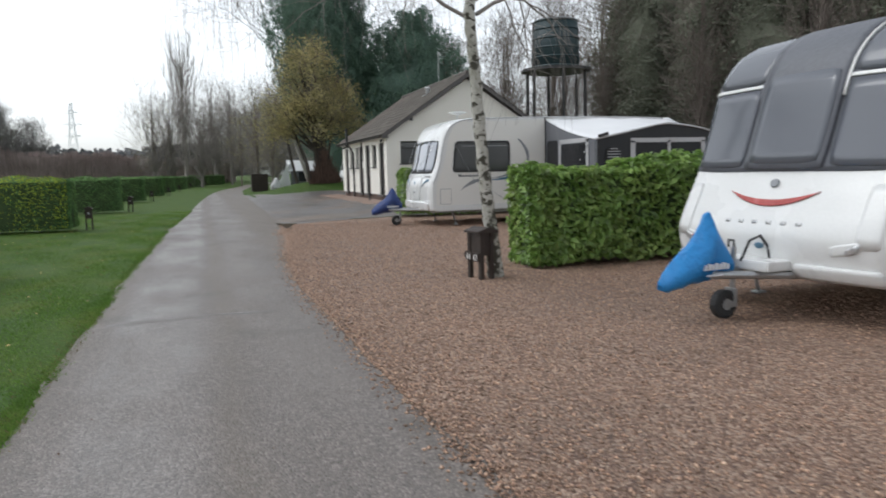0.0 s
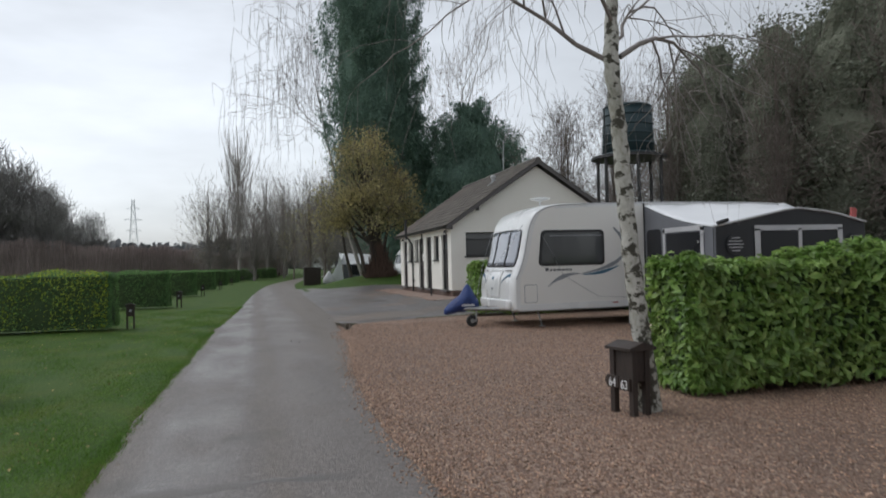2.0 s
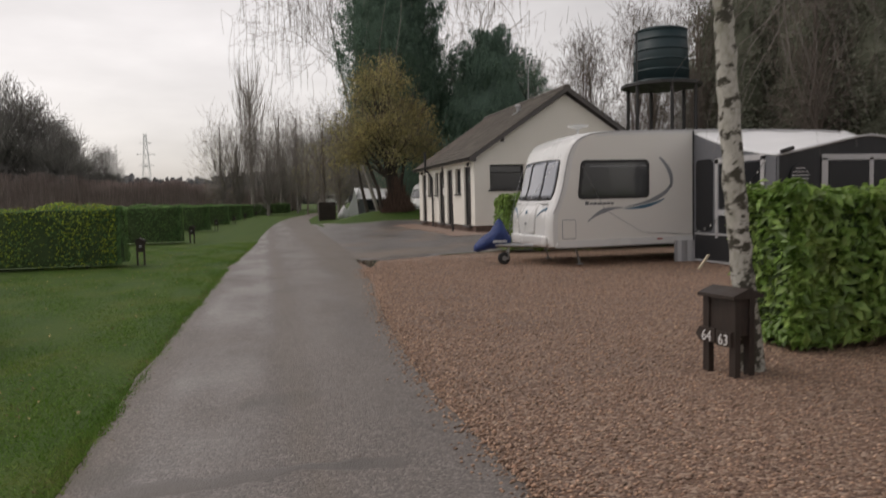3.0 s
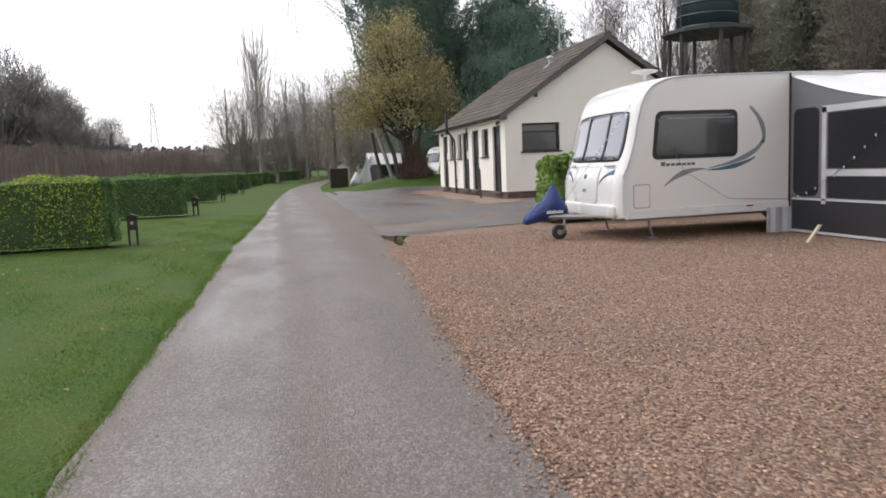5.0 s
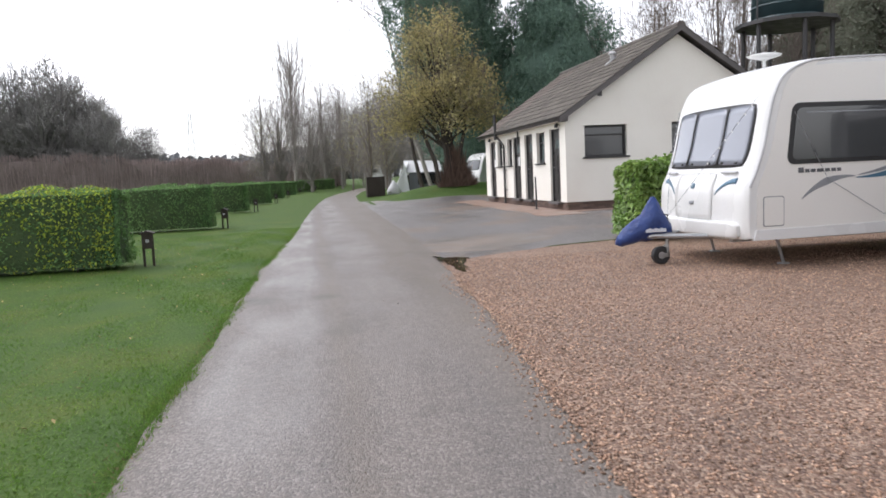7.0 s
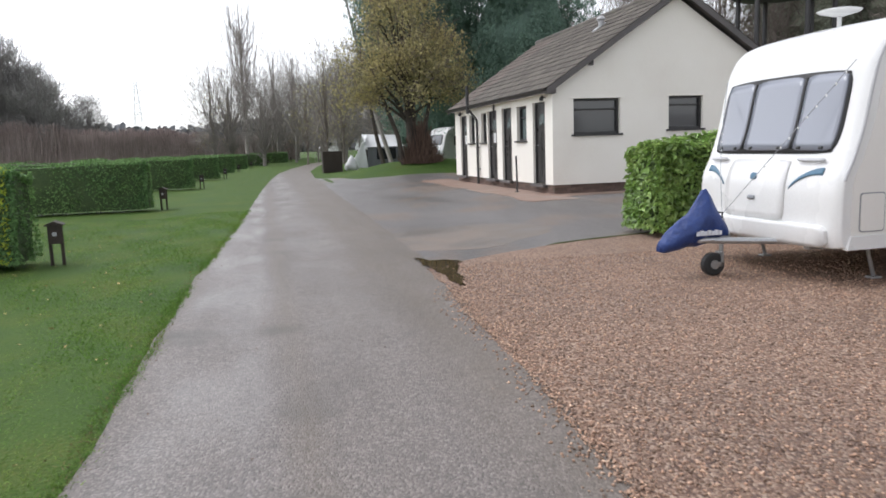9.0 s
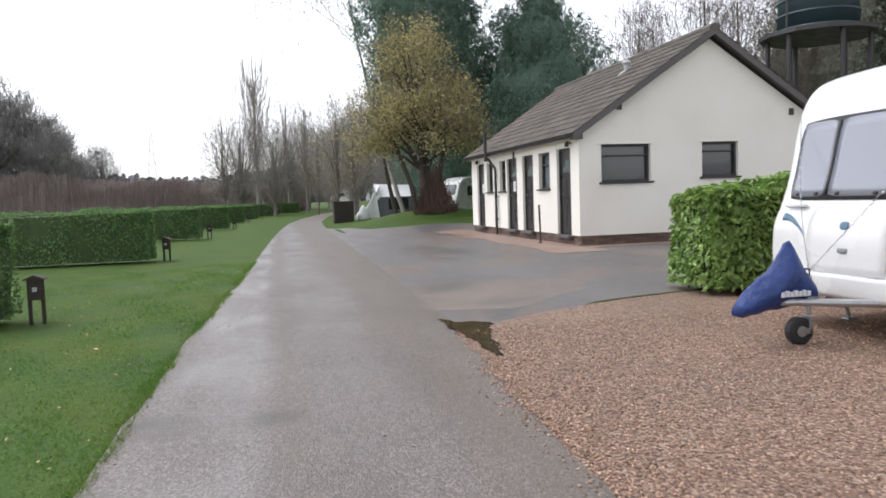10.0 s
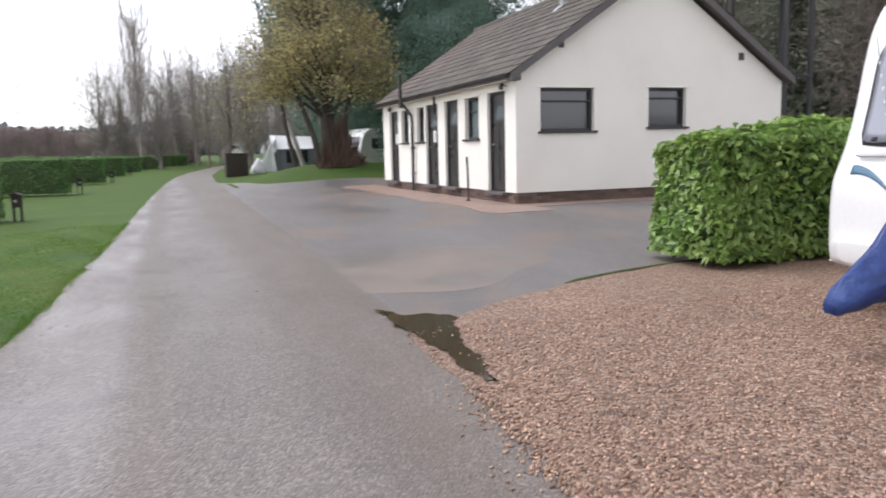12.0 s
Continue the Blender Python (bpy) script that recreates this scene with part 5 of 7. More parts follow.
# ---------------------------------------------------------------- number box on legs
nb_ = thing("number_box", (3.70, 8.40, 0.022), "dark stained wooden utility box with pitched lid on legs", "box", "pitch number boxes", turn=-80)
nb_.scale = (0.88, 0.88, 0.98)
part("case", box((-0.155, -0.11, 0.30), (0.155, 0.10, 0.585), 0.006), M["wood_dark"], nb_)
part("lid", prism([(-0.17, 0.585), (0.16, 0.585), (0.16, 0.61), (0.0, 0.66), (-0.17, 0.61)], -0.205, 0.205, "x"), M["wood_dark"], nb_, "pitched wooden lid")
for sx in (-0.15, 0.15):
    for sy in (-0.10,):
        part("leg", box((sx - 0.035, sy - 0.03, -0.05), (sx + 0.035, sy + 0.03, 0.585), 0.006), M["wood_dark"], nb_)
part("leg", box((0.10, 0.04, -0.05), (0.17, 0.10, 0.585), 0.006), M["wood_dark"], nb_)
plate = part("number_board", prism([(-0.245, 0.29), (-0.20, 0.345), (-0.025, 0.345), (-0.025, 0.235), (-0.20, 0.235)], -0.152, -0.131), M["wood_dark"], nb_, "arrow-shaped dark number board")
plate2 = part("number_board", prism([(-0.01, 0.225), (-0.01, 0.335), (0.155, 0.335), (0.155, 0.225)], -0.152, -0.131), M["wood_dark"], nb_, "dark number board")


def lettering(text, size, mat, parent, m, name="number"):
    cu = bpy.data.curves.new(name, "FONT")
    cu.body, cu.size, cu.extrude, cu.align_x = text, size, 0.002, "CENTER"
    tmp = bpy.data.objects.new(name, cu)
    scene.collection.objects.link(tmp)
    me = bpy.data.meshes.new_from_object(tmp.evaluated_get(bpy.context.evaluated_depsgraph_get()))
    bpy.data.objects.remove(tmp)
    me.materials.clear()
    me.materials.append(mat)
    return linked(name, me, parent, "", m)


lettering("64", 0.115, M["number"], plate, pose(-0.115, -0.156, 0.245, 90, 0, 0))
lettering("63", 0.115, M["number"], plate2, pose(0.075, -0.156, 0.238, 90, 0, 0))

# small posts with boxes at the ends of the lawn hedges
LP = [(-2.67, 12.04), (-2.76, 23.45), (-2.60, 34.9), (-2.54, 48.6), (-2.07, 61.5), (-1.66, 76.0), (-0.84, 90.0), (0.9, 103.0), (4.0, 114.0)]
post = None
for k, (x, y) in enumerate(LP):
    if post is None:
        post = thing("service_post", (x, y, gz(x, y)), "dark wooden service post on two legs beside the hedge", "post", "service posts")
        part("leg", box((-0.105, -0.035, -0.05), (-0.06, 0.035, 0.615), 0.006), M["wood_dark"], post)
        part("leg", box((0.06, -0.035, -0.05), (0.105, 0.035, 0.615), 0.006), M["wood_dark"], post)
        part("case", box((-0.095, -0.09, 0.34), (0.095, 0.09, 0.62), 0.006), M["wood_dark"], post)
        part("lid", prism([(-0.135, 0.62), (0.135, 0.62), (0.135, 0.635), (0.0, 0.69), (-0.135, 0.635)], -0.13, 0.13), M["wood_dark"], post)
        part("number_plate", box((-0.03, -0.098, 0.46), (0.03, -0.091, 0.52), 0.002), M["aw_trim"], post, "small white number plate")
    else:
        copy_thing(post, pose(x, y, gz(x, y), 0, 0, (-14, 6, -9, 4, -6, 8, 0, 5, -4)[k]))

# ---------------------------------------------------------------- water tank on a steel stand
tk = thing("water_tank", (16.35, 31.5, gz(16.3, 31.5)), "dark blue-green ribbed steel water tank on tall legs", "water tank")
for k in range(6):
    a = 2 * math.pi * (k + 0.3) / 6
    part("leg", tube([(1.40 * math.cos(a), 1.40 * math.sin(a), 0), (1.36 * math.cos(a), 1.36 * math.sin(a), 5.6)], 0.075, 8), M["black_trim"], tk)
    b_ = a + 2 * math.pi / 6
    part("brace", tube([(1.39 * math.cos(a), 1.39 * math.sin(a), 2.9), (1.39 * math.cos(b_), 1.39 * math.sin(b_), 2.9)], 0.04, 6), M["black_trim"], tk)
ring = [(1.62 * math.cos(2 * math.pi * k / 12), 1.62 * math.sin(2 * math.pi * k / 12)) for k in range(12)]
part("platform", prism(ring, 5.58, 5.70, "z"), M["black_trim"], tk)
part("shell", tube([(0, 0, 5.70), (0, 0, 7.86)], [1.12, 1.02], 36), M["tank"], tk, "dark blue-green tank shell", True)
for z in (5.78, 6.20, 6.62, 7.04, 7.46, 7.82):
    rr = 1.12 - 0.10 * (z - 5.70) / 2.16
    part("hoop", tube([(0, 0, z - 0.05), (0, 0, z), (0, 0, z + 0.05)], [rr + 0.005, rr + 0.04, rr + 0.005], 36), M["tank"], tk)
part("lid", tube([(0, 0, 7.86), (0, 0, 7.92), (0, 0, 8.0)], [1.04, 0.9, 0.3], 24), M["tank"], tk)
part("hatch", box((-0.25, -0.25, 7.97), (0.25, 0.25, 8.05), 0.02), M["tank"], tk)
part("ladder", tube([(-1.20, -0.2, 5.7), (-1.20, -0.2, 7.7), (-1.05, -0.2, 7.95)], 0.03, 6), M["black_trim"], tk)


# ---------------------------------------------------------------- plants: builders


def seg_mesh(name, segs, mat, sides=4):
    """Tapered sticks: rows of (x0, y0, z0, x1, y1, z1, r0, r1)."""
    a = np.asarray(segs, float)
    p, q, r0, r1 = a[:, :3], a[:, 3:6], a[:, 6:7], a[:, 7:8]
    d = q - p
    d = d / np.maximum(1e-9, np.linalg.norm(d, axis=1, keepdims=True))
    ref = np.where(np.abs(d[:, 2:3]) > 0.9, np.array([[1.0, 0, 0]]), np.array([[0, 0, 1.0]]))
    u = np.cross(d, ref)
    u = u / np.linalg.norm(u, axis=1, keepdims=True)
    w = np.cross(d, u)
    vs = []
    for base, r in ((p, r0), (q, r1)):
        for k in range(sides):
            t = 2 * math.pi * k / sides
            vs.append(base + (u * math.cos(t) + w * math.sin(t)) * r)
    v = np.stack(vs, 1).reshape(-1, 3)
    off = (np.arange(len(a)) * 2 * sides)[:, None]
    f = np.concatenate([off + np.array([[k, (k + 1) % sides, sides + (k + 1) % sides, sides + k]]) for k in range(sides)], 0)
    return quads_mesh(name, v, f, 4, mat)


def leaf_mesh(name, pos, out, size, ratio, mat, fold=0.25, droop=0.0, jitter=0.6):
    """Small folded pointed leaves at pos, facing roughly out."""
    n = len(pos)
    out = out + rng.normal(0, jitter, (n, 3))
    out = out / np.linalg.norm(out, axis=1, keepdims=True)
    t = rng.normal(0, 1, (n, 3)) + np.array([0, 0, -droop])
    t = t - out * (t * out).sum(1, keepdims=True)
    t = t / np.maximum(1e-6, np.linalg.norm(t, axis=1, keepdims=True))
    b = np.cross(out, t)
    L = (size * rng.uniform(0.65, 1.3, n))[:, None]
    W = L * ratio
    v = np.stack([pos - t * L / 2, pos + b * W / 2 + out * W * fold, pos + t * L / 2 - out * L * 0.12, pos - b * W / 2 + out * W * fold], 1).reshape(-1, 3)
    i = (np.arange(n) * 4)[:, None]
    f = np.concatenate([i + np.array([[0, 1, 2]]), i + np.array([[0, 2, 3]])], 1)
    return quads_mesh(name, v, f, 3, mat)


def grow(segs, tips, start, way, length, radius, depth, spread, kids, droop, seed, wiggle=0.18, taper=0.55, upward=0.0):
    """A limb of four bent pieces with limbs of its own."""
    p, d = np.array(start, float), np.array(way, float)
    d = d / np.linalg.norm(d)
    n = 4
    pts = [p]
    for i in range(n):
        d = d + seed.normal(0, wiggle, 3) + np.array([0, 0, upward - droop * (0.3 + i / n)])
        d = d / np.linalg.norm(d)
        q = pts[-1] + d * length / n
        r0, r1 = radius * (1 - (1 - taper) * i / n), radius * (1 - (1 - taper) * (i + 1) / n)
        segs.append((*pts[-1], *q, r0, r1))
        pts.append(q)
    if depth == 0:
        tips.append((pts[-1], d))
        return
    for k in range(kids):
        f = 0.3 + 0.7 * (k + seed.uniform(0, 1)) / kids
        i = min(int(f * n), n - 1)
        at = pts[i] + (pts[i + 1] - pts[i]) * (f * n - i)
        side = seed.normal(0, 1, 3)
        side = side - d * (side @ d)
        side = side / np.linalg.norm(side)
        grow(segs, tips, at, d * (1 - spread) + side * spread, length * seed.uniform(0.5, 0.72), radius * (0.9 - 0.35 * f) * 0.62, depth - 1, spread, kids, droop, seed, wiggle, taper, upward)
    grow(segs, tips, pts[-1], d, length * 0.62, radius * taper, depth - 1, spread, kids, droop, seed, wiggle, taper, upward)


def bare_tree(name, at, height, label, seed, spread=0.55, kids=4, depth=3, droop=0.0, upward=0.05, trunk_r=0.16, twig="twig", bole=0.28, hang=0.0, lean=(0, 0), group="", thin=0.0, bark="bark_dark"):
    sd = np.random.default_rng(seed)
    tree = thing(name, at, label, "tree", group)
    trunk, limbs, tips = [], [], []
    p, d = np.zeros(3), np.array([lean[0], lean[1], 1.0])
    n = 9
    for i in range(n):
        q = p + d / np.linalg.norm(d) * height * 0.8 / n
        d = d + np.array([*sd.normal(0, 0.05, 2), 0])
        r0, r1 = trunk_r * (1 - 0.85 * i / n), trunk_r * (1 - 0.85 * (i + 1) / n)
        trunk.append((*p, *q, r0, r1))
        if i / n >= bole:
            for k in range(2):
                a = sd.uniform(0, 2 * math.pi)
                way = np.array([math.cos(a) * spread, math.sin(a) * spread, 1 - spread * 0.7])
                grow(limbs, tips, p + (q - p) * sd.uniform(0, 1), way, height * (0.36 - 0.22 * i / n) * sd.uniform(0.8, 1.2), r0 * 0.42, depth - 1, spread, kids, droop, sd, upward=upward)
        p = q
    grow(limbs, tips, p, d, height * 0.2, r1, depth - 1, spread, kids, droop, sd, upward=upward)
    if hang:
        for (tp, td) in tips[:]:
            q = tp
            for k in range(4):
                nq = q + np.array([*sd.normal(0, 0.06, 2), -hang * sd.uniform(0.1, 0.4)])
                limbs.append((*q, *nq, 0.006, 0.005))
                q = nq
    limbs = [(*s_[:6], max(s_[6], thin), max(s_[7], thin * 0.7)) for s_ in limbs]
    part("trunk", tube([t_[:3] for t_ in trunk] + [trunk[-1][3:6]], [t_[6] for t_ in trunk] + [trunk[-1][7]], 8), M[bark], tree)
    tagged(linked("crown", seg_mesh("crown", limbs, M[twig], 3), tree), kind="stuff")
    return tree


def hedge(name, x0, x1, y0, y1, h, leaves, size, leaf_mat, label, group="", near=0, gold=None, end_bias=0.0):
    """A clipped hedge: an uneven core, coloured dark as the shade between leaves, and leaves all over it. near: single
    leaves as parts.
    """
    cx, cy = (x0 + x1) / 2, (y0 + y1) / 2
    zg = gz(cx, cy) if x0 < 0 else gz(x0 + 0.3, cy)
    ob = thing(name, (cx, cy, zg), label, "hedge", group)
    hx, hy = (x1 - x0) / 2, (y1 - y0) / 2
    # filler core, its dark colour stands for shade behind the leaves
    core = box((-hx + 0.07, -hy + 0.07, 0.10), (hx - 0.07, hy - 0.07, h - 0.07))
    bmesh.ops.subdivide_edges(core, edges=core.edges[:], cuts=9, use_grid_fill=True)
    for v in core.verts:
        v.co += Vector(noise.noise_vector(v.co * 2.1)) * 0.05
    part("inside", core, M["hedge_shade"], ob)
    stems = []
    for k in range(int(max(6, hx * 5))):
        x, y = rng.uniform(-hx + 0.1, hx - 0.1), rng.uniform(-hy + 0.1, hy - 0.1)
        stems.append((x, y, -0.03, x + rng.normal(0, 0.04), y + rng.normal(0, 0.04), 0.25, 0.014, 0.01))
    tagged(linked("stem_wood", seg_mesh("stem_wood", stems, M["bark_dark"], 5), ob), kind="stuff")
    faces = [(0, (0, -1, 0), 2 * hx * h), (1, (0, 0, 1), 2 * hx * 2 * hy), (2, (-1, 0, 0), 2 * hy * h), (3, (1, 0, 0), 2 * hy * h), (4, (0, 1, 0), 2 * hx * h * 0.3)]
    tot = sum(f[2] for f in faces)
    ps, ns = [], []
    for k, nrm, area in faces:
        m = int(leaves * area / tot)
        a, b = rng.uniform(-1, 1, m), rng.uniform(0.02, 1, m)
        if end_bias and k in (0, 1, 4):
            a = np.sign(end_bias) * (1 - 2 * rng.uniform(0, 1, m) ** 1.7)
        dpt = np.abs(rng.normal(0, 0.05, m)) - (0.085 if near else 0.045) * rng.uniform(0, 1, m) ** 1.5
        if k == 0:
            p = np.stack([a * hx, -hy + dpt, b * h], 1)
        elif k == 1:
            p = np.stack([a * hx, (2 * b - 1) * hy, h - dpt], 1)
        elif k == 2:
            p = np.stack([-hx + dpt, a * hy, b * h], 1)
        elif k == 3:
            p = np.stack([hx - dpt, a * hy, b * h], 1)
        else:
            p = np.stack([a * hx, hy - dpt, b * h], 1)
        ps.append(p)
        ns.append(np.tile(np.array(nrm, float), (m, 1)))
    ps, ns = np.concatenate(ps), np.concatenate(ns)
    # round the edges a little and let the clipped faces wave
    if near:
        ns = ns + np.array([0, 0, 0.85])
    else:
        ns = ns + np.array([0, 0, 0.4])
    wave = 0.06 * np.sin(ps[:, :1] * 1.9 + 1) * np.cos(ps[:, 2:3] * 2.3) + 0.04 * np.sin(ps[:, :1] * 5.3 + ps[:, 1:2] * 4)
    ps = ps + ns * wave
    ps[:, 2] = np.where(ps[:, 2] < 0.12, ps[:, 2] + 0.05, ps[:, 2])
    if gold:
        pick = (ps[:, 0] + cx > gold[0]) & (ps[:, 0] + cx < gold[1]) & (rng.uniform(0, 1, len(ps)) < 0.5 * np.clip(0.4 + ps[:, 2] / h, 0, 1))
        tagged(linked("golden_leaves", leaf_mesh("golden_leaves", ps[pick], ns[pick], size, 0.5, M["privet_gold"]), ob, "yellow-green leaves"), kind="stuff")
        ps, ns = ps[~pick], ns[~pick]
    if near:
        front = np.nonzero((ns[:, 1] < -0.4) & (ps[:, 0] < -hx + 3.2))[0][:near]
        one = leaf_mesh("leaf", np.zeros((1, 3)), np.array([[0.0, -1, 0]]), size * 1.25, 0.42, M["laurel_leaf"], jitter=0.0)
        for i in front:
            linked("leaf", one, ob, "", Matrix.Translation(ps[i] + np.array([0, -0.035, 0])) @ Euler((rng.normal(0, 0.5), rng.uniform(-3.1, 3.1), rng.normal(0, 0.5))).to_matrix().to_4x4())
    tagged(linked("leaves", leaf_mesh("leaves", ps, ns, size, 0.45, leaf_mat, droop=0.4), ob), kind="stuff")
    return ob


def crown_points(n, radius_at, z0, z1, layers, shag, sd):
    """Places and outward directions on a shaggy crown: radius_at(0..1)."""
    t = sd.uniform(0, 1, n)
    a = sd.uniform(0, 2 * math.pi, n)
    r = radius_at(t)
    lump = 1 + shag * (np.sin(a * 3 + t * layers) * 0.5 + np.sin(a * 5 - t * layers * 1.7) * 0.3 + np.sin(a * 9 + t * layers * 3.1) * 0.25)
    rr = r * lump * (1 - 0.35 * sd.uniform(0, 1, n) ** 2.5)
    p = np.stack([rr * np.cos(a), rr * np.sin(a), z0 + (z1 - z0) * t + sd.normal(0, 0.12, n)], 1)
    o = np.stack([np.cos(a), np.sin(a), np.full(n, 0.35)], 1)
    return p, o


def conifer(at, height, radius, base, n, size, seed, label, name="conifer", shag=0.14):
    sd = np.random.default_rng(seed)
    tree = thing(name, at, label, "tree")
    linked("trunk", seg_mesh("trunk", [(0, 0, -0.2, 0, 0, height * 0.6, 0.32, 0.15), (0, 0, height * 0.6, 0, 0, height * 0.97, 0.15, 0.03)], M["bark_dark"], 8), tree)
    rad = lambda t: radius * np.clip(np.minimum(0.72 + t * 1.2, 1.0), 0, 1) * np.clip(1.0 - np.clip((t - 0.42) / 0.58, 0, 1) ** 1.9 * 0.97, 0.02, 1)
    tufts = n // 55
    c, o = crown_points(tufts, rad, base, height, 26, shag, sd)
    c = c + o * sd.uniform(-0.3, 0.15 + 2.2 * shag, (tufts, 1))
    k = sd.uniform(0, 1, (tufts, 55, 1)) ** 0.7
    way = o[:, None, :] * np.array([0.55, 0.55, 0]) + np.array([0, 0, 0.75])
    p = (c[:, None, :] + (k - 0.6) * way * 1.5 + sd.normal(0, 1, (tufts, 55, 3)) * (0.34 - 0.26 * k)).reshape(-1, 3)
    o = np.repeat(o, 55, 0)
    tagged(linked("crown", leaf_mesh("crown", p, o, size, 0.34, M["conifer"], 0.15, -1.8, 0.45), tree), kind="stuff")
    prof = [(float(rad(t)) * 0.72, base + 0.15 + (height - base) * t) for t in np.linspace(0, 0.97, 12)]
    bm = bmesh.new()
    add_tube(bm, [(0, 0, z) for r, z in prof], [r for r, z in prof], 14)
    for v in bm.verts:
        v.co += Vector(noise.noise_vector(v.co * 0.6)) * 0.5
    part("inside", bm, M["conifer_in"], tree)
    return tree


# ---------------------------------------------------------------- hedges
hedge("laurel_hedge", 4.62, 12.5, 8.85, 9.65, 1.37, 15000, 0.125, M["laurel"], "glossy green clipped laurel hedge on the gravel", "laurel hedges", 170, end_bias=-1)
hedge("laurel_hedge", 6.2, 12.5, 21.15, 22.25, 1.45, 11000, 0.125, M["laurel"], "glossy green clipped laurel hedge beside the yard", "laurel hedges", 130, end_bias=-1)
for k, (x, y) in enumerate(LP):
    hedge("lawn_hedge", x - 13.5, x - 0.36, y - 0.55, y + 0.5, 1.47, (9000, 16000, 13000, 9000, 7000, 6000, 5000, 4000, 4000)[k], (0.06, 0.065, 0.07, 0.08, 0.09, 0.1, 0.11, 0.12, 0.13)[k], M["privet"],
          "dark green clipped hedge dividing the lawn pitches", "lawn hedges", 0, (x - 3.2, x - 0.45) if k == 1 else None, end_bias=1)

# ---------------------------------------------------------------- silver birch by the number box
bt = thing("birch_tree", (4.0, 8.56, 0), "slender silver birch with peeling white bark and bare twigs", "tree")
sd = np.random.default_rng(41)
axis = [(-0.09, -0.12, -0.1), (-0.105, -0.12, 0.12), (-0.145, -0.12, 0.5), (-0.19, -0.12, 0.95), (-0.25, -0.12, 1.45), (-0.29, -0.12, 2.0), (-0.325, -0.12, 2.5), (-0.365, -0.12, 2.95), (-0.39, -0.12, 3.25), (-0.36, -0.10, 3.7), (-0.34, -0.1, 4.6), (-0.30, -0.06, 5.8), (-0.2, 0, 7.2), (-0.1, 0.05, 8.8)]
rad = [0.13, 0.105, 0.09, 0.082, 0.078, 0.075, 0.071, 0.069, 0.074, 0.054, 0.048, 0.038, 0.026, 0.01]
fa, fr_ = [], []
for i in range(len(axis) - 1):
    for k in range(4):
        t = k / 4
        fa.append(Vector(axis[i]).lerp(Vector(axis[i + 1]), t) + Vector((0.008 * math.sin(i * 3 + k * 1.7), 0, 0)))
        fr_.append((rad[i] * (1 - t) + rad[i + 1] * t) * (1 + 0.05 * math.sin(i * 5.1 + k * 2.3)))
part("trunk", tube(fa, fr_, 14), M["birch"], bt, "peeling white birch bark with dark scars", True)
segs, tips = [], []
for (z, x, y, way, L, r) in ((3.20, -0.40, -0.12, (-0.72, 0.25, 0.55), 2.3, 0.032), (3.25, -0.30, -0.12, (0.85, 0.15, 0.50), 2.3, 0.034), (3.55, -0.36, -0.12, (-0.5, -0.45, 0.75), 2.0, 0.026), (3.4, -0.33, -0.1, (0.55, 0.6, 0.55), 2.0, 0.026),
                             (3.9, -0.36, -0.1, (-0.75, 0.2, 0.62), 2.2, 0.028), (4.3, -0.35, -0.1, (0.72, -0.2, 0.65), 2.1, 0.026), (4.9, -0.33, -0.1, (-0.4, 0.6, 0.7), 2.0, 0.024), (5.4, -0.31, -0.08, (0.3, -0.6, 0.7), 1.9, 0.022),
                             (5.9, -0.3, -0.06, (-0.6, -0.3, 0.7), 1.7, 0.02), (6.6, -0.24, -0.02, (0.6, 0.3, 0.7), 1.5, 0.017), (7.3, -0.2, 0, (-0.4, 0.4, 0.8), 1.2, 0.014)):
    grow(segs, tips, (x, y, z), way, L * 0.60, r * 0.8, 2, 0.5, 5, 0.09, sd, 0.14)
for tp, td in tips:
    for rep in range(2):
        q, d = tp, td * 0.7 + sd.normal(0, 0.25, 3)
        for k in range(int(sd.uniform(2, 7))):
            d = d * 0.72 + np.array([*sd.normal(0, 0.16, 2), -0.30])
            nq = q + d / np.linalg.norm(d) * sd.uniform(0.07, 0.22)
            segs.append((*q, *nq, 0.0017, 0.0013))
            q = nq
tagged(linked("branching", seg_mesh("branching", segs, M["twig"], 4), bt, "dark drooping bare branches"), kind="stuff")

# ---------------------------------------------------------------- trees of clumps


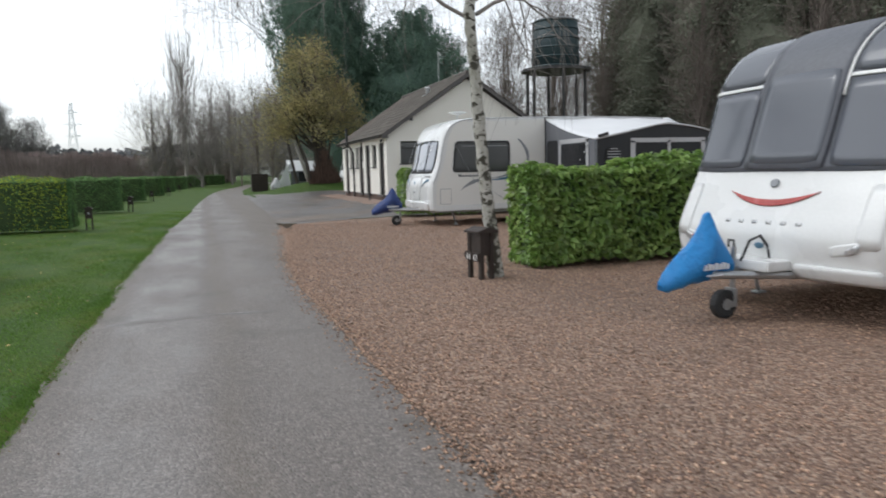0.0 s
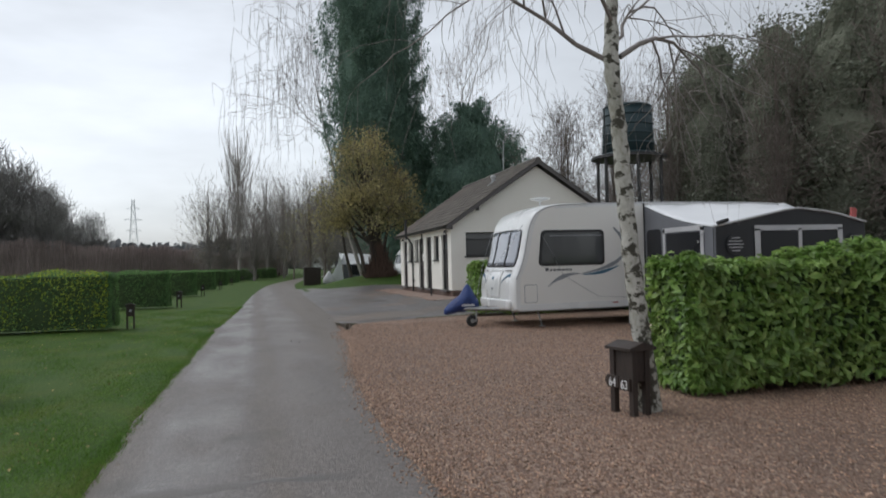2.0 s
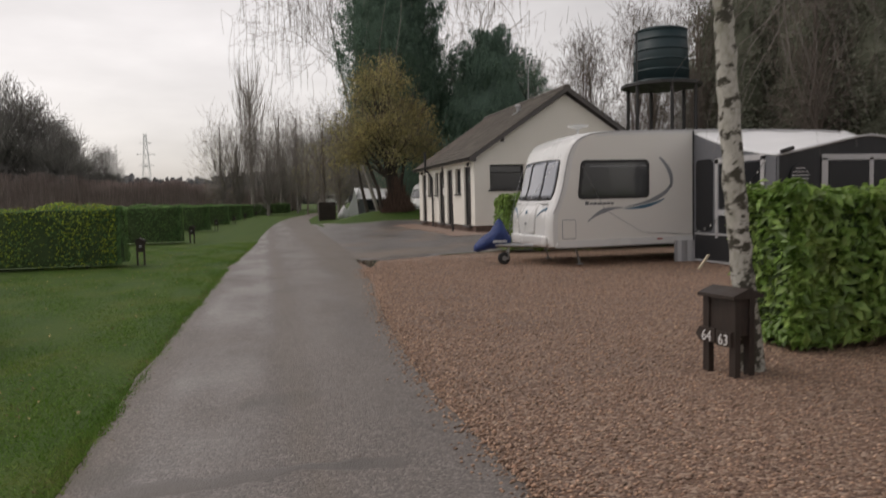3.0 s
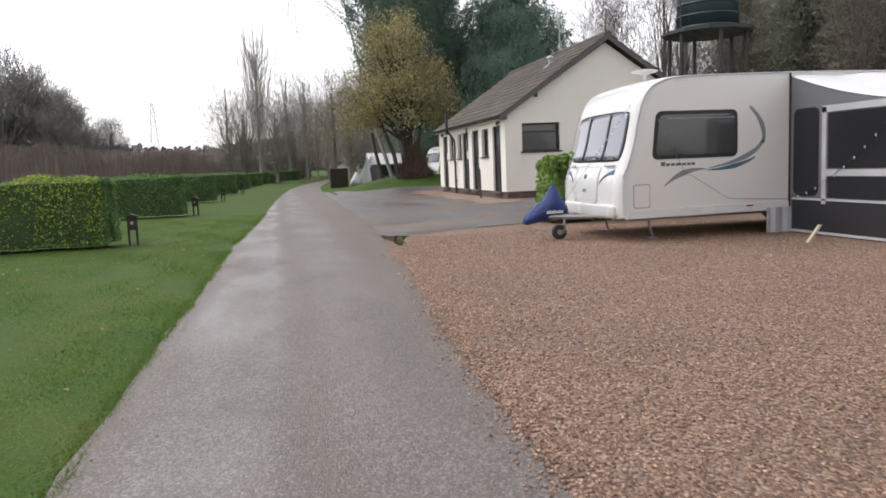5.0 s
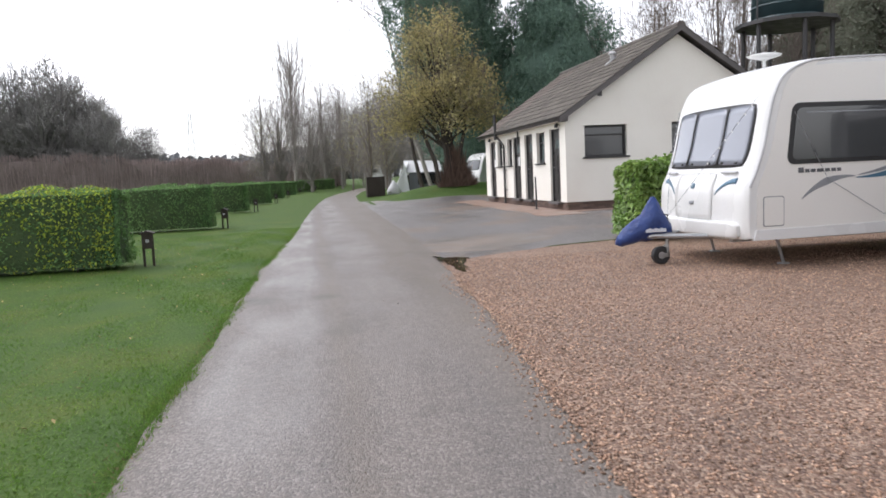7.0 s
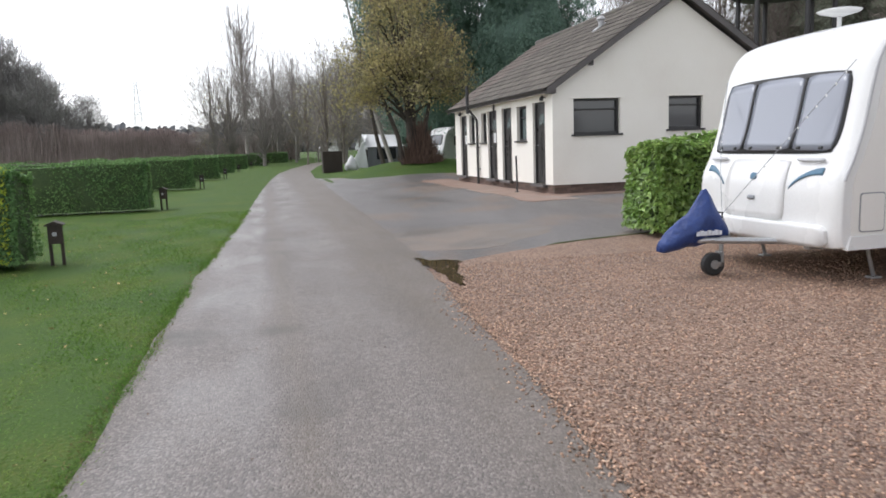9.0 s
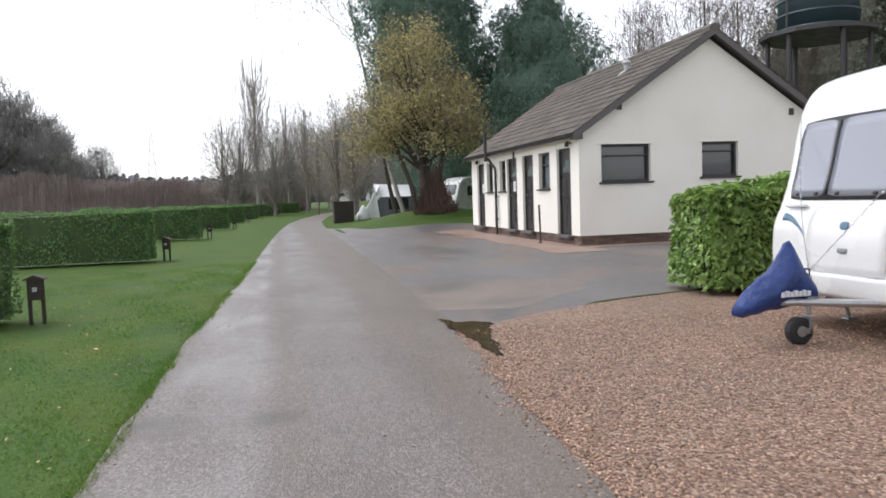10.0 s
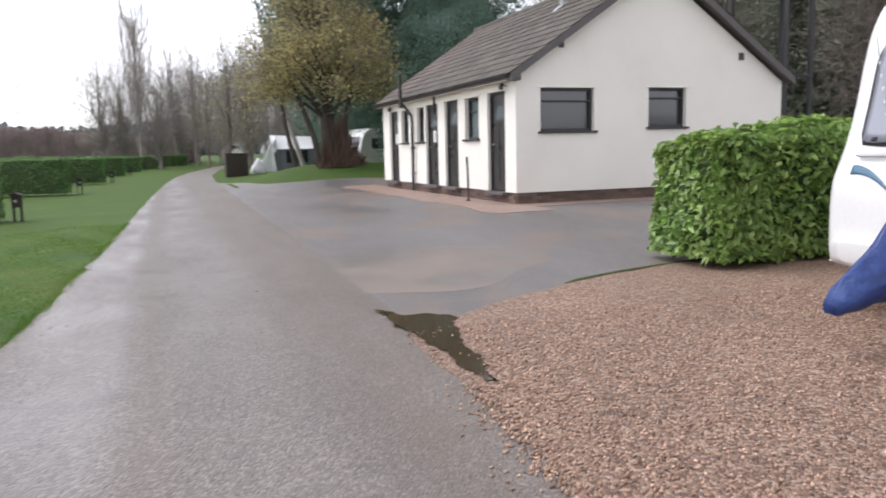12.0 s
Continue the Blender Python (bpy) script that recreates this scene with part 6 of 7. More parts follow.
def clump_tree(name, at, label, seed, shape, z0, z1, clumps, trunk, trunk_r, wood, sticks=0, stick_len=0.7, stick_r=0.02, twig=None, leaf=None, core=None, group="", off=(0, 0), low=0.3, rough=0.10, lobes=(), every=1):
    """A tree whose crown is many clumps: shape(0..1) gives the crown's radius from z0 to z1; limbs run from the trunk to each clump,
    which bears bare sticks, leaves (material, count, size, scatter) or both; core: (material, share) fills the middle."""
    sd = np.random.default_rng(seed)
    tree = thing(name, at, label, "tree", group)
    part("trunk", tube(trunk, [trunk_r * (1 - 0.7 * k / (len(trunk) - 1)) for k in range(len(trunk))], 9), M[wood], tree)
    t = sd.uniform(0, 1, clumps * 4)
    t = t[sd.uniform(0, 1, clumps * 4) * max(shape(v) for v in np.linspace(0, 1, 12)) < np.array([shape(v) for v in t]) + 0.15][:clumps]
    a = sd.uniform(0, 2 * math.pi, len(t))
    r = np.array([shape(v) for v in t]) * sd.uniform(0.18, 1.0, len(t)) ** 0.55 * (1 + rough * np.sin(a * 3 + t * 7) + 0.7 * rough * np.sin(a * 5 - t * 11))
    c = np.stack([off[0] * t + r * np.cos(a), off[1] * t + r * np.sin(a), z0 + (z1 - z0) * t], 1)
    if lobes:
        w = np.array([b[3] * b[3] * b[4] for b in lobes])
        pick = sd.choice(len(lobes), clumps, p=w / w.sum())
        d = sd.normal(0, 1, (clumps, 3))
        d = d / np.linalg.norm(d, axis=1, keepdims=True) * sd.uniform(0.25, 1.0, (clumps, 1)) ** 0.5
        lb = np.array(lobes)[pick]
        c = lb[:, :3] + d * np.stack([lb[:, 3], lb[:, 3], lb[:, 4]], 1)
    ends = np.array(trunk, float)
    segs = []
    for p in c[::every]:
        zz = max(ends[0, 2] + 0.3, p[2] * sd.uniform(low, low + 0.3))
        st = np.array([np.interp(zz, ends[:, 2], ends[:, 0]), np.interp(zz, ends[:, 2], ends[:, 1]), min(zz, ends[-1, 2])])
        m1 = st + (p - st) * 0.4 + np.array([*sd.normal(0, 0.15, 2), 0.12 * (p[2] - st[2])])
        m2 = st + (p - st) * 0.75 + np.array([*sd.normal(0, 0.15, 2), 0.10 * (p[2] - st[2])])
        rr = trunk_r * sd.uniform(0.16, 0.32)
        segs += [(*st, *m1, rr, rr * 0.7), (*m1, *m2, rr * 0.7, rr * 0.45), (*m2, *p, rr * 0.45, max(0.008, rr * 0.2))]
    tagged(linked("branching", seg_mesh("branching", segs, M[wood], 4), tree), kind="stuff")
    if sticks:
        out = c - np.array([0, 0, z0 + 0.25 * (z1 - z0)])
        out = out / np.maximum(1e-6, np.linalg.norm(out, axis=1, keepdims=True))
        b = np.repeat(c, sticks, 0) + sd.normal(0, 1, (len(c) * sticks, 3)) * stick_len * 0.55
        d = np.repeat(out, sticks, 0) * 0.6 + sd.normal(0, 0.55, (len(b), 3)) + np.array([0, 0, 0.35])
        d = d / np.linalg.norm(d, axis=1, keepdims=True)
        e = b + d * stick_len * sd.uniform(0.5, 1.2, (len(b), 1))
        q = np.full((len(b), 1), stick_r)
        tagged(linked("crown", seg_mesh("crown", np.concatenate([b, e, q, q * 0.5], 1), M[twig], 3), tree), kind="stuff")
    if leaf:
        lm, count, size, scatter = leaf
        p = np.repeat(c, count, 0) + sd.normal(0, 1, (len(c) * count, 3)) * np.array([scatter, scatter, scatter * 0.8])
        o = p - np.array([0, 0, z0]) - np.repeat(c, count, 0) * np.array([0.3, 0.3, 1.0])
        o = o / np.maximum(1e-6, np.linalg.norm(o, axis=1, keepdims=True)) + np.array([0, 0, 0.6])
        tagged(linked("leaves", leaf_mesh("leaves", p, o, size, 0.5, M[lm], 0.2, 0.4, 0.55), tree), kind="stuff")
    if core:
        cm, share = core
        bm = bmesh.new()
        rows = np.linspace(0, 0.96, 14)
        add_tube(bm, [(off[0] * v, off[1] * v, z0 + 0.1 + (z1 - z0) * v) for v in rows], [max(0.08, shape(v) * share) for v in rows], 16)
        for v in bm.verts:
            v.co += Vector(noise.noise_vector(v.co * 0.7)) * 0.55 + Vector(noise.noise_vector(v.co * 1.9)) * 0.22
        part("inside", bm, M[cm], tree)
    return tree


def profile(rows):
    f = interp(rows)
    return lambda v: float(f(v))


# ---------------------------------------------------------------- the tree island beyond the block
hz = clump_tree("hazel_tree", (7.05, 45.0, gz(7.05, 45)), "olive-yellow leafy small tree on a grass mound", 5,
                profile([(0, 2.5), (0.12, 3.2), (0.35, 3.15), (0.55, 2.5), (0.75, 1.9), (0.9, 1.2), (1, 0.5)]), 2.3, 8.2, 150,
                [(0.25, 0, -0.1), (0.2, 0, 1.2), (0.05, 0.1, 2.6), (-0.1, 0, 4.2), (-0.25, 0, 6.2)], 0.26, "bark_dark", 22, 0.55, 0.010, "twig_brown", ("hazel", 130, 0.14, 0.36), None, "", low=0.40, every=4,
                lobes=((-0.3, 0, 6.3, 1.7, 2.2), (-1.75, -0.2, 4.3, 1.5, 1.5), (1.35, 0.1, 4.5, 1.75, 1.7), (0.1, -0.8, 4.0, 1.9, 1.7), (2.3, 0.2, 3.5, 0.9, 0.9), (-2.4, 0, 3.2, 0.9, 0.8)))
for x0, way in ((-0.35, -0.9), (0.5, 0.5), (0.1, -0.3)):
    part("stem", tube([(x0, -0.1, -0.1), (x0 + way * 0.25, -0.15, 1.2), (x0 + way * 0.9, -0.2, 2.8), (x0 + way * 1.5, -0.1, 4.2)], [0.13, 0.11, 0.08, 0.04], 8), M["bark_dark"], hz)
und = thing("undergrowth", (7.55, 44.9, gz(7.55, 44.9)), "reddish brown dead growth round the tree's foot", "undergrowth", kind="stuff")
n = 1500
a = rng.uniform(0, 2 * math.pi, n)
r = rng.uniform(0, 1, n) ** 0.8 * 0.95
h = rng.uniform(0.3, 2.4, n) * (1.05 - 0.95 * r)
b0 = np.stack([r * np.cos(a), r * np.sin(a), np.full(n, -0.05)], 1)
b1 = b0 + np.stack([rng.normal(0, 0.16, n), rng.normal(0, 0.16, n), h], 1)
tagged(linked("stalks", seg_mesh("stalks", np.concatenate([b0, b1, np.full((n, 1), 0.03), np.full((n, 1), 0.008)], 1), M["litter"], 3), und), kind="stuff")

conifer((8.9, 54.0, gz(8.9, 54)), 33.0, 3.30, 4.2, 110000, 0.21, 3, "tall dense dark green cypress", "cypress_tree")
conifer((15.6, 53.0, 0.1), 12.4, 4.2, 1.0, 48000, 0.22, 9, "broad dark green conifer behind the block", "cypress_tree", 0.32)
conifer((13.8, 67.0, 0.1), 15.2, 4.0, 1.0, 32000, 0.24, 19, "broad dark green conifer behind the block", "cypress_tree", 0.3)
bare_tree("weeping_birch", (8.7, 59.5, gz(8.7, 59.5)), 22.0, "tall bare birch with drooping pale twigs", 12, 0.66, 5, 3, 0.04, 0.04, 0.15, "twig", 0.36, 2.2, (-0.29, 0.0), thin=0.013, bark="twig_pale")
bare_tree("weeping_birch", (14.5, 62.0, 0.1), 20.0, "tall bare birch with drooping pale twigs", 13, 0.5, 4, 3, 0.05, 0.06, 0.2, "twig_pale", 0.35, 1.4, thin=0.012, bark="twig_pale")
bare_tree("bare_tree", (6.3, 48.4, gz(6.3, 48.4)), 7.0, "slim leafless young tree on the mound", 31, 0.5, 4, 3, 0.0, 0.04, 0.12, "twig", 0.3, 0, (-0.2, 0))
for k, (x, y, H) in enumerate(((5.6, 74.0, 9.6), (7.6, 80.0, 9.0), (4.9, 90.0, 8.5))):
    clump_tree("young_willow", (x, y, gz(x, y)), "thin young tree with a few olive-yellow leaves", 60 + k, profile([(0, 0.9), (0.3, 1.9), (0.7, 1.5), (1, 0.4)]), H * 0.25, H, 42,
               [(0, 0, -0.1), (0.1, 0, H * 0.3), (0.0, 0, H * 0.6), (0.1, 0, H * 0.9)], 0.10, "twig_brown", 16, 1.0, 0.014, "twig", ("hazel", 14, 0.15, 0.5), None, "young willows")

# ---------------------------------------------------------------- bare trees along the far side
t1 = clump_tree("bare_tree", (-3.4, 106, gz(-3.4, 106)), "leafless spreading tree at the field edge", 21, profile([(0, 1.8), (0.3, 4.2), (0.65, 4.0), (1, 1.2)]), 2.0, 11.5, 85,
                [(0, 0, -0.2), (0.1, 0, 2.5), (-0.1, 0.1, 6), (0.1, 0, 9.5)], 0.24, "twig", 13, 1.5, 0.016, "twig", None, None, "far bare trees", low=0.2)
t2 = clump_tree("bare_tree", (4.5, 108, gz(4.5, 108)), "leafless upright tree at the field edge", 22, profile([(0, 0.8), (0.3, 2.4), (0.7, 2.2), (1, 0.5)]), 2.5, 14.0, 75,
                [(0, 0, -0.2), (0.1, 0, 4), (0, 0.1, 8), (0.1, 0, 13)], 0.18, "twig", 12, 1.5, 0.015, "twig_pale", None, None, "far bare trees", low=0.35)
t3 = clump_tree("bare_tree", (9.0, 96, gz(9, 96)), "leafless tree with many thin stems", 23, profile([(0, 0.9), (0.3, 2.6), (0.7, 2.2), (1, 0.6)]), 1.5, 11.5, 70,
                [(0, 0, -0.2), (-0.1, 0, 3), (0.1, 0.1, 6.5), (0, 0, 10)], 0.14, "twig", 11, 1.4, 0.015, "twig_pale", ("hazel", 5, 0.16, 0.6), None, "far bare trees", low=0.2)
pop = thing("poplar_tree", (-1.6, 112, gz(-1.6, 112)), "tall narrow leafless poplar", "tree")
sd = np.random.default_rng(24)
part("trunk", tube([(0, 0, -0.2), (0.1, 0, 5), (0.0, 0.1, 11), (0.1, 0, 17), (0, 0, 22)], [0.26, 0.2, 0.15, 0.09, 0.03], 8), M["twig_pale"], pop)
segs = []
for k in range(110):
    z = 1.5 + 15.0 * (k / 110) ** 0.8
    a = k * 2.4
    L = sd.uniform(4.5, 8.0) * (1 - 0.35 * z / 22)
    p0 = np.array([0.05, 0, z])
    out = np.array([math.cos(a), math.sin(a), 0]) * sd.uniform(0.4, 1.0) * (1.1 + 1.7 * min(z / 12, 1.0) - 0.9 * max(0, z / 22 - 0.6))
    p1 = p0 + out * 0.75 + np.array([0, 0, L * 0.4])
    p2 = p0 + out * 1.1 + np.array([*sd.normal(0, 0.1, 2), L])
    segs += [(*p0, *p1, 0.05, 0.035), (*p1, *p2, 0.035, 0.014)]
    for q in range(10):
        b_ = p1 + (p2 - p1) * sd.uniform(0, 1) if q % 2 else p0 + (p1 - p0) * sd.uniform(0.2, 1)
        segs.append((*b_, *(b_ + np.array([*sd.normal(0, 0.28, 2), sd.uniform(0.8, 1.9)])), 0.017, 0.009))
tagged(linked("crown", seg_mesh("crown", segs, M["twig_pale"], 3), pop), kind="stuff")
spots = [(0.5, 100), (2.5, 118), (7.0, 104), (11, 110), (13, 98), (8.5, 90), (15, 90), (17, 104), (12.5, 84), (3.0, 120), (20, 86), (14.5, 78), (19, 76), (23, 92), (18, 66), (8.5, 118), (12, 90), (5.5, 122), (9.5, 126), (14, 118), (1.5, 128), (10, 100), (16, 112), (-5.2, 104)]
for k, (x, y) in enumerate(spots):
    s = (0.9, 1.1, 0.75, 1.0, 0.85, 1.15)[k % 6]
    src = (t1, t2, t3)[k % 3]
    c = copy_thing(src, pose(x, y, gz(x, y), 0, 0, k * 67))
    c.scale = (s, s, s)
# rounded leafless wood on the far left, behind the thicket
round_crown = profile([(0, 2.0), (0.25, 3.9), (0.55, 4.1), (0.8, 3.0), (1, 1.0)])
w1 = clump_tree("bare_tree", (-41.5, 135, gz(-41, 135)), "broad rounded leafless tree in the field wood", 71, round_crown, 2.6, 16.0, 95, [(0, 0, -0.2), (0.1, 0, 3), (0.0, 0.1, 8), (0.2, 0, 13)], 0.40, "hedge_row", 34, 1.5, 0.034, "hedge_row", None, None, "field wood")
w2 = clump_tree("bare_tree", (-50, 137, gz(-50, 137)), "broad rounded leafless tree in the field wood", 72, round_crown, 2.2, 13.0, 95, [(0, 0, -0.2), (-0.1, 0, 3), (0.1, 0.1, 7), (0, 0, 11)], 0.36, "hedge_row", 34, 1.4, 0.034, "hedge_row", None, None, "field wood")
for k, (x, H) in enumerate(((-82, 13), (-75, 14), (-68, 13), (-62, 14), (-56, 14), (-46, 15.4), (-37, 14.8), (-33.2, 12.4), (-30, 10.6), (-25.8, 8.8), (-44, 12.5), (-54, 11), (-35, 10), (-28, 7.0), (-39.5, 16))):
    own = 16.0 if k % 2 else 13.0
    c = copy_thing((w2, w1)[k % 2], pose(x, 134 + 5 * math.sin(k * 2.2), gz(x, 134), 0, 0, k * 83))
    c.scale = (1.25 * H / own, 1.25 * H / own, 1.2 * H / own)

# long brown thicket behind the lawn
th = thing("thicket", (0, 126, gz(0, 126)), "long reddish brown leafless thicket behind the lawn", "thicket", kind="stuff")
n = 34000
x = 5.5 - 135 * rng.uniform(0, 1, n) ** 1.5
h = (np.interp(x, [-130, -40, -22, -12, -6, 5.5], [6.6, 6.6, 5.4, 4.6, 4.2, 3.8]) + 0.3 * np.sin(x * 0.35) + 0.2 * np.sin(x * 1.3)) * rng.uniform(0.55, 1.05, n)
y = rng.uniform(-1.6, 1.6, n)
b0 = np.stack([x, y, h * rng.uniform(0, 0.75, n)], 1)
b1 = np.stack([x + rng.normal(0, 0.34, n), y + rng.normal(0, 0.2, n), h], 1)
tagged(linked("twigs", seg_mesh("twigs", np.concatenate([b0, b1, np.full((n, 1), 0.045), np.full((n, 1), 0.02)], 1), M["thicket"], 3), th), kind="stuff")
part("inside", prism([(-130, -0.2), (5.2, -0.2), (5.2, 3.0), (-6, 3.4), (-12, 3.8), (-22, 4.5), (-40, 5.6), (-130, 5.6)], -1.2, 1.2), M["thicket"], th)

# far wooded rise
fw_ = thing("far_woodland", (0, 430, 0), "low wooded rise on the horizon, haze in its grey colour", "woodland", kind="stuff")
n = 15000
x = rng.uniform(-420, 420, n)
top = 18.5 + 1.6 * np.sin(x * 0.021) + 1.2 * np.sin(x * 0.067 + 1)
p = np.stack([x, rng.uniform(-20, 20, n), top * np.sqrt(rng.uniform(0, 1, n)) * rng.uniform(0.8, 1.05, n)], 1)
tagged(linked("tree_tops", leaf_mesh("tree_tops", p, np.tile(np.array([[0, -1.0, 0.4]]), (n, 1)), 4.2, 0.6, M["far_wood"], 0.2, 0, 0.4), fw_), kind="stuff")
part("wooded_bank", prism([(-430, -2), (430, -2), (430, 15.5), (-430, 15.5)], 8, 14), M["far_wood"], fw_)

# ---------------------------------------------------------------- dark pine wood behind the pitches
pine_crown = profile([(0, 1.5), (0.15, 2.6), (0.45, 3.0), (0.7, 2.5), (0.9, 1.4), (1, 0.4)])


def pine(at, seed):
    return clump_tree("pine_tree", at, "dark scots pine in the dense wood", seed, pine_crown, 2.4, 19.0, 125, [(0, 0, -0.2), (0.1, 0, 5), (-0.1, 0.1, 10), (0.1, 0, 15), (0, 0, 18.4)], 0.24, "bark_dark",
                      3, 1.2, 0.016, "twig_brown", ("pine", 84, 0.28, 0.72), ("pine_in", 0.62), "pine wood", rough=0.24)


pA, pB = pine((30.5, 46.5, 0.2), 51), pine((34.5, 51.0, 0.2), 52)
for o_, s_ in ((pA, 0.74), (pB, 0.92)):
    o_.scale = (s_ * 1.3, s_ * 1.3, s_)
k = 0
for row in range(4):
    for col in range(9):
        if row == 0 and col == 0:
            continue
        x = 30.5 + col * 2.6 + row * 3.6 + 0.8 * math.sin(row * 5 + col * 2.7)
        y = 46.5 - col * 3.4 + row * 5.0 + 0.9 * math.sin(col * 1.9 + row)
        s = 0.80 + 0.055 * min(col, 4) + 0.05 * row + 0.06 * math.sin(k * 2.3) - (0.06 if row == 0 else 0)
        c = copy_thing((pA, pB)[k % 2], pose(x, y, 0.2, 0, 0, k * 77))
        c.scale = (1.3 * s, 1.3 * s, s)
        k += 1
b1_ = clump_tree("bare_tree", (27.8, 47.0, 0.2), "slender brown leafless tree at the wood's edge", 81, profile([(0, 0.9), (0.3, 2.0), (0.7, 1.7), (1, 0.4)]), 3.0, 14.5, 60, [(0, 0, -0.1), (0.15, 0, 4), (0, 0.1, 8), (0.1, 0, 13)], 0.15, "twig_brown", 26, 1.2, 0.016, "twig_brown", None, None, "wood edge trees")
for k, (x, y, s) in enumerate(((30.8, 40.0, 1.0), (34.8, 34.4, 1.1), (26.5, 50.0, 0.9), (24.0, 55.0, 0.85), (21.5, 60.0, 0.8), (26.5, 62.0, 1.0), (19.5, 66.0, 0.9), (23.0, 68.0, 0.95), (29.5, 58.0, 1.1))):
    c = copy_thing(b1_, pose(x, y, 0.2, 0, 0, k * 61))
    c.scale = (s * 1.05, s * 1.05, s)
for k, (x, y, s) in enumerate(((18.5, 60, 0.75), (22, 64, 0.8), (20, 72, 0.9), (25, 72, 0.95), (16.5, 70, 0.8))):
    c = copy_thing((t2, t3, t1)[k % 3], pose(x, y, 0.2, 0, 0, k * 40))
    c.scale = (s, s, s)
und2 = thing("undergrowth", (40, 50, 0.2), "dense dark bushes under the pine wood", "undergrowth", kind="stuff")
n = 26000
u = rng.uniform(0, 1, n)
x = -22 + 36 * u
base_y = 10 - 44 * u
hh = 4.2 + 1.0 * np.sin(x * 0.5) + 0.6 * np.sin(x * 1.7)
p = np.stack([x, base_y + rng.normal(0, 1.0, n), hh * rng.uniform(0, 1, n) ** 0.7], 1)
tagged(linked("leaves", leaf_mesh("leaves", p, np.tile(np.array([[-0.5, -0.9, 0.6]]), (n, 1)), 0.36, 0.5, M["pine"], 0.2, 0, 0.7), und2), kind="stuff")

# ---------------------------------------------------------------- far things: pylon, bins, tents, caravans
py = thing("pylon", (-73, 505, 1), "grey lattice electricity pylon far over the fields", "pylon")
legs = []
H = 47.0
wid = lambda z: 3.2 * (1 - z / H) ** 1.2 + 0.7
for sx in (-1, 1):
    for sy in (-1, 1):
        for z0, z1 in zip(np.linspace(0, H, 9), np.linspace(0, H, 9)[1:]):
            legs.append((sx * wid(z0), sy * wid(z0), z0, sx * wid(z1), sy * wid(z1), z1, 0.14, 0.14))
for z0, z1 in zip(np.linspace(0, H, 9), np.linspace(0, H, 9)[1:]):
    for sx in (-1, 1):
        for sy in (-1, 1):
            legs.append((sx * wid(z0), sy * wid(z0), z0, -sx * wid(z1), sy * wid(z1), z1, 0.07, 0.07))
linked("lattice", seg_mesh("lattice", legs, M["pylon"], 4), py)
for z, L in ((27, 4.6), (34, 5.6), (41, 4.0)):
    for s in (-1, 1):
        linked("cross_arm", seg_mesh("cross_arm", [(0, 0, z + 1.4, s * L, 0, z, 0.14, 0.08), (0, 0, z - 0.2, s * L, 0, z, 0.14, 0.08)], M["pylon"], 4), py)

bin_ = thing("refuse_store", (4.75, 60.0, gz(4.75, 60)), "dark brown timber-clad refuse bin enclosure on the grass", "bin")
for k in range(9):
    part("slat", box((-0.62 + k * 0.138, -0.60, 0), (-0.62 + k * 0.138 + 0.125, -0.57, 1.36), 0.004), M["wood_dark"], bin_)
    part("slat", box((-0.62, -0.57 + k * 0.13, 0), (-0.59, -0.57 + k * 0.13 + 0.118, 1.36), 0.004), M["wood_dark"], bin_)
part("back", box((-0.59, 0.57, 0), (0.62, 0.60, 1.36)), M["wood_dark"], bin_)
part("side", box((0.59, -0.57, 0), (0.62, 0.57, 1.36)), M["wood_dark"], bin_)
part("contents", box((-0.5, -0.5, 0), (0.5, 0.5, 1.15), 0.03), M["black_trim"], bin_, "black wheeled bin")
sack = thing("white_sack", (6.1, 60.8, gz(6.1, 60.8)), "slumped white plastic sack on the grass", "sack")
b = bmesh.new()
bmesh.ops.create_icosphere(b, subdivisions=3, radius=0.42)
for v in b.verts:
    v.co = Vector((v.co.x * (1.1 - 1.5 * max(0, v.co.z)), v.co.y * (1 - 1.3 * max(0, v.co.z)), max(-0.02, v.co.z * 1.7 + 0.22))) + Vector(noise.noise_vector(v.co * 4)) * 0.07
part("bag", b, M["aw_white"], sack, "", True)
tent = thing("awning_tent", (7.9, 66.0, gz(7.9, 66)), "white and grey ridge awning beside the trees", "tent")
part("white_end", cloth_grid(np.linspace(0, 1, 6), np.linspace(0, 1, 6), lambda u, v: (-1.45 + 1.3 * v ** 0.7 + 0.05 * math.sin(u * 9), -1.35 + 2.4 * u * (1 - 0.45 * v), 2.3 * v)), M["aw_white"], tent, "slack white end cloth")
part("white_flap", cloth_grid(np.linspace(0, 1, 5), np.linspace(0, 1, 5), lambda u, v: (-1.45 + 1.3 * u * (1 - 0.2 * v) + 1.1 * v * (1 - u), -1.36 - 0.02 * math.sin(u * 7), 2.1 * v)), M["aw_white"], tent, "white front flap")
part("grey_side", cloth_grid(np.linspace(0, 1, 8), np.linspace(0, 1, 4), lambda u, v: (-0.15 + 2.5 * u, -1.32 + 0.03 * math.sin(u * 12), 1.5 * v)), M["aw_grey"], tent)
part("roof_cloth", cloth_grid(np.linspace(0, 1, 8), np.linspace(0, 1, 5), lambda u, v: (-0.35 + 2.8 * u, -1.42 + 1.5 * v, 1.46 + 0.95 * v - 0.06 * math.sin(math.pi * v) - 0.12 * v * u)), M["aw_white"], tent, "white roof cloth")
part("rear_roof", cloth_grid(np.linspace(0, 1, 8), np.linspace(0, 1, 5), lambda u, v: (-0.35 + 2.8 * u, 0.08 + 1.3 * v, 2.41 - 0.95 * v - 0.12 * (1 - v) * u)), M["aw_white"], tent)
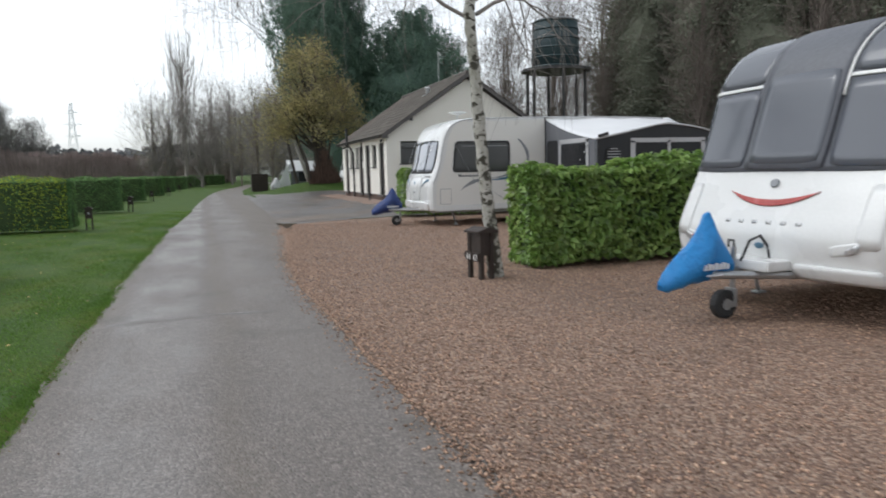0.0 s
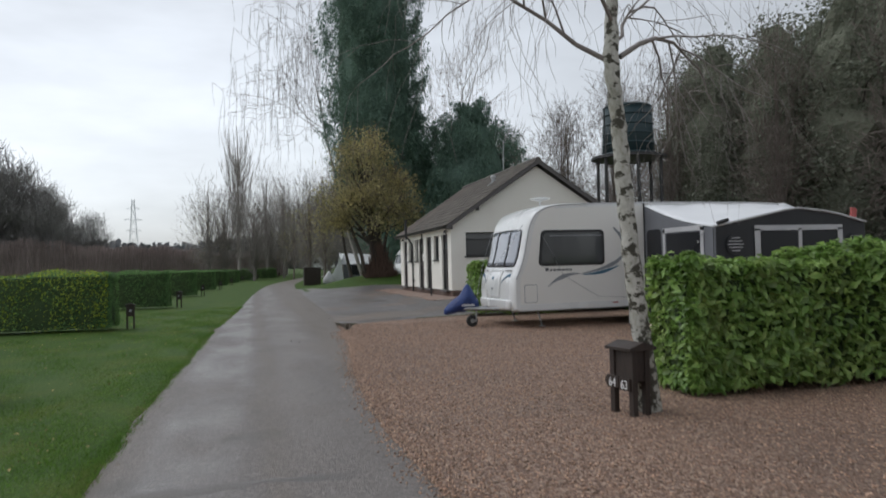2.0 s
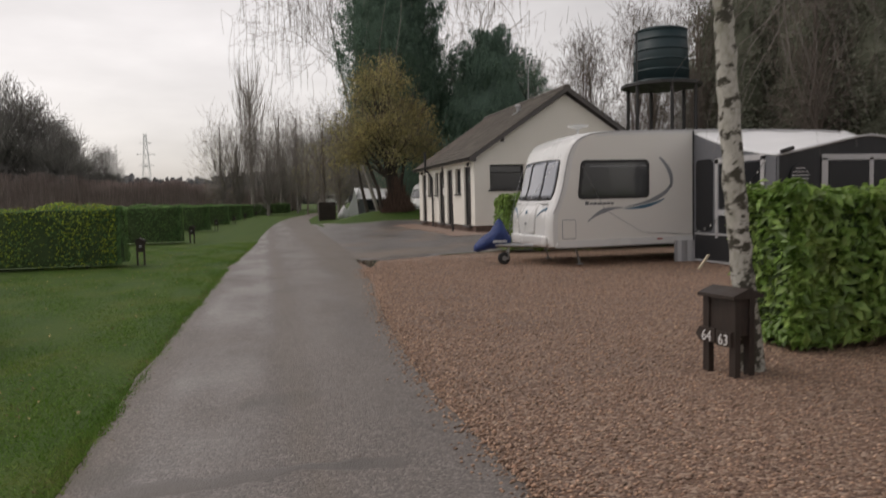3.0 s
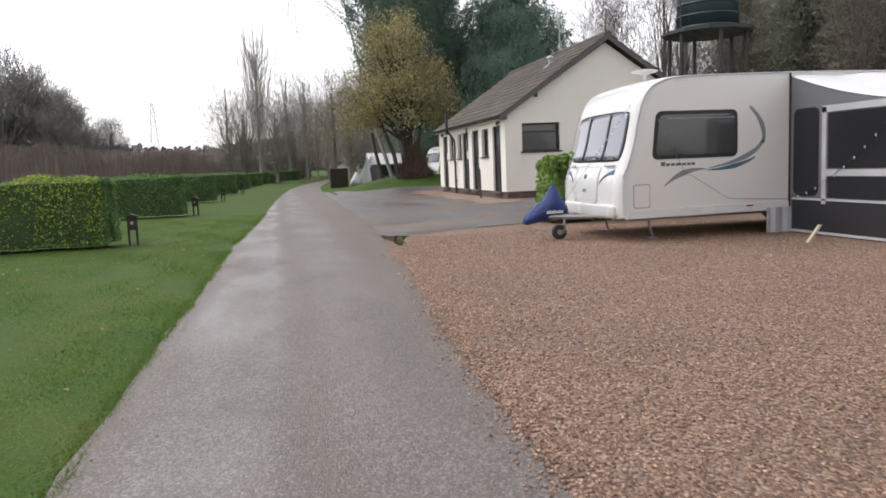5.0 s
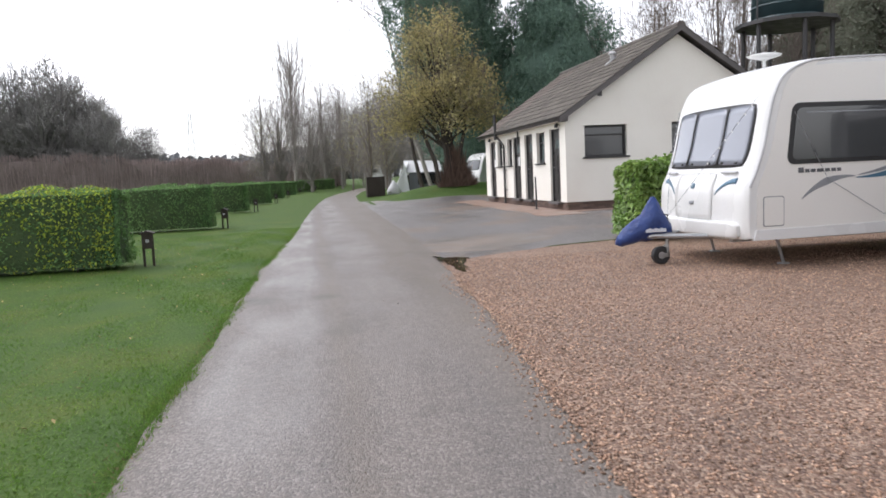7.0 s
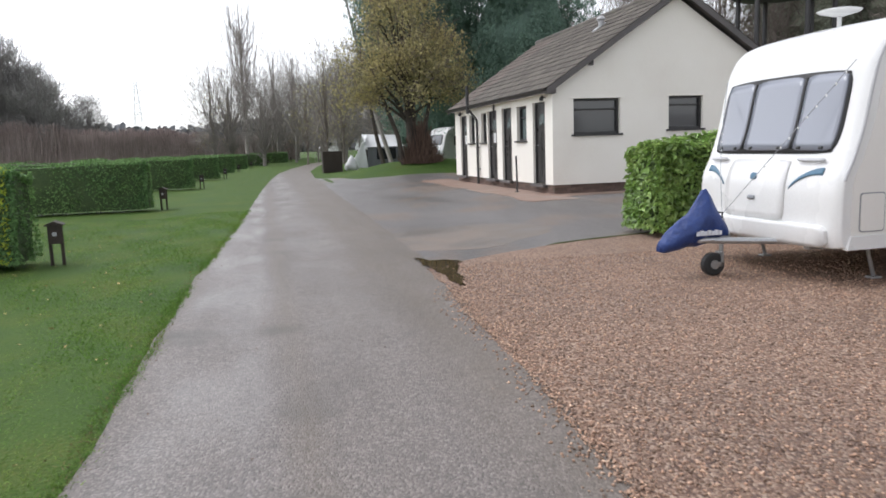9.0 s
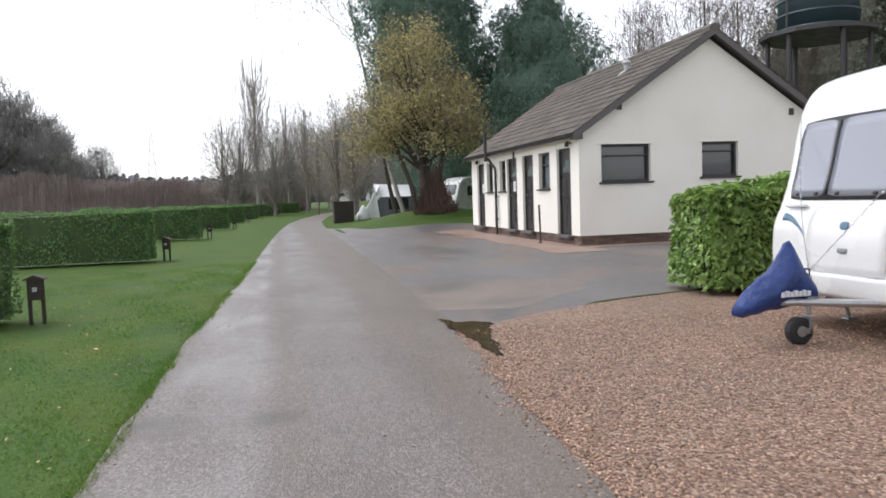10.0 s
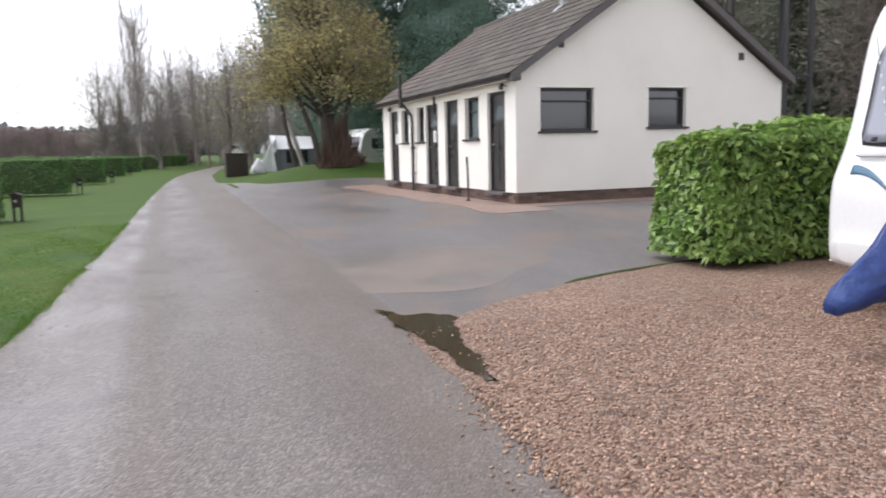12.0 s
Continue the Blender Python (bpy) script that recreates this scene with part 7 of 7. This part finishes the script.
part("tent_window", prism([(0.5, 0.55), (1.9, 0.55), (1.9, 1.35), (0.5, 1.35)], -1.40, -1.37), M["aw_win"], tent)


def far_caravan(at, turn, label, group=""):
    ob = thing("caravan", at, label, "caravan", group, turn=turn)
    o = [(0, 0.4), (-0.02, 0.9), (0.15, 1.4), (0.35, 2.1), (0.7, 2.5), (1.4, 2.62), (4.6, 2.62), (5.2, 2.4), (5.3, 1.2), (5.25, 0.4)]
    s_ = Shell(o, 2.2, 0.15, 2.5)
    part("body", s_.body(), M["white"], ob)
    w = part("front_window", s_.patch(s_.s_at_z(1.4), s_.s_at_z(2.1), -0.8, 0.8, 0.015, 0.02, 0.05), M["cwin"], ob)
    part("grey_band", s_.patch(s_.s_at_z(0.6), s_.s_at_z(0.8), -0.85, 0.85, 0.015, 0.02, 0.05), M["decal_grey"], ob)
    for x in (1.0, 3.2):
        part("side_window", prism(rounded(x, x + 1.3, 1.35, 2.0, 0.07), -1.125, -1.095), M["cwin"], ob)
    part("underside", box((0.2, -0.9, 0.25), (5.1, 0.9, 0.42)), M["mud"], ob)
    wheel(ob, 2.7, -0.95, 0.3)
    wheel(ob, 2.7, 0.95, 0.3)
    part("steady", tube([(0.5, -0.8, 0.4), (0.4, -0.8, 0)], 0.03, 6), M["steel"], ob)
    return ob


far_caravan((11.9, 61.5, gz(11.9, 61.5)), 20, "pale grey-white caravan parked beyond the trees")
fc = far_caravan((10.6, 150, gz(10.6, 150)), 8, "small white caravan far down the lane", "far caravans")
copy_thing(fc, pose(17.5, 152, gz(17.5, 152), 0, 0, -12))
copy_thing(fc, pose(25.0, 148, gz(25, 148), 0, 0, 15))
far_caravan((16.4, 14.6, gz(16, 14.6)), 0, "white caravan behind the laurel hedge")
shed = thing("utility_cabinet", (10.0, 84, gz(10, 84)), "low dark brown fence panel by the far lane", "fence")
for k in range(8):
    part("board", box((k * 0.2, 0, 0), (k * 0.2 + 0.18, 0.03, 1.3), 0.004), M["wood_dark"], shed)


# ---------------------------------------------------------------- loose stones and grass
n = 95000
y = -1 + 21.0 * rng.uniform(0, 1, n)
x = road_right(y) - 0.09 + rng.uniform(0, 1, n) ** 1.5 * 7.5
edge = rng.uniform(0, 1, n) < 0.08
x = np.where(edge, road_right(y) - 0.03 + rng.normal(0, 0.10, n), x)
s = rng.uniform(0.005, 0.0155, n)
z = ground_z(x, y) + 0.022 + s * 0.25 - np.where(edge, 0.008, 0) - np.where((rng.uniform(0, 1, n) < 0.85) & (y > 18.6) & (x < 2.42 + 0.22 * (y - 18.6)), 0.03, 0)
base = np.array([(1, 0, 0), (0, 1, 0), (-1, 0, 0), (0, -1, 0), (0, 0, 0.75), (0, 0, -0.5)])
v = base[None] * s[:, None, None] * rng.uniform(0.55, 1.25, (n, 6, 3))
an = rng.uniform(0, 2 * math.pi, n)
c, sn = np.cos(an)[:, None], np.sin(an)[:, None]
v = np.stack([v[..., 0] * c - v[..., 1] * sn, v[..., 0] * sn + v[..., 1] * c, v[..., 2]], -1) + np.stack([x, y, z], 1)[:, None]
off = (np.arange(n) * 6)[:, None]
f = np.concatenate([off + np.array([[k, (k + 1) % 4, 4]]) for k in range(4)] + [off + np.array([[(k + 1) % 4, k, 5]]) for k in range(4)], 1)
M["stone"] = material("gravel_stone", [(0.18, 0.105, 0.07), (0.34, 0.21, 0.142), (0.56, 0.41, 0.30)], 30, 90, 0.5, 0.15, 0.0, island=0.6)
stones = tagged(linked("gravel_stones", quads_mesh("gravel_stones", v.reshape(-1, 3), f, 3, M["stone"])), "loose brown and tan gravel stones", "gravel", "", "stuff")

def blades(name, x, y, h, mat, label):
    n = len(x)
    a = rng.uniform(0, 2 * math.pi, n)
    w = rng.uniform(0.003, 0.007, n)
    b0 = np.stack([x, y, ground_z(x, y) - 0.004 + np.where(x > road_left(y), 0.012, 0)], 1)
    d = np.stack([np.cos(a), np.sin(a), np.zeros(n)], 1)
    tip = b0 + np.stack([rng.normal(0, 0.024, n), rng.normal(0, 0.024, n), h], 1)
    v = np.stack([b0 - d * w[:, None], b0 + d * w[:, None], tip], 1).reshape(-1, 3)
    return tagged(linked(name, quads_mesh(name, v, np.arange(3 * n), 3, mat)), label, "grass", "", "stuff")


n = 210000
y = 1.5 + 30 * rng.uniform(0, 1, n) ** 1.5
x = road_left(y) + 0.02 - rng.uniform(0, 1, n) ** 1.3 * 4.6
tuft = rng.uniform(0, 1, n) < 0.09
ragged = 0.05 * np.sin(y * 2.3) + 0.05 * np.sin(y * 5.9 + 1) + 0.03 * np.sin(y * 13.1)
x = np.where(tuft, road_left(y) + ragged * 0.35 + rng.normal(-0.03, 0.035, n), x)
clump = np.sin(x * 2.1 + 0.8 * np.sin(y * 0.9)) * np.sin(y * 1.3) + 0.6 * np.sin(x * 5.3 + y * 2.2)
h = rng.uniform(0.010, 0.026, n) * np.where(tuft, 1.4, 1.0) * (1 + 0.45 * clump)
blades("grass_blades", x, y, h, M["blade"], "short damp green lawn grass beside the lane")
n = 16000
y = 1.5 + 28 * rng.uniform(0, 1, n) ** 1.4
edge = rng.uniform(0, 1, n) < 0.25
x = np.where(edge, road_left(y) + 0.02 * np.sin(y * 2.3) + rng.normal(-0.03, 0.045, n), road_left(y) - rng.uniform(0, 1, n) * 4.5)
keep = edge | (np.sin(x * 1.9 + 2) * np.sin(y * 1.1 + 1) > 0.35)
blades("grass_blades", x[keep], y[keep], rng.uniform(0.010, 0.026, int(keep.sum())), M["dry_blade"], "dead straw-coloured grass in the lawn")

# fallen yellow leaves on the lawn
n = 420
y = 1.5 + 26 * rng.uniform(0, 1, n) ** 1.2
x = road_left(y) - 0.1 - 4.8 * rng.uniform(0, 1, n)
p = np.stack([x, y, ground_z(x, y) + 0.024], 1)
tagged(linked("fallen_leaves", leaf_mesh("fallen_leaves", p, np.tile(np.array([[0, 0, 1.0]]), (n, 1)), 0.042, 0.6, M["litter_gold"], 0.2, 0, 0.3)), "small yellow and brown leaves lying on the lawn", "leaves", "", "stuff")

# fallen leaves and clods on the lane
n = 70
y = 2 + 24 * rng.uniform(0, 1, n)
x = road_left(y) + 0.06 + (road_right(y) - road_left(y) - 0.1) * rng.beta(0.6, 0.9, n)
p = np.stack([x, y, ground_z(x, y) + 0.02], 1)
tagged(linked("fallen_leaves", leaf_mesh("fallen_leaves", p, np.tile(np.array([[0, 0, 1.0]]), (n, 1)), 0.026, 0.6, M["litter"], 0.2, 0, 0.25)), "small dead brown leaves scattered on the lane", "leaves", "", "stuff")

# ---------------------------------------------------------------- roof tiles and plinth bricks
tv, tf = tile_shape()
tile_me = mesh_of("tile", tv, tf, M["tile"])
cols = int((RY1 - RY0) / 0.332)
rest_v, rest_f = [], []
tilt = Matrix.Rotation(-SLOPE, 4, "Y")
for r in range(COURSES):
    for k in range(cols):
        yy = RY0 + 0.17 + k * 0.332
        u = r * GAUGE
        m = Matrix.Translation((EX0 - 0.03 + u * math.cos(SLOPE), yy, EAVE_Z - 0.045 + u * math.sin(SLOPE))) @ tilt @ pose(0, 0, 0, rng.normal(0, 0.3), rng.normal(0, 0.4), rng.normal(0, 0.3))
        if k < 23:
            linked("tile", tile_me, roof, "", m)
        else:
            o = len(rest_v)
            rest_v += [m @ Vector(c_) for c_ in tv]
            rest_f += [tuple(i + o for i in ff) for ff in tf]
        m2 = Matrix.Translation((2 * XA, 0, 0)) @ Matrix.Diagonal((-1, 1, 1, 1)) @ m
        o = len(rest_v)
        rest_v += [m2 @ Vector(c_) for c_ in tv]
        rest_f += [tuple(i + o for i in ff[::-1]) for ff in tf]
tagged(linked("tile_rest", mesh_of("tile_rest", rest_v, rest_f, M["tile_rest"]), roof), kind="stuff")

bb = box((-0.105, -0.05, -0.0325), (0.105, 0.05, 0.0325), 0.004)
bm_me = bpy.data.meshes.new("brick")
bb.to_mesh(bm_me)
bb.free()
bm_me.materials.append(M["brick"])
for r in range(3):
    for k in range(30):
        linked("brick", bm_me, block, "", pose(X0 + 0.16 + k * 0.2205 + (0.11 if r % 2 else 0) - 0.0, Y0 + 0.085, 0.42 - r * 0.0755))
    for k in range(42):
        linked("brick", bm_me, block, "", pose(X0 + 0.085, Y0 + 0.20 + k * 0.2205 + (0.11 if r % 2 else 0), 0.42 - r * 0.0755, 0, 0, 90))
